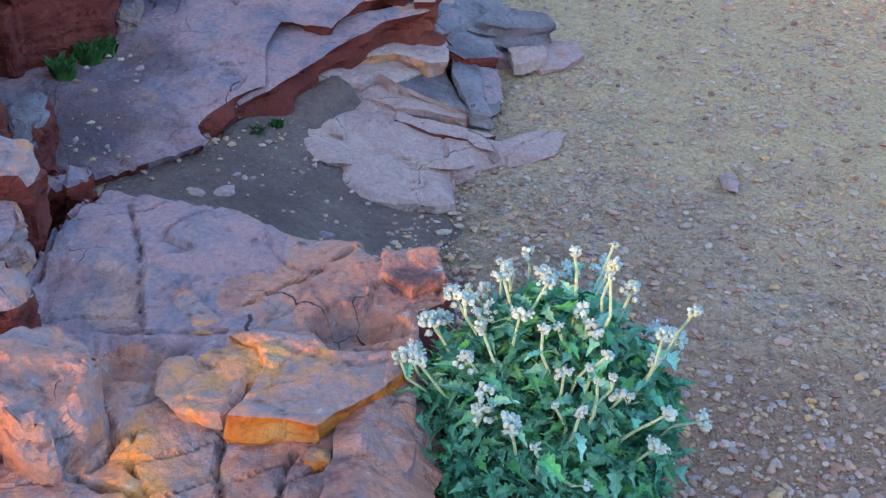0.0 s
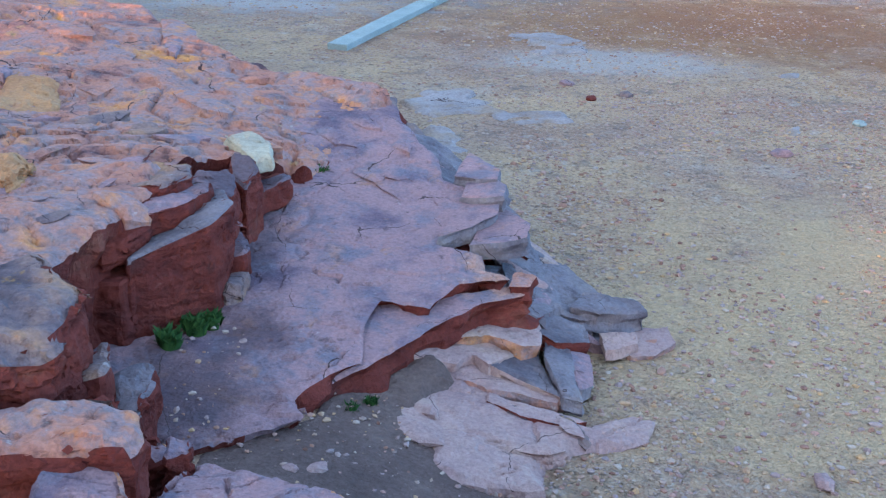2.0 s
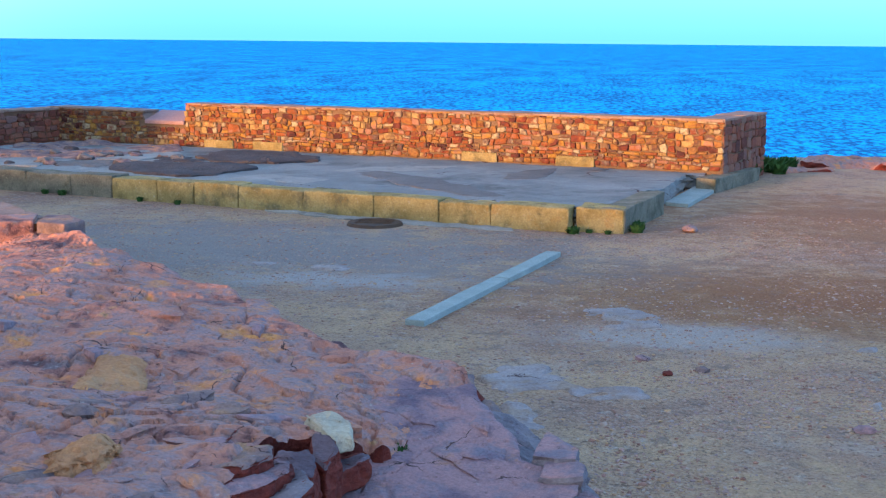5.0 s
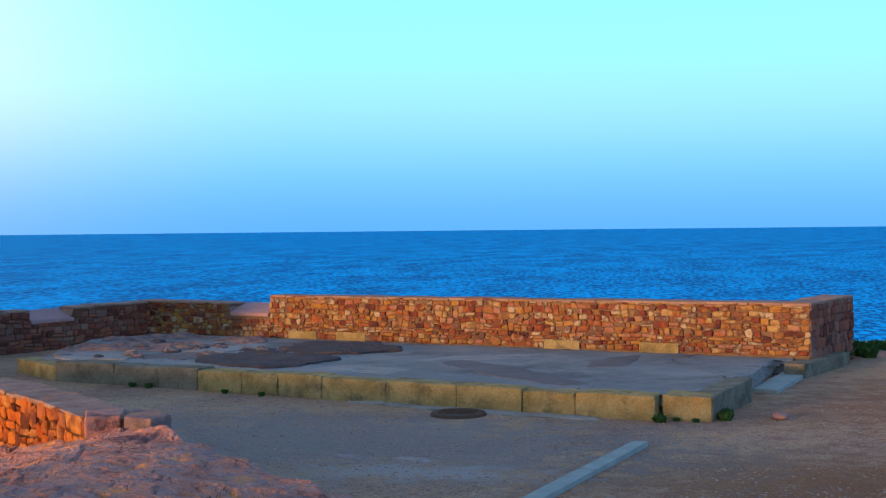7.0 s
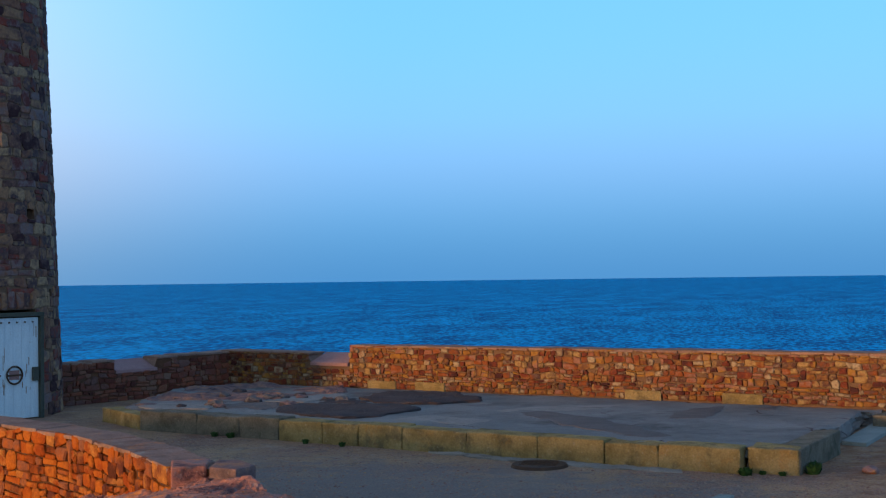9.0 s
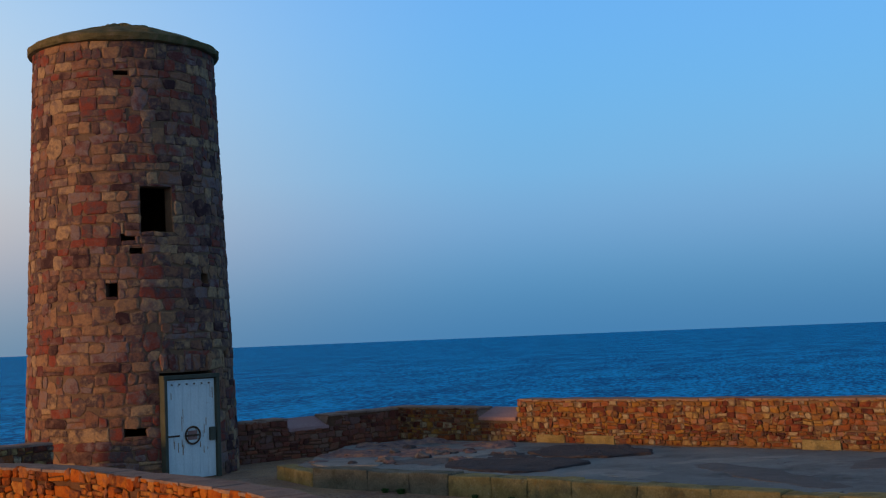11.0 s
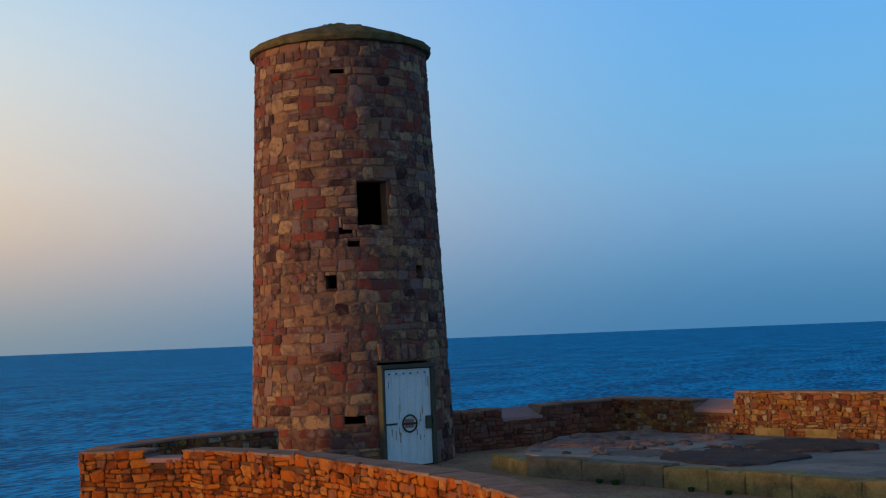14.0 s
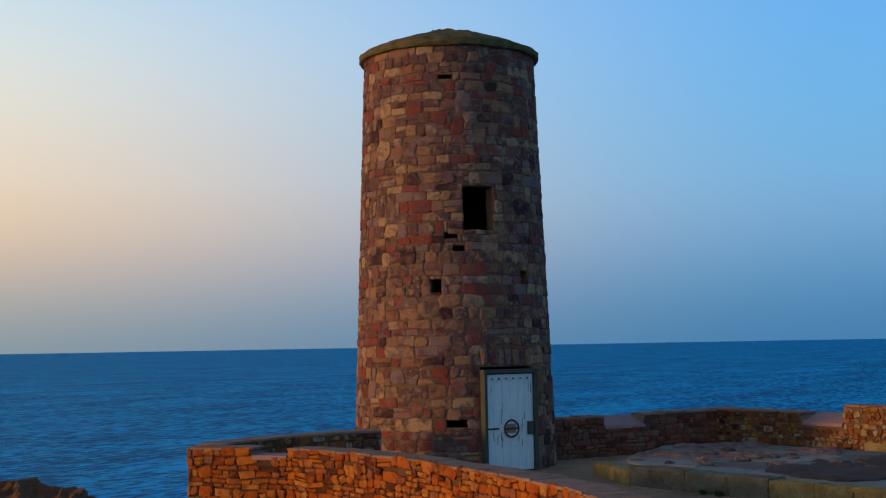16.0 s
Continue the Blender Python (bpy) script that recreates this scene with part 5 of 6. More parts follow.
# far wall: the high stretch from its end to the step, then the low stretch to the corner
far_wall = thing("stone_wall", "low rubble wall of orange and ochre stones facing the terrace", "wall", kind="structure")
fl = Line([(-9.35, 26.2), (1.7, 22.5)], 1)
L = fl.s[-1]
top_hi = lambda u: 1.13 + 0.08 * u / L
wall_core("wall_core", fl, 0.55, 0.1, top_hi, far_wall, MO, CO, 0.012)
z_fw = lambda u: 0.22 + 0.06 * u / L
lay([(a, b2, c, d) for a, b2, c, d in rubble(L, 0.90, 0.088, 0.15, 5)], fl.place(z_fw), far_wall, SF, SI, 6, 300, joint=0.006, proud=0.026)
coping(fl, 0.55, lambda u: top_hi(u) - 0.02, far_wall, 8)
for u in (0.5, 1.75, 6.6, 8.55):
    p0, n0 = fl.at(u)
    p1, _ = fl.at(u + 0.75)
    part("base_stone", box(tuple(p0 + n0 * 0.045), tuple(p1 + n0 * 0.045), 0.2, 0.10, z_fw(u) + 0.16, 0.02, 0.012, int(u * 9)), M["kerb"], far_wall, "long cream base stone")
low_wall = thing("stone_wall", "lower rubble wall stretch with an embrasure sill, orange stones", "wall", kind="structure")
ll = Line([(-13.0, 27.43), (-9.35, 26.2)], 1)
top_lo = lambda u: 0.94 if u < 2.72 else 0.66
wall_core("wall_core", ll, 0.55, 0.1, top_lo, low_wall, MO, CO, 0.012, step=0.15)
lay([q for q in rubble(ll.s[-1], 0.72, 0.09, 0.15, 15) if not (q[3] > 0.46 and q[1] > 2.75)], ll.place(0.20), low_wall, SF, SI, 16, 100, joint=0.008, proud=0.022)
coping(ll, 0.55, lambda u: 0.93, low_wall, 18, u1=2.72)
sloped_sill(ll, 2.74, 3.80, 0.73, 0.93, 0.57, low_wall)
# left wall from the corner back to the tower
left_wall = thing("stone_wall", "shaded dark rubble wall running from the corner to the tower", "wall", kind="structure")
lw = Line([(-15.1, 23.0), (-14.6, 23.5), (-12.62, 27.62)], 1)
top_lw = lambda u: 0.60 if 1.82 < u < 2.92 else 0.885 + 0.035 * u / lw.s[-1]
wall_core("wall_core", lw, 0.55, -0.3, top_lw, left_wall, MD, CO, 0.012, step=0.12)
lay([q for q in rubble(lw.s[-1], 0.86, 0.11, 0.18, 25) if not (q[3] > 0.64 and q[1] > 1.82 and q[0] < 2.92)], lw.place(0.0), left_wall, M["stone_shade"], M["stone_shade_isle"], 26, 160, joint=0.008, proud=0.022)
coping(lw, 0.55, lambda u: top_lw(u) - 0.01, left_wall, 28, u1=1.82)
coping(lw, 0.55, lambda u: top_lw(u) - 0.01, left_wall, 29, u0=2.92)
sloped_sill(lw, 1.82, 2.92, 0.67, 0.87, 0.56, left_wall)
# return of the far wall at its free end
ret_wall = thing("stone_wall", "short shaded return of the rubble wall with square quoins", "wall", kind="structure")
rl = Line([(1.7, 22.5), (2.68, 24.95)], 1)
wall_core("wall_core", rl, 0.55, -0.1, lambda u: 1.205, ret_wall, MO, CO, 0.012)
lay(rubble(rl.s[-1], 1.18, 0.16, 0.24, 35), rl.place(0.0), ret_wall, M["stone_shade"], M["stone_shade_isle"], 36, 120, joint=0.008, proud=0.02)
coping(rl, 0.55, lambda u: 1.195, ret_wall, 38)

# near parapet, bending round towards the outcrop
near_wall = thing("stone_parapet", "bending parapet of deep orange rubble stones with dark joints", "wall", kind="structure")
nl = Line([(-16.25, 14.28), (-14.51, 14.83), (-13.2, 14.72), (-11.88, 14.40), (-9.55, 13.33), (-7.75, 12.35), (-6.25, 11.09), (-5.37, 10.13)], 1)
NT = 0.92
sill0, sill1 = 1.2, 1.83
top_n = lambda u: 0.78 if sill0 < u < sill1 else NT
base_n = lambda u: -0.25
wall_core("wall_core", nl, 0.48, base_n, top_n, near_wall, MD, CO, 0.014, step=0.15)
ns = rubble(nl.s[-1], 0.92, 0.115, 0.18, 45)
ns = [s for s in ns if not (s[3] > 0.79 and s[1] > sill0 and s[0] < sill1)]
lay(ns, nl.place(0.0), near_wall, M["stone_near"], M["stone_near_isle"], 46, 300, want=lambda u, v: v > 0.12 or u < 4, joint=0.006, proud=0.03)
# dressed footing stones under the rubble at the outer corner
u = 0.0
rnd = random.Random(4)
while u < 4.6:
    w = rnd.uniform(0.22, 0.34)
    p0, n0 = nl.at(u + 0.008)
    p1, n1 = nl.at(u + w - 0.008)
    part("footing_stone", box(tuple(p0 + n0 * 0.05), tuple(p1 + n1 * 0.05), 0.2, -0.30, 0.10 - 0.05 * u, 0.012), M["kerb"], near_wall)
    u += w
coping(nl, 0.48, lambda u: NT - 0.01, near_wall, 48, step=0.45, u1=sill0)
coping(nl, 0.48, lambda u: NT - 0.01, near_wall, 49, step=0.45, u0=sill1)
part("sill", box(tuple(nl.at(sill0)[0] + nl.at(1)[1] * 0.02), tuple(nl.at(sill1)[0] + nl.at(1)[1] * 0.02), 0.5, 0.72, 0.80, 0.012), M["sill"], near_wall, "pink embrasure sill")
part("end_block", prism([(-5.40, 10.11), (-5.14, 10.28), (-5.30, 10.72), (-5.62, 10.55)], 0.55, 0.955, 0.02), M["rock_warm"], near_wall, "squared pink end block")
part("end_block", prism([(-5.10, 10.25), (-4.80, 10.16), (-4.72, 10.42), (-5.0, 10.72), (-5.22, 10.70)], 0.55, 0.95, 0.025), M["rock_grey"], near_wall, "squared grey end block")
# outer leg behind the tower
leg = thing("stone_parapet", "shaded inner parapet leg with grey coping behind the tower", "wall", kind="structure")
gl = Line([(-15.65, 18.6), (-16.05, 17.6), (-16.28, 16.3), (-16.15, 15.4), (-15.95, 14.7)], -1)
wall_core("wall_core", gl, 0.5, -0.3, lambda u: 0.93, leg, MD, CO, 0.012)
lay(rubble(gl.s[-1], 0.9, 0.13, 0.2, 55), gl.place(0.0), leg, SF, SI, 56, 100, joint=0.01, proud=0.02)
coping(gl, 0.5, lambda u: 0.925, leg, 58)
# ---- terrace ----
terrace = thing("terrace", "raised concrete terrace with patched and broken surface", "terrace", kind="structure")
TP = [(0.0, 16.76), (0.6, 18.92), (0.75, 19.9), (1.2, 22.2), (1.7, 22.55), (-9.35, 26.25), (-12.75, 27.4), (-13.6, 25.6), (-12.43, 21.05), (-11.04, 19.92), (-9.6, 19.45), (-5.77, 18.2), (-2.56, 17.16), (-0.7, 16.7)]
ti = []
cx, cy = -5.5, 21.5
for x, y in TP:
    k = 0.02 if y > 19.8 and x > -11 else 0.06
    ti.append((x + (cx - x) * k, y + (cy - y) * k))
slab("deck", ti, (0.325 + 0.012 * 17, 0, -0.012), 0.3, terrace, [M["concrete"], M["concrete"]], cell=0.12, rough=0.014, edge=0.02, jag=0.0, seed=80)
for k, (o, z, m) in enumerate((([(-8.74, 20.5), (-9.0, 21.6), (-8.5, 21.95), (-7.7, 22.1), (-7.0, 21.95), (-6.45, 21.6), (-6.40, 21.0), (-6.62, 20.0), (-7.15, 19.6), (-7.98, 19.9)], 0.372, "asphalt"),
        ([(-8.12, 23.1), (-7.96, 24.2), (-7.75, 24.7), (-6.92, 24.5), (-5.8, 23.7), (-5.62, 22.9), (-6.22, 22.3), (-6.57, 22.15), (-7.08, 22.3), (-7.57, 22.45)], 0.395, "asphalt"),
        ([(-8.6, 22.1), (-8.9, 23.0), (-8.2, 23.3), (-7.7, 22.4)], 0.36, "asphalt"), ([(-9.9, 20.9), (-10.4, 21.7), (-9.6, 22.2), (-9.05, 21.6), (-9.2, 20.9)], 0.365, "worn"))):
    slab("broken_layer", o, (z + 0.012 * 17, 0, -0.012), 0.1, terrace, [M[m], M["asphalt"]], cell=0.05, rough=0.022, edge=0.02, jag=0.12, layer=0.008, seed=81 + k, joints=0.02, groove=0.02, label="dark broken asphalt layer")
slab("stain", [(-4.52, 20.98), (-4.15, 21.52), (-2.88, 20.12), (-1.52, 17.96), (-2.07, 17.79), (-3.26, 19.03)], (0.3345 + 0.012 * 17, 0, -0.012), 0.02, terrace, [M["worn"], M["worn"]], cell=0.06, rough=0.0, edge=0.01, jag=0.10, seed=86, label="dark worn band")
slab("rubble_layer", [(-11.9, 21.3), (-12.6, 23.2), (-12.7, 25.6), (-11.3, 26.3), (-9.4, 25.9), (-8.9, 24.6), (-9.2, 23.1), (-9.7, 22.3), (-10.5, 21.7), (-10.9, 20.9)], (0.365 + 0.012 * 17, 0, -0.012), 0.14, terrace, [M["rock_grey"], M["asphalt"]], cell=0.06, rough=0.05, layer=0.018, edge=0.03, jag=0.14, seed=83, groove=0.04, joints=0.03, label="crumbled rocky layer")
slab("stain", [(-2.0, 20.39), (-1.93, 21.21), (-1.84, 21.87), (-1.16, 22.83), (-1.19, 21.9), (-1.39, 20.65)], (0.337 + 0.012 * 17, 0, -0.012), 0.02, terrace, [M["worn"], M["worn"]], cell=0.08, rough=0.0, edge=0.01, jag=0.12, seed=84, label="dark patch")
slab("stain", [(-0.7, 22.34), (-0.22, 23.17), (-0.36, 22.27)], (0.337 + 0.012 * 17, 0, -0.012), 0.02, terrace, [M["worn"], M["worn"]], cell=0.08, rough=0.0, edge=0.01, jag=0.05, seed=85, label="dark patch")
for k, o in enumerate(([(-6.33, 19.49), (-6.0, 20.47), (-4.69, 19.88), (-4.84, 18.99)], [(-5.04, 21.21), (-4.55, 22.14), (-3.01, 22.84), (-3.4, 21.67)], [(-9.11, 20.23), (-8.52, 20.63), (-7.03, 19.37), (-7.33, 19.2)], [(-11.7, 21.1), (-11.3, 21.8), (-10.3, 21.6), (-10.1, 20.7), (-11.1, 20.5)], [(-9.7, 22.3), (-9.7, 23.6), (-8.9, 24.3), (-8.5, 23.4), (-8.9, 22.3)])):
    slab("cement_patch", o, ((0.331 if k < 3 else 0.352) + 0.012 * 17, 0, -0.012), 0.04, terrace, [M["cement"], M["cement"]], cell=0.08, rough=0.0, edge=0.01, jag=0.12, seed=90 + k, label="paler cement patch")
rnd = random.Random(71)
for k in range(34):
    # broken lumps of the crumbled layer
    x, y = rnd.uniform(-12.3, -6.0), rnd.uniform(20.4, 25.2)
    if not (inside(np.array([x]), np.array([y]), [(-12.2, 21.3), (-12.4, 25.2), (-11.0, 25.6), (-8.8, 24.6), (-7.0, 24.0), (-6.2, 22.6), (-9.0, 20.6), (-10.5, 20.9)])[0]):
        continue
    w = rnd.uniform(0.08, 0.26)
    crag("lump", [(x + w * rnd.uniform(0.6, 1.2) * math.cos(j * 1.2566 + k), y + w * rnd.uniform(0.6, 1.2) * math.sin(j * 1.2566 + k)) for j in range(5)], 0.36 - 0.012 * (y - 17) + rnd.uniform(0.0, 0.045), 0.16, terrace,
         (rnd.choice([M["rock_grey"], M["asphalt"], M["worn"]]), M["asphalt"]), seed=500 + k, cell=0.07, rough=0.04, inset=0.4, rise=0.03)
# kerb stones along the front and the ends
kerb_row = thing("kerb", "row of yellowish granite kerb blocks edging the terrace", "kerb", kind="structure")
front = [(0.0, 16.74), (-0.68, 16.60), (-1.8, 16.94), (-2.56, 17.22), (-3.55, 17.55), (-4.68, 17.93), (-5.77, 18.28), (-6.55, 18.53), (-7.22, 18.74), (-8.06, 19.02), (-8.87, 19.28), (-9.78, 19.56), (-11.04, 19.93)]
for k, (a, b2) in enumerate(zip(front, front[1:])):
    a, b2 = Vector(a), Vector(b2)
    t = (b2 - a).normalized()
    if k == 0:
        a, b2 = Vector((0.0, 16.75)), Vector((-0.63, 16.86))
        t = (b2 - a).normalized()
        part("kerb_block", box(tuple(b2), tuple(a), 0.55, -0.1, 0.335, 0.02, 0.02, k), M["kerb"], kerb_row)
        continue
    if k == 1:
        a = Vector((-0.72, 16.72))
    part("kerb_block", box(tuple(b2 - t * 0.006), tuple(a + t * 0.006), 0.42, -0.1, 0.335 + 0.012 * math.sin(k * 2.3), 0.022, 0.022, k), M["kerb_grey"] if k >= 9 else M["kerb"], kerb_row)
for k, (a, b2) in enumerate((((-11.06, 19.95), (-11.75, 20.5)), ((-11.76, 20.52), (-12.43, 21.05)))):
    part("kerb_block", box(b2, a, 0.42, -0.1, 0.25, 0.02, 0.015, 30 + k), M["kerb"], kerb_row)
part("kerb_block", box((0.02, 16.78), (0.60, 18.92), 0.35, -0.1, 0.33, 0.02, 0.02, 40), M["kerb_grey"], kerb_row, "grey granite end block")
part("kerb_block", box((1.55, 21.7), (2.52, 24.0), 0.36, -0.1, 0.24, 0.025, 0.025, 41), M["kerb_grey"], kerb_row, "rough block by the wall end")
slab("footing", [(-5.3, 18.10), (-3.3, 17.44), (-1.5, 16.86), (-1.45, 16.66), (-2.4, 16.84), (-3.5, 17.22), (-5.2, 17.95)], (0.03, 0, 0), 0.08, kerb_row, [M["cement"], M["cement"]], cell=0.04, rough=0.02, edge=0.01, jag=0.05, seed=312, label="thin broken cement strip along the kerb's foot")
step = thing("threshold_slab", "pale granite slab lying between the kerb blocks", "slab", at=(1.1, 21.1, 0))
part("slab_stone", prism([(-0.45, -1.2), (-0.10, -1.4), (0.55, 1.1), (0.2, 1.4)], -0.05, 0.06, 0.01), M["granite"], step)

strip = thing("granite_strip", "narrow pale granite strip set flush in the gravel", "kerb stone", at=(0, 0, 0))
A1, B1 = Vector((-1.765, 10.89)), Vector((-0.735, 14.84))
mid = A1 + (B1 - A1) * 0.55
part("strip_stone", box(tuple(A1), tuple(mid - (B1 - A1) * 0.002), 0.19, -0.08, 0.055, 0.008, 0.006, 1), M["granite"], strip)
part("strip_stone", box(tuple(mid + (B1 - A1) * 0.002), tuple(B1), 0.18, -0.08, 0.06, 0.008, 0.006, 2), M["granite"], strip)

bm = bmesh.new()
bmesh.ops.create_cone(bm, cap_ends=True, segments=32, radius1=0.4, radius2=0.37, depth=0.05)
bmesh.ops.translate(bm, verts=bm.verts, vec=(0, 0, 0.02))
cover = thing("manhole_cover", "round rusty iron cover lying in the gravel", "manhole cover", at=(-3.4, 16.95, 0))
part("cover_plate", bm, M["iron"], cover)
bm = bmesh.new()
for k in range(4):
    r = bmesh.ops.create_cube(bm, size=1.0)
    bmesh.ops.scale(bm, verts=r["verts"], vec=(0.5, 0.025, 0.012))
    bmesh.ops.translate(bm, verts=r["verts"], vec=(0, -0.15 + 0.1 * k, 0.05))
part("cover_ribs", bm, M["iron"], cover)

# ---- tower ----
TX, TY, TH = -16.18, 21.72, 8.72
FACE = math.atan2(-0.207 - TY, 0.0 - TX)        # direction from the axis to the viewer
tower = thing("tower", "round tapering rubble stone watchtower with a cornice and low cap", "tower")
rad = lambda z: 2.14 - 0.036 * z
DOOR = FACE + math.asin(1.10 / 2.13)
WIN = FACE + math.asin(0.546 / 1.96)
DW, DH, WW, WZ0, WZ1 = 1.20, 2.02, 0.70, 4.83, 5.72


def ang_place(z0=0.0):
    def f(u, v, w):
        q = noise.noise_vector(Vector((u * 2.2, v * 2.6, 3.3)))
        if w > -0.021 and w != -0.005:
            u, v = u + 0.03 * q.x, v + 0.03 * q.y
        r = rad(z0 + v) + w
        a = FACE + u / 2.14
        return (TX + r * math.cos(a), TY + r * math.sin(a), z0 + v)
    return f


holes = [(DOOR, DW + 0.06, -0.1, DH + 0.06), (WIN, WW, WZ0, WZ1)]
def hole_at(px_off, w, z0, z1):
    return (FACE + math.asin(px_off / 2.0), w, z0, z1)
holes += [hole_at(-0.34, 0.24, 3.58, 3.85), hole_at(-0.02, 0.30, 4.66, 4.79), hole_at(0.14, 0.28, 4.40, 4.52), hole_at(1.46, 0.22, 3.82, 4.02), hole_at(0.05, 0.46, 0.90, 1.06), hole_at(1.80, 0.13, 2.32, 2.46), hole_at(-0.10, 0.34, 7.93, 8.02)]


def blocked(s, pad=0.0):
    for a, w, z0, z1 in holes:
        c = (a - FACE) * 2.14
        if s[1] > c - w / 2 - pad and s[0] < c + w / 2 + pad and s[3] > z0 - pad and s[2] < z1 + pad:
            return (c - w / 2, c + w / 2, z0, z1)
    return None


def trim(s):
    """Cuts a stone back to the edge of an opening; drops it if too little is left."""
    h = blocked(s)
    if not h:
        return [s]
    a, b2, c, d = s
    out = []
    if h[0] - a > 0.05:
        out.append((a, h[0], c, d))
    if b2 - h[1] > 0.05:
        out.append((h[1], b2, c, d))
    m0, m1 = max(a, h[0]), min(b2, h[1])
    if c < h[2] - 0.04 and m1 > m0 + 0.04:
        out.append((m0, m1, c, h[2]))
    if d > h[3] + 0.04 and m1 > m0 + 0.04:
        out.append((m0, m1, h[3], d))
    return out


def build_tower():
    # shell with real openings: rings of quads, left out where the openings are
    nu, us, zs = 200, [], set([-0.4, TH])
    edges_u = set()
    for a, w, z0, z1 in holes:
        c = (a - FACE) * 2.14
        edges_u |= {round(c - w / 2, 4), round(c + w / 2, 4)}
        zs |= {max(z0, -0.4), z1}
    full = 2 * math.pi * 2.14
    us = sorted(edges_u | {round(-full / 2 + full * i / 90, 4) for i in range(90)})
    zs = sorted(zs | {0.4 * i for i in range(1, 22)})
    pf = ang_place(0.0)
    vs, fs = [], []
    idx = {}
    for w_, tag in ((-0.005, 0), (-0.30, 1)):
        for i, u in enumerate(us):
            for j, z in enumerate(zs):
                idx[(tag, i, j)] = len(vs)
                vs.append(pf(u, z, w_))
    nu, nz = len(us), len(zs)
    gone = set()
    for i in range(nu):
        u0, u1 = us[i], (us[i + 1] if i + 1 < nu else us[0] + full)
        for j in range(nz - 1):
            um, zm = (u0 + u1) / 2, (zs[j] + zs[j + 1]) / 2
            for a, w, z0, z1 in holes:
                c = (a - FACE) * 2.14
                if abs(um - c) < w / 2 and z0 < zm < z1:
                    gone.add((i, j))
    for i in range(nu):
        q = (i + 1) % nu
        for j in range(nz - 1):
            if (i, j) in gone:
                for (di, dj, e) in ((-1, 0, ((i, j), (i, j + 1))), (1, 0, ((q, j + 1), (q, j))), (0, -1, ((q, j), (i, j))), (0, 1, ((i, j + 1), (q, j + 1)))):
                    nb = ((i + di) % nu, j + dj)
                    if nb not in gone and 0 <= nb[1] < nz - 1:
                        (a0, a1), (b0, b1) = e
                        fs.append([idx[(0, a0, a1)], idx[(0, b0, b1)], idx[(1, b0, b1)], idx[(1, a0, a1)]])
                continue
            fs.append([idx[(0, i, j)], idx[(0, q, j)], idx[(0, q, j + 1)], idx[(0, i, j + 1)]])
            fs.append([idx[(1, q, j)], idx[(1, i, j)], idx[(1, i, j + 1)], idx[(1, q, j + 1)]])
    obj("shell", vs, fs, M["mortar"], tower)
    # stones: all round, those turned to the terrace as parts
    st = []
    for s in rubble(full, TH, 0.19, 0.31, 77):
        s = (s[0] - full / 2, s[1] - full / 2, s[2], s[3])
        st += trim(s)
    lay(st, pf, tower, M["stone_tower"], M["stone_tower_isle"], 78, 300, want=lambda u, v: -1.4 < u < 3.0 and v < 6.4, joint=0.005, proud=0.018)
    # lintel stones standing on end over the door
    for k in range(7):
        c = (DOOR - FACE) * 2.14 - 0.62 + 0.18 * k
        vs2, fs2 = stone_mesh((c, c + 0.17, DH + 0.09, DH + 0.42), ang_place(0.0), random.Random(k), 0.008, 0.045)
        obj("lintel_stone", vs2, fs2, M["stone_tower"], tower)
    # cornice and cap
    prof = [(1.80, 8.60), (1.93, 8.63), (1.955, 8.68), (1.95, 8.76), (1.88, 8.80), (1.78, 8.81), (1.42, 8.97), (0.95, 9.14), (0.62, 9.22), (0.54, 9.28), (0.0, 9.31)]
    vs3, fs3 = [], []
    N = 64
    for r, z in prof:
        for i in range(N):
            a = 2 * math.pi * i / N
            x, y = math.cos(a), math.sin(a)
            e = 0.07 * float(facets(x * 7 + 9, y * 7, z * 5) - 0.5) * (1 if z > 8.8 else 0.5)
            vs3.append((TX + (r + e) * x, TY + (r + e) * y, z + e))
    for k in range(len(prof) - 1):
        for i in range(N):
            fs3.append([k * N + i, k * N + (i + 1) % N, (k + 1) * N + (i + 1) % N, (k + 1) * N + i])
    obj("cap", vs3, fs3, M["moss"], tower, "mossy stone cornice and low conical cap")
    fl_ = prism([(TX + 1.7 * math.cos(2 * math.pi * i / 24), TY + 1.7 * math.sin(2 * math.pi * i / 24)) for i in range(24)], 3.4, 3.6)
    part("floor_inside", fl_, M["dark_hole"], tower)
    fl_ = prism([(TX + 1.7 * math.cos(2 * math.pi * i / 24), TY + 1.7 * math.sin(2 * math.pi * i / 24)) for i in range(24)], 8.3, 8.55)
    part("ceiling_inside", fl_, M["dark_hole"], tower)
    fl_ = prism([(TX + 1.58 * math.cos(2 * math.pi * i / 24), TY + 1.58 * math.sin(2 * math.pi * i / 24)) for i in range(24)], -0.3, -0.02)
    part("floor_inside", fl_, M["dark_hole"], tower)


build_tower()

# the door: a flat leaf set back in its frame
door = thing("tower_door", "weathered white plank door with flaking paint and rust streaks", "door")
ox, oy = TX + 2.10 * math.cos(DOOR), TY + 2.10 * math.sin(DOOR)
door.matrix_world = Matrix.Translation((ox, oy, 0)) @ Matrix.Rotation(DOOR + math.pi / 2, 4, 'Z')   # x along the door, -y outwards


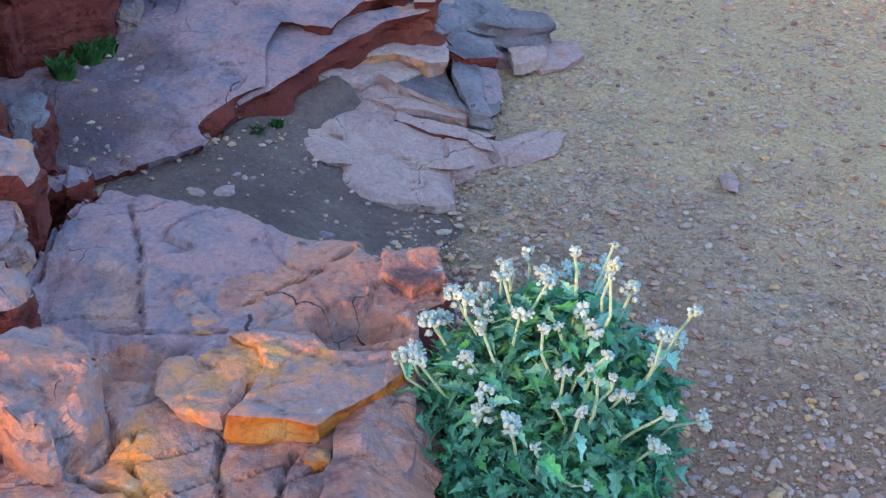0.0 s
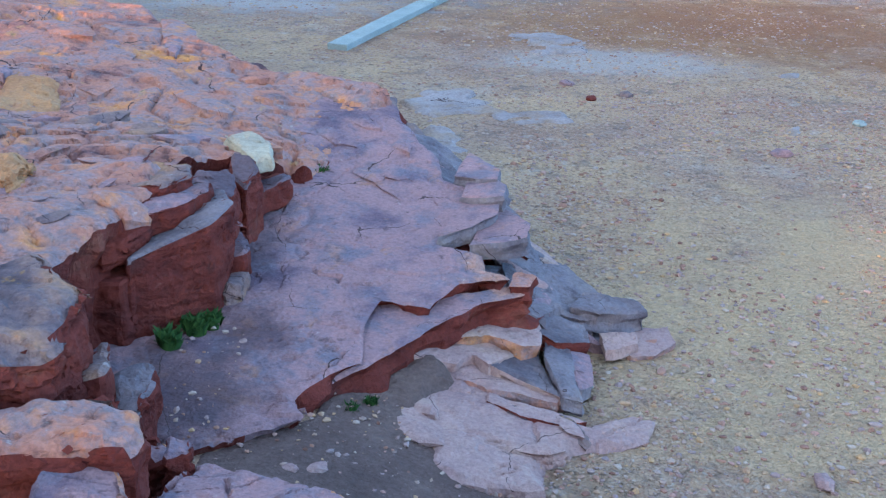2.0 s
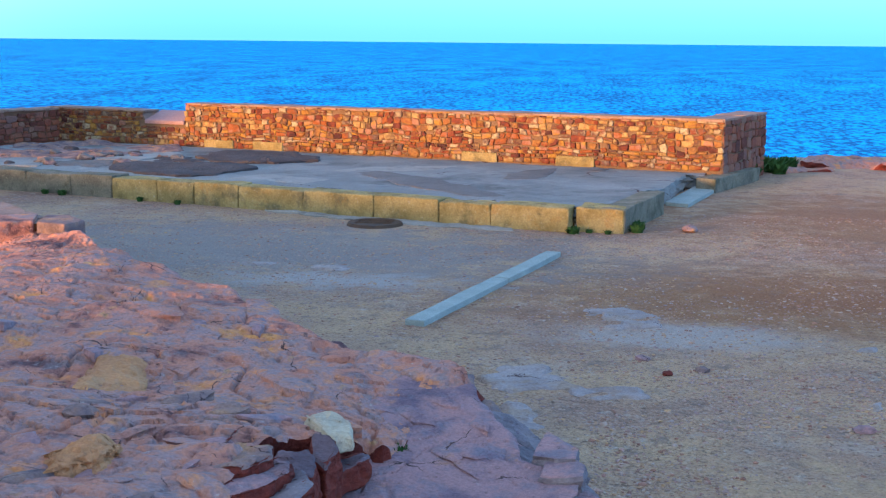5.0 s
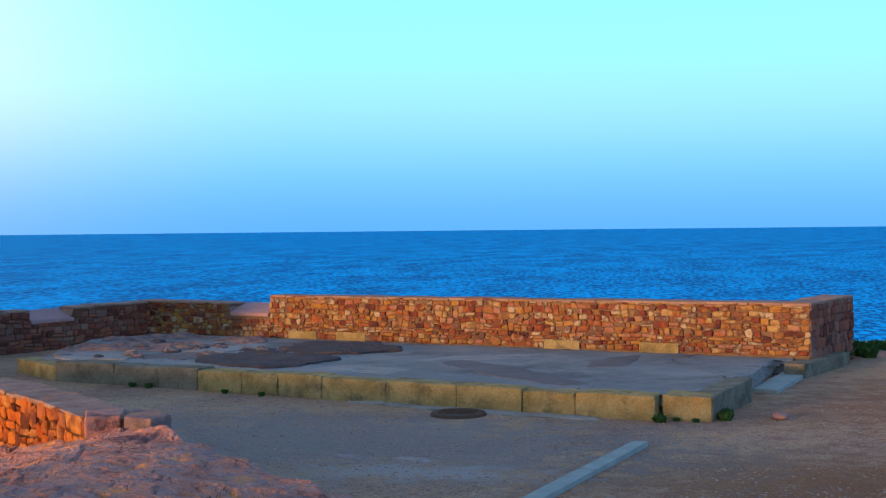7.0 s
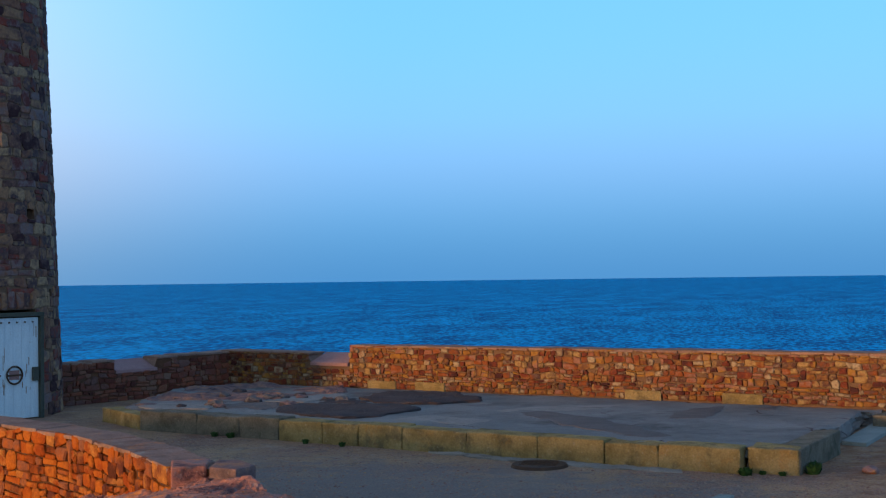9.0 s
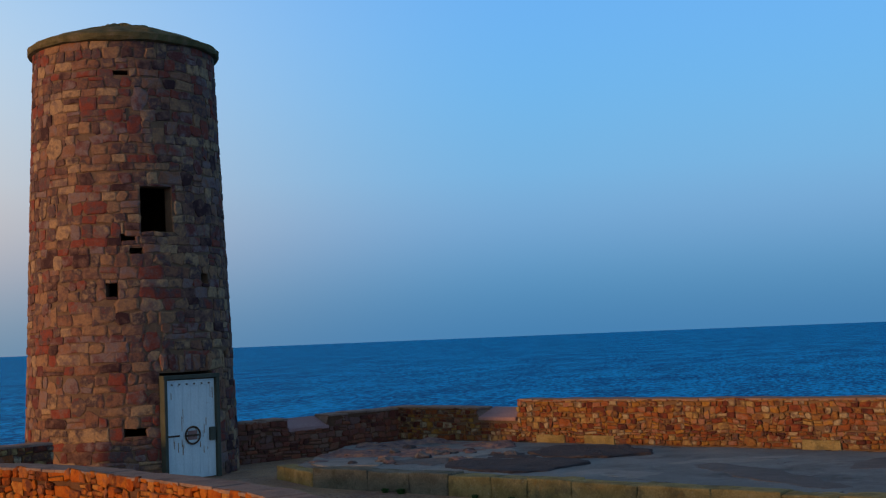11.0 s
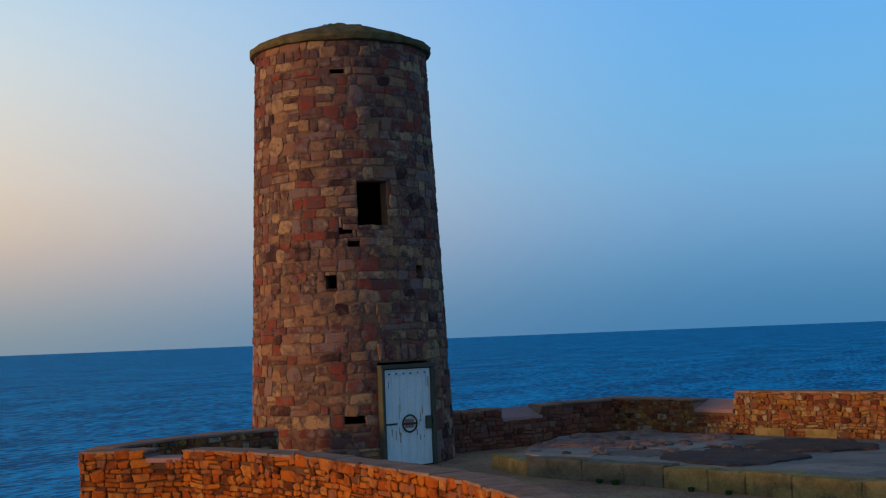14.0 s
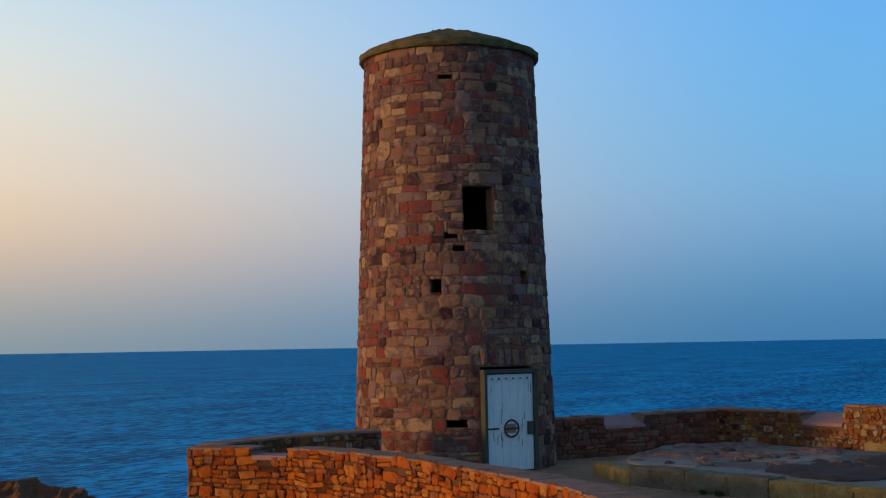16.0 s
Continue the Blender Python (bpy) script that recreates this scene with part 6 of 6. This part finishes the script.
def dbox(x0, x1, y0, y1, z0, z1, bev=0.006):
    bm = bmesh.new()
    r = bmesh.ops.create_cube(bm, size=1)
    for v in r["verts"]:
        v.co = ((x0 + x1) / 2 + v.co.x * (x1 - x0), (y0 + y1) / 2 + v.co.y * (y1 - y0), (z0 + z1) / 2 + v.co.z * (z1 - z0))
    bmesh.ops.bevel(bm, geom=list(bm.edges), offset=bev, segments=1, affect='EDGES')
    return bm


leaf_ = part("leaf", dbox(-0.555, 0.555, 0.0, 0.05, 0.02, 1.925), M["door_paint"], door)
for k in range(6):
    x = -0.555 + 1.11 * k / 6
    part("plank", dbox(x + 0.0008, x + 1.11 / 6 - 0.0008, -0.022, 0.0, 0.02, 1.93, 0.002), M["door_paint"], leaf_)
for x0, x1, z0, z1 in ((-0.63, -0.56, 0.0, 1.95), (0.56, 0.64, 0.0, 1.95), (-0.64, 0.65, 1.95, 2.03)):
    part("frame", dbox(x0, x1, -0.09, 0.08, z0, z1), M["frame_paint"], door, "dark green wooden frame")
part("top_strap", dbox(-0.54, 0.54, -0.034, -0.022, 1.81, 1.88, 0.003), M["door_paint"], door)
for k in range(6):
    part("bolt", dbox(-0.45 + 0.17 * k, -0.41 + 0.17 * k, -0.05, -0.034, 1.83, 1.86, 0.004), M["iron"], door)
rnd = random.Random(17)
for k in range(17):
    x, z, h_ = rnd.uniform(-0.5, 0.5), rnd.uniform(0.15, 1.6), rnd.uniform(0.05, 0.30)
    if k < 12:
        x, z = rnd.choice((-0.42, -0.30, -0.20, 0.28, 0.36)) + rnd.uniform(-0.03, 0.03), rnd.uniform(0.45, 1.15)
    part("flaked_run", dbox(x, x + rnd.uniform(0.006, 0.02), -0.0235, -0.0215, z, z + h_, 0.0004), M["rust"], door, "rusty run where the paint has flaked")
part("hinge_strap", dbox(-0.58, -0.27, -0.04, -0.022, 0.84, 0.875, 0.003), M["iron"], door)
part("lock_box", dbox(0.40, 0.53, -0.08, -0.022, 0.72, 0.98, 0.01), M["frame_paint"], door, "dark lock box")
bm = bmesh.new()
R1, R2 = 0.165, 0.018
ring = []
for i in range(28):
    a = 2 * math.pi * i / 28
    ring.append([bm.verts.new(((R1 + R2 * math.cos(b2)) * math.cos(a), -0.045 + R2 * math.sin(b2), (R1 + R2 * math.cos(b2)) * math.sin(a))) for b2 in [2 * math.pi * j / 8 for j in range(8)]])
for i in range(28):
    for j in range(8):
        bm.faces.new([ring[i][j], ring[i][(j + 1) % 8], ring[(i + 1) % 28][(j + 1) % 8], ring[(i + 1) % 28][j]])
bmesh.ops.translate(bm, verts=bm.verts, vec=(0.02, 0, 0.85))
part("ring", bm, M["iron"], door, "round iron ring")
part("ring_bar", dbox(-0.14, 0.18, -0.05, -0.03, 0.83, 0.865, 0.003), M["iron"], door)
part("plaque", dbox(-0.09, 0.13, -0.03, -0.022, 0.76, 0.94, 0.003), M["rock_pale"], door, "faded round notice with unreadable bars")

# ---- plants and loose stones ----
def plant():
    rnd = random.Random(11)
    base = Vector((0.27, 2.42, 0.02))
    ob = thing("flowering_shrub", "grey-green leafy shrub with small white flower clusters beside the rock", "plant", at=tuple(base))
    # leaf shapes: lobed blades, folded along the rib
    leaves = []
    for v in range(5):
        L_, n_ = 0.085 + 0.012 * v, 5
        vs, fs = [], []
        for i in range(n_ * 2 + 1):
            s = i / (n_ * 2)
            wdt = L_ * 0.24 * math.sin(math.pi * min(1, s * 0.9 + 0.12)) * (1.25 if i % 2 else 0.62)
            bend = -L_ * (0.45 + 0.1 * v) * s * s + 0.006 * math.sin(s * 9 + v)
            vs += [(-wdt, s * L_, bend + wdt * 0.45), (0, s * L_ - 0.004 * (i % 2), bend), (wdt, s * L_, bend + wdt * 0.45)]
        for i in range(n_ * 2):
            o = 3 * i
            fs += [[o, o + 1, o + 4, o + 3], [o + 1, o + 2, o + 5, o + 4]]
        me = bpy.data.meshes.new("leaf")
        me.from_pydata(vs, [], fs)
        me.materials.append(M["leaf"])
        leaves.append(me)
    heads = []
    for v in range(4):
        bm = bmesh.new()
        # a cluster of round woolly buds, some of them just open
        for k in range(12 + 3 * v):
            d = Vector((rnd.gauss(0, 1), rnd.gauss(0, 1), rnd.gauss(0.3, 0.7))).normalized() * rnd.uniform(0.008, 0.021)
            r_ = rnd.uniform(0.0055, 0.0085)
            q0 = len(bm.verts)
            bmesh.ops.create_icosphere(bm, subdivisions=1, radius=r_, matrix=Matrix.Translation(d))
            bm.verts.ensure_lookup_table()
            for w_ in bm.verts[q0:]:
                w_.co += noise.noise_vector(w_.co * 180) * 0.0018
            if k % 3 == 0:
                m = Matrix.Translation(d * 1.25) @ Euler((rnd.uniform(-0.8, 0.8), rnd.uniform(-0.8, 0.8), rnd.uniform(0, 6))).to_matrix().to_4x4()
                for q in range(4):
                    a = q * math.pi / 2
                    bm.faces.new([bm.verts.new(m @ Vector(p)) for p in ((0, 0, 0.002), (0.008 * math.cos(a - 0.5), 0.008 * math.sin(a - 0.5), 0.004), (0.010 * math.cos(a), 0.010 * math.sin(a), 0.003), (0.008 * math.cos(a + 0.5), 0.008 * math.sin(a + 0.5), 0.004))])
        me = bpy.data.meshes.new("flower_head")
        bm.to_mesh(me)
        bm.free()
        me.materials.append(M["petal"])
        heads.append(me)

    def tube(pts, r0, r1, name, parent):
        bm = bmesh.new()
        rings = []
        for i, p in enumerate(pts):
            t = (pts[min(i + 1, len(pts) - 1)] - pts[max(i - 1, 0)]).normalized()
            a = t.orthogonal().normalized()
            b_ = t.cross(a)
            r = r0 + (r1 - r0) * i / (len(pts) - 1)
            rings.append([bm.verts.new(p + a * r * math.cos(k * 1.2566) + b_ * r * math.sin(k * 1.2566)) for k in range(5)])
        for i in range(len(rings) - 1):
            for k in range(5):
                bm.faces.new([rings[i][k], rings[i][(k + 1) % 5], rings[i + 1][(k + 1) % 5], rings[i + 1][k]])
        return part(name, bm, M["stem"], parent)

    nleaf = 0
    for s in range(62):
        az = s * 2.39996 + rnd.uniform(-0.4, 0.4)
        out = 0.37 * math.sqrt((s + 0.5) / 62) * rnd.uniform(0.85, 1.05)
        tall = rnd.uniform(0.56, 0.76) - 1.25 * out * out + (0.12 if math.sin(az) > 0 else 0.36) * math.sin(az) * out
        tip = Vector((out * math.cos(az), out * math.sin(az) * 0.95 + 0.03, tall))
        root = Vector((tip.x * 0.18, tip.y * 0.18, 0.0))
        knee = Vector((tip.x * 0.62 + rnd.uniform(-0.05, 0.05), tip.y * 0.62 + rnd.uniform(-0.05, 0.05), tall * 0.62))
        pts = []
        for i in range(9):
            q = i / 8
            p = root * (1 - q) ** 2 + knee * 2 * q * (1 - q) + tip * q * q
            pts.append(p + noise.noise_vector(p * 7 + Vector((s, 0, 0))) * 0.06 * q)
        tube(pts, 0.0065, 0.0036, "stem", ob)
        h_ = new("flower_head", heads[s % 4])
        h_.parent = ob
        sc = rnd.choice((0.55, 0.75, 0.95, 1.2, 1.3))
        h_.matrix_local = Matrix.Translation(pts[-1]) @ Euler((0, 0, rnd.uniform(0, 6))).to_matrix().to_4x4() @ Matrix.Scale(sc, 4)
        for i in range(4):
            if nleaf >= 299:
                break
            q = rnd.uniform(0.25, 0.95)
            p = pts[int(q * 8)]
            lf = new("leaf", leaves[rnd.randrange(5)])
            lf.parent = ob
            lf.matrix_local = Matrix.Translation(p) @ Euler((rnd.uniform(0.1, 1.0), rnd.uniform(-0.5, 0.5), rnd.uniform(0, 6.28))).to_matrix().to_4x4() @ Matrix.Scale(rnd.uniform(0.55, 0.9) * (1.15 - 0.45 * q), 4)
            nleaf += 1
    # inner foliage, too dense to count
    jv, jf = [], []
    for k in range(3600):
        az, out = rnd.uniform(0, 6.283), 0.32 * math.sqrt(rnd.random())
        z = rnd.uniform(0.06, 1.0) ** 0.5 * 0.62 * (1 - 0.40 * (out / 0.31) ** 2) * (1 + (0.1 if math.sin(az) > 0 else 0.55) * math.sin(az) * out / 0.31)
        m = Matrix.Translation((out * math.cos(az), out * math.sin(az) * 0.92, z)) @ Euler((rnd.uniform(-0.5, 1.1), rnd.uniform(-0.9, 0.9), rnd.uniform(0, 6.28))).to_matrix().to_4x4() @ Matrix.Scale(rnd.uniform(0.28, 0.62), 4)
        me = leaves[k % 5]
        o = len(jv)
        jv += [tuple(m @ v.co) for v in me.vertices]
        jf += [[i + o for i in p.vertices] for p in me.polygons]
    tagged(obj("inner_leaves", jv, jf, M["leaf_shade_isle"], ob), kind="stuff")


plant()


def tuft(x, y, z, size, seed, mat, label, name="grass_tuft", category="grass"):
    rnd = random.Random(seed)
    vs, fs = [], []
    for k in range(120):
        a, r = rnd.uniform(0, 6.28), size * math.sqrt(rnd.random()) * 0.6
        px, py = r * math.cos(a), r * math.sin(a)
        h_, w = size * rnd.uniform(0.4, 1.0), size * rnd.uniform(0.08, 0.18)
        lx, ly = rnd.uniform(-1, 1) * size * 0.6, rnd.uniform(-1, 1) * size * 0.6
        o = len(vs)
        tx, ty = math.cos(a + 1.5) * w, math.sin(a + 1.5) * w
        vs += [(px - tx, py - ty, -0.01), (px + tx, py + ty, -0.01), (px + lx * 0.4 + tx * 1.3, py + ly * 0.4 + ty * 1.3, h_ * 0.6), (px + lx * 0.4 - tx * 1.3, py + ly * 0.4 - ty * 1.3, h_ * 0.6), (px + lx, py + ly, h_)]
        fs += [[o, o + 1, o + 2, o + 3], [o + 3, o + 2, o + 4]]
    ob = obj(name, vs, fs, mat)
    ob.location = (x, y, z)
    tagged(ob, label, category, "green tufts")


for k, (x, y, z, s) in enumerate([(-1.34, 4.36, 0.36, 0.075), (-1.29, 4.41, 0.365, 0.06), (-1.41, 4.25, 0.35, 0.07), (-0.84, 3.90, 0.14, 0.05), (-0.70, 4.12, 0.17, 0.045), (-0.63, 4.2, 0.17, 0.035), (-1.12, 5.9, 0.50, 0.06), (-1.2, 5.8, 0.50, 0.05)]):
    tuft(x, y, z, s, k, M["grass"], "small green weed tuft in a rock crevice")
for k, (x, y, s) in enumerate([(-0.66, 16.66, 0.12), (0.18, 16.95, 0.14), (0.2, 17.2, 0.14), (-0.45, 16.78, 0.06), (-0.2, 16.72, 0.06), (-9.35, 19.34, 0.08), (-9.0, 19.22, 0.09), (-7.5, 18.75, 0.07), (-6.8, 18.5, 0.07)]):
    tuft(x, y, 0.0, s, 20 + k, M["grass"], "green grass tuft at the foot of the kerb")
for k, (x, y, s) in enumerate([(2.5, 25.1, 0.3), (2.9, 25.6, 0.34), (3.25, 26.0, 0.3), (3.0, 25.2, 0.22), (2.35, 24.5, 0.3)]):
    tuft(x, y, 0.0, s, 40 + k, M["grass"], "low dark green bush at the wall's end", "low_bush", "bush")


def pebbles():
    rnd = np.random.RandomState(3)
    bm = bmesh.new()
    bmesh.ops.create_icosphere(bm, subdivisions=1, radius=1.0)
    iv = np.array([v.co[:] for v in bm.verts])
    iF = np.array([[v.index for v in f.verts] for f in bm.faces])
    bm.free()
    n1, n2 = 31000, 58000
    x = np.concatenate([rnd.uniform(-0.2, 3.4, n1), rnd.uniform(-10.5, 6.0, n2)])
    y = np.concatenate([2.3 + 7.5 * rnd.rand(n1) ** 1.5, rnd.uniform(8, 19, n2)])
    r = np.concatenate([0.0042 + 0.013 * rnd.rand(n1) ** 3.2 + 0.010 * (rnd.rand(n1) < 0.035), 0.0065 + 0.014 * rnd.rand(n2) ** 3.5])
    n3 = 1100
    x = np.concatenate([x, rnd.uniform(-1.15, 0.1, n3)])
    y = np.concatenate([y, rnd.uniform(3.0, 4.6, n3)])
    r = np.concatenate([r, 0.003 + 0.011 * rnd.rand(n3) ** 3])
    n4 = 160
    x = np.concatenate([x, rnd.uniform(-1.4, -1.0, n4)])
    y = np.concatenate([y, rnd.uniform(3.6, 4.45, n4)])
    r = np.concatenate([r, 0.003 + 0.012 * rnd.rand(n4) ** 3])
    hollow = [(-1.45, 4.30), (-1.24, 4.48), (-1.12, 4.33), (-1.13, 4.02), (-1.0, 3.66), (-1.17, 3.6), (-1.36, 3.9)]
    keep = ~inside(x, y, TP)
    cover_ = inside(x, y, [(-0.2, 3.0), (0.05, 2.9), (-0.02, 2.3), (-0.3, 2.2)])
    keep &= ~cover_
    x, y, r = x[keep], y[keep], r[keep]
    dens = fbm(x * 0.9, y * 0.9, 8.0, 3)
    k2 = rnd.rand(len(x)) < np.clip((dens - 0.3) * 3.2, 0.12, 1)
    x, y, r = x[k2], y[k2], r[k2]
    n = len(x)
    z = np.where(inside(x, y, hollow), -0.232 - 0.036 * x + 0.127 * y, ground_z(x, y)) + np.where((x < 0.1) & (y < 4.6) & (y > 2.9), 0.012, 0)
    sc = np.stack([rnd.uniform(0.8, 1.5, n), rnd.uniform(0.7, 1.1, n), rnd.uniform(0.35, 0.75, n) * np.where(y > 8, 0.7, 1.0)], 1) * r[:, None]
    V = iv[None] * (1 + 0.6 * (rnd.rand(n, len(iv), 1) - 0.5)) * sc[:, None]
    a = rnd.uniform(0, 6.28, n)
    c, s = np.cos(a)[:, None], np.sin(a)[:, None]
    VX, VY = V[..., 0] * c - V[..., 1] * s, V[..., 0] * s + V[..., 1] * c
    V = np.stack([VX + x[:, None], VY + y[:, None], V[..., 2] + (z + 0.25 * sc[:, 2])[:, None]], -1)
    F = (iF[None] + (np.arange(n) * len(iv))[:, None, None]).reshape(-1, 3)
    ob = obj("gravel_stones", V.reshape(-1, 3), F.tolist(), M["pebble"])
    tagged(ob, "scattered small grey, pink and ochre gravel stones", "gravel", kind="stuff")


def loose_stone(x, y, r, seed, mat, label, flat=0.5):
    bm = bmesh.new()
    bmesh.ops.create_icosphere(bm, subdivisions=2, radius=1.0)
    for v in bm.verts:
        d = v.co.normalized()
        v.co = d * (1 + 0.35 * noise.noise(d * 1.6 + Vector((seed * 5.1, 0, 0))))
        v.co = Vector((v.co.x * r * 1.3, v.co.y * r * 0.9, v.co.z * r * flat))
    ob = part("loose_stone", bm, mat, None)
    ob.location = (x, y, float(ground_z(np.array(x), np.array(y))) + r * flat * 0.5)
    ob.rotation_euler = (0, 0, seed * 1.7)
    tagged(ob, label, "stone", "loose stones")


pebbles()
for k, (x, y, r, mt, lb) in enumerate([(1.07, 4.12, 0.045, "rock_pale", "rounded pale pink stone on the gravel"), (0.52, 5.22, 0.05, "rock_warm", "orange stone chip beside the rock shelf"),
        (0.20, 4.78, 0.035, "granite", "small whitish stone at the rock's foot"), (-0.40, 3.55, 0.03, "rock_top", "small mauve stone on the dirt"), (-0.32, 3.42, 0.035, "rock_top", "small mauve stone on the dirt"),
        (-0.74, 3.66, 0.035, "rock_pale", "pale flat stone on the dirt"), (-0.83, 3.63, 0.03, "rock_pale", "pale flat stone on the dirt"), (-0.55, 3.62, 0.025, "rock_top", "small mauve stone on the dirt"),
        (0.16, 10.05, 0.05, "rock_top", "dark reddish stone on the gravel"), (0.35, 9.6, 0.045, "rock_red", "dark reddish stone on the gravel"), (0.62, 9.75, 0.05, "rock_grey", "grey stone on the gravel"),
        (0.9, 17.2, 0.12, "rock_warm", "orange stone lying near the kerb"), (1.6, 8.35, 0.06, "rock_top", "flat mauve stone on the gravel"), (2.3, 9.2, 0.05, "granite", "pale stone on the gravel"), (2.9, 9.4, 0.06, "rock_red", "reddish stone on the gravel")]):
    loose_stone(x, y, r, k + 1, M[mt], lb)
# dark rocks standing in the sea off the point
for k, (x, y, r) in enumerate([(-130.0, 86.0, 4.4), (-126.0, 88.0, 4.0), (-122.0, 90.5, 3.4)]):
    bm = bmesh.new()
    bmesh.ops.create_icosphere(bm, subdivisions=4, radius=1.0)
    for v in bm.verts:
        d = v.co.normalized()
        v.co = d * (1 + 0.4 * noise.fractal(d * 2.2 + Vector((k * 5.1, 0, 0)), 1.0, 2.0, 4)) * r
        v.co.z *= 0.8
    ob = part("sea_rock", bm, M["mortar_dark"], None)
    ob.location = (x, y, -16)
    tagged(ob, "dark rough rock standing in the sea", "rock", "sea rocks")
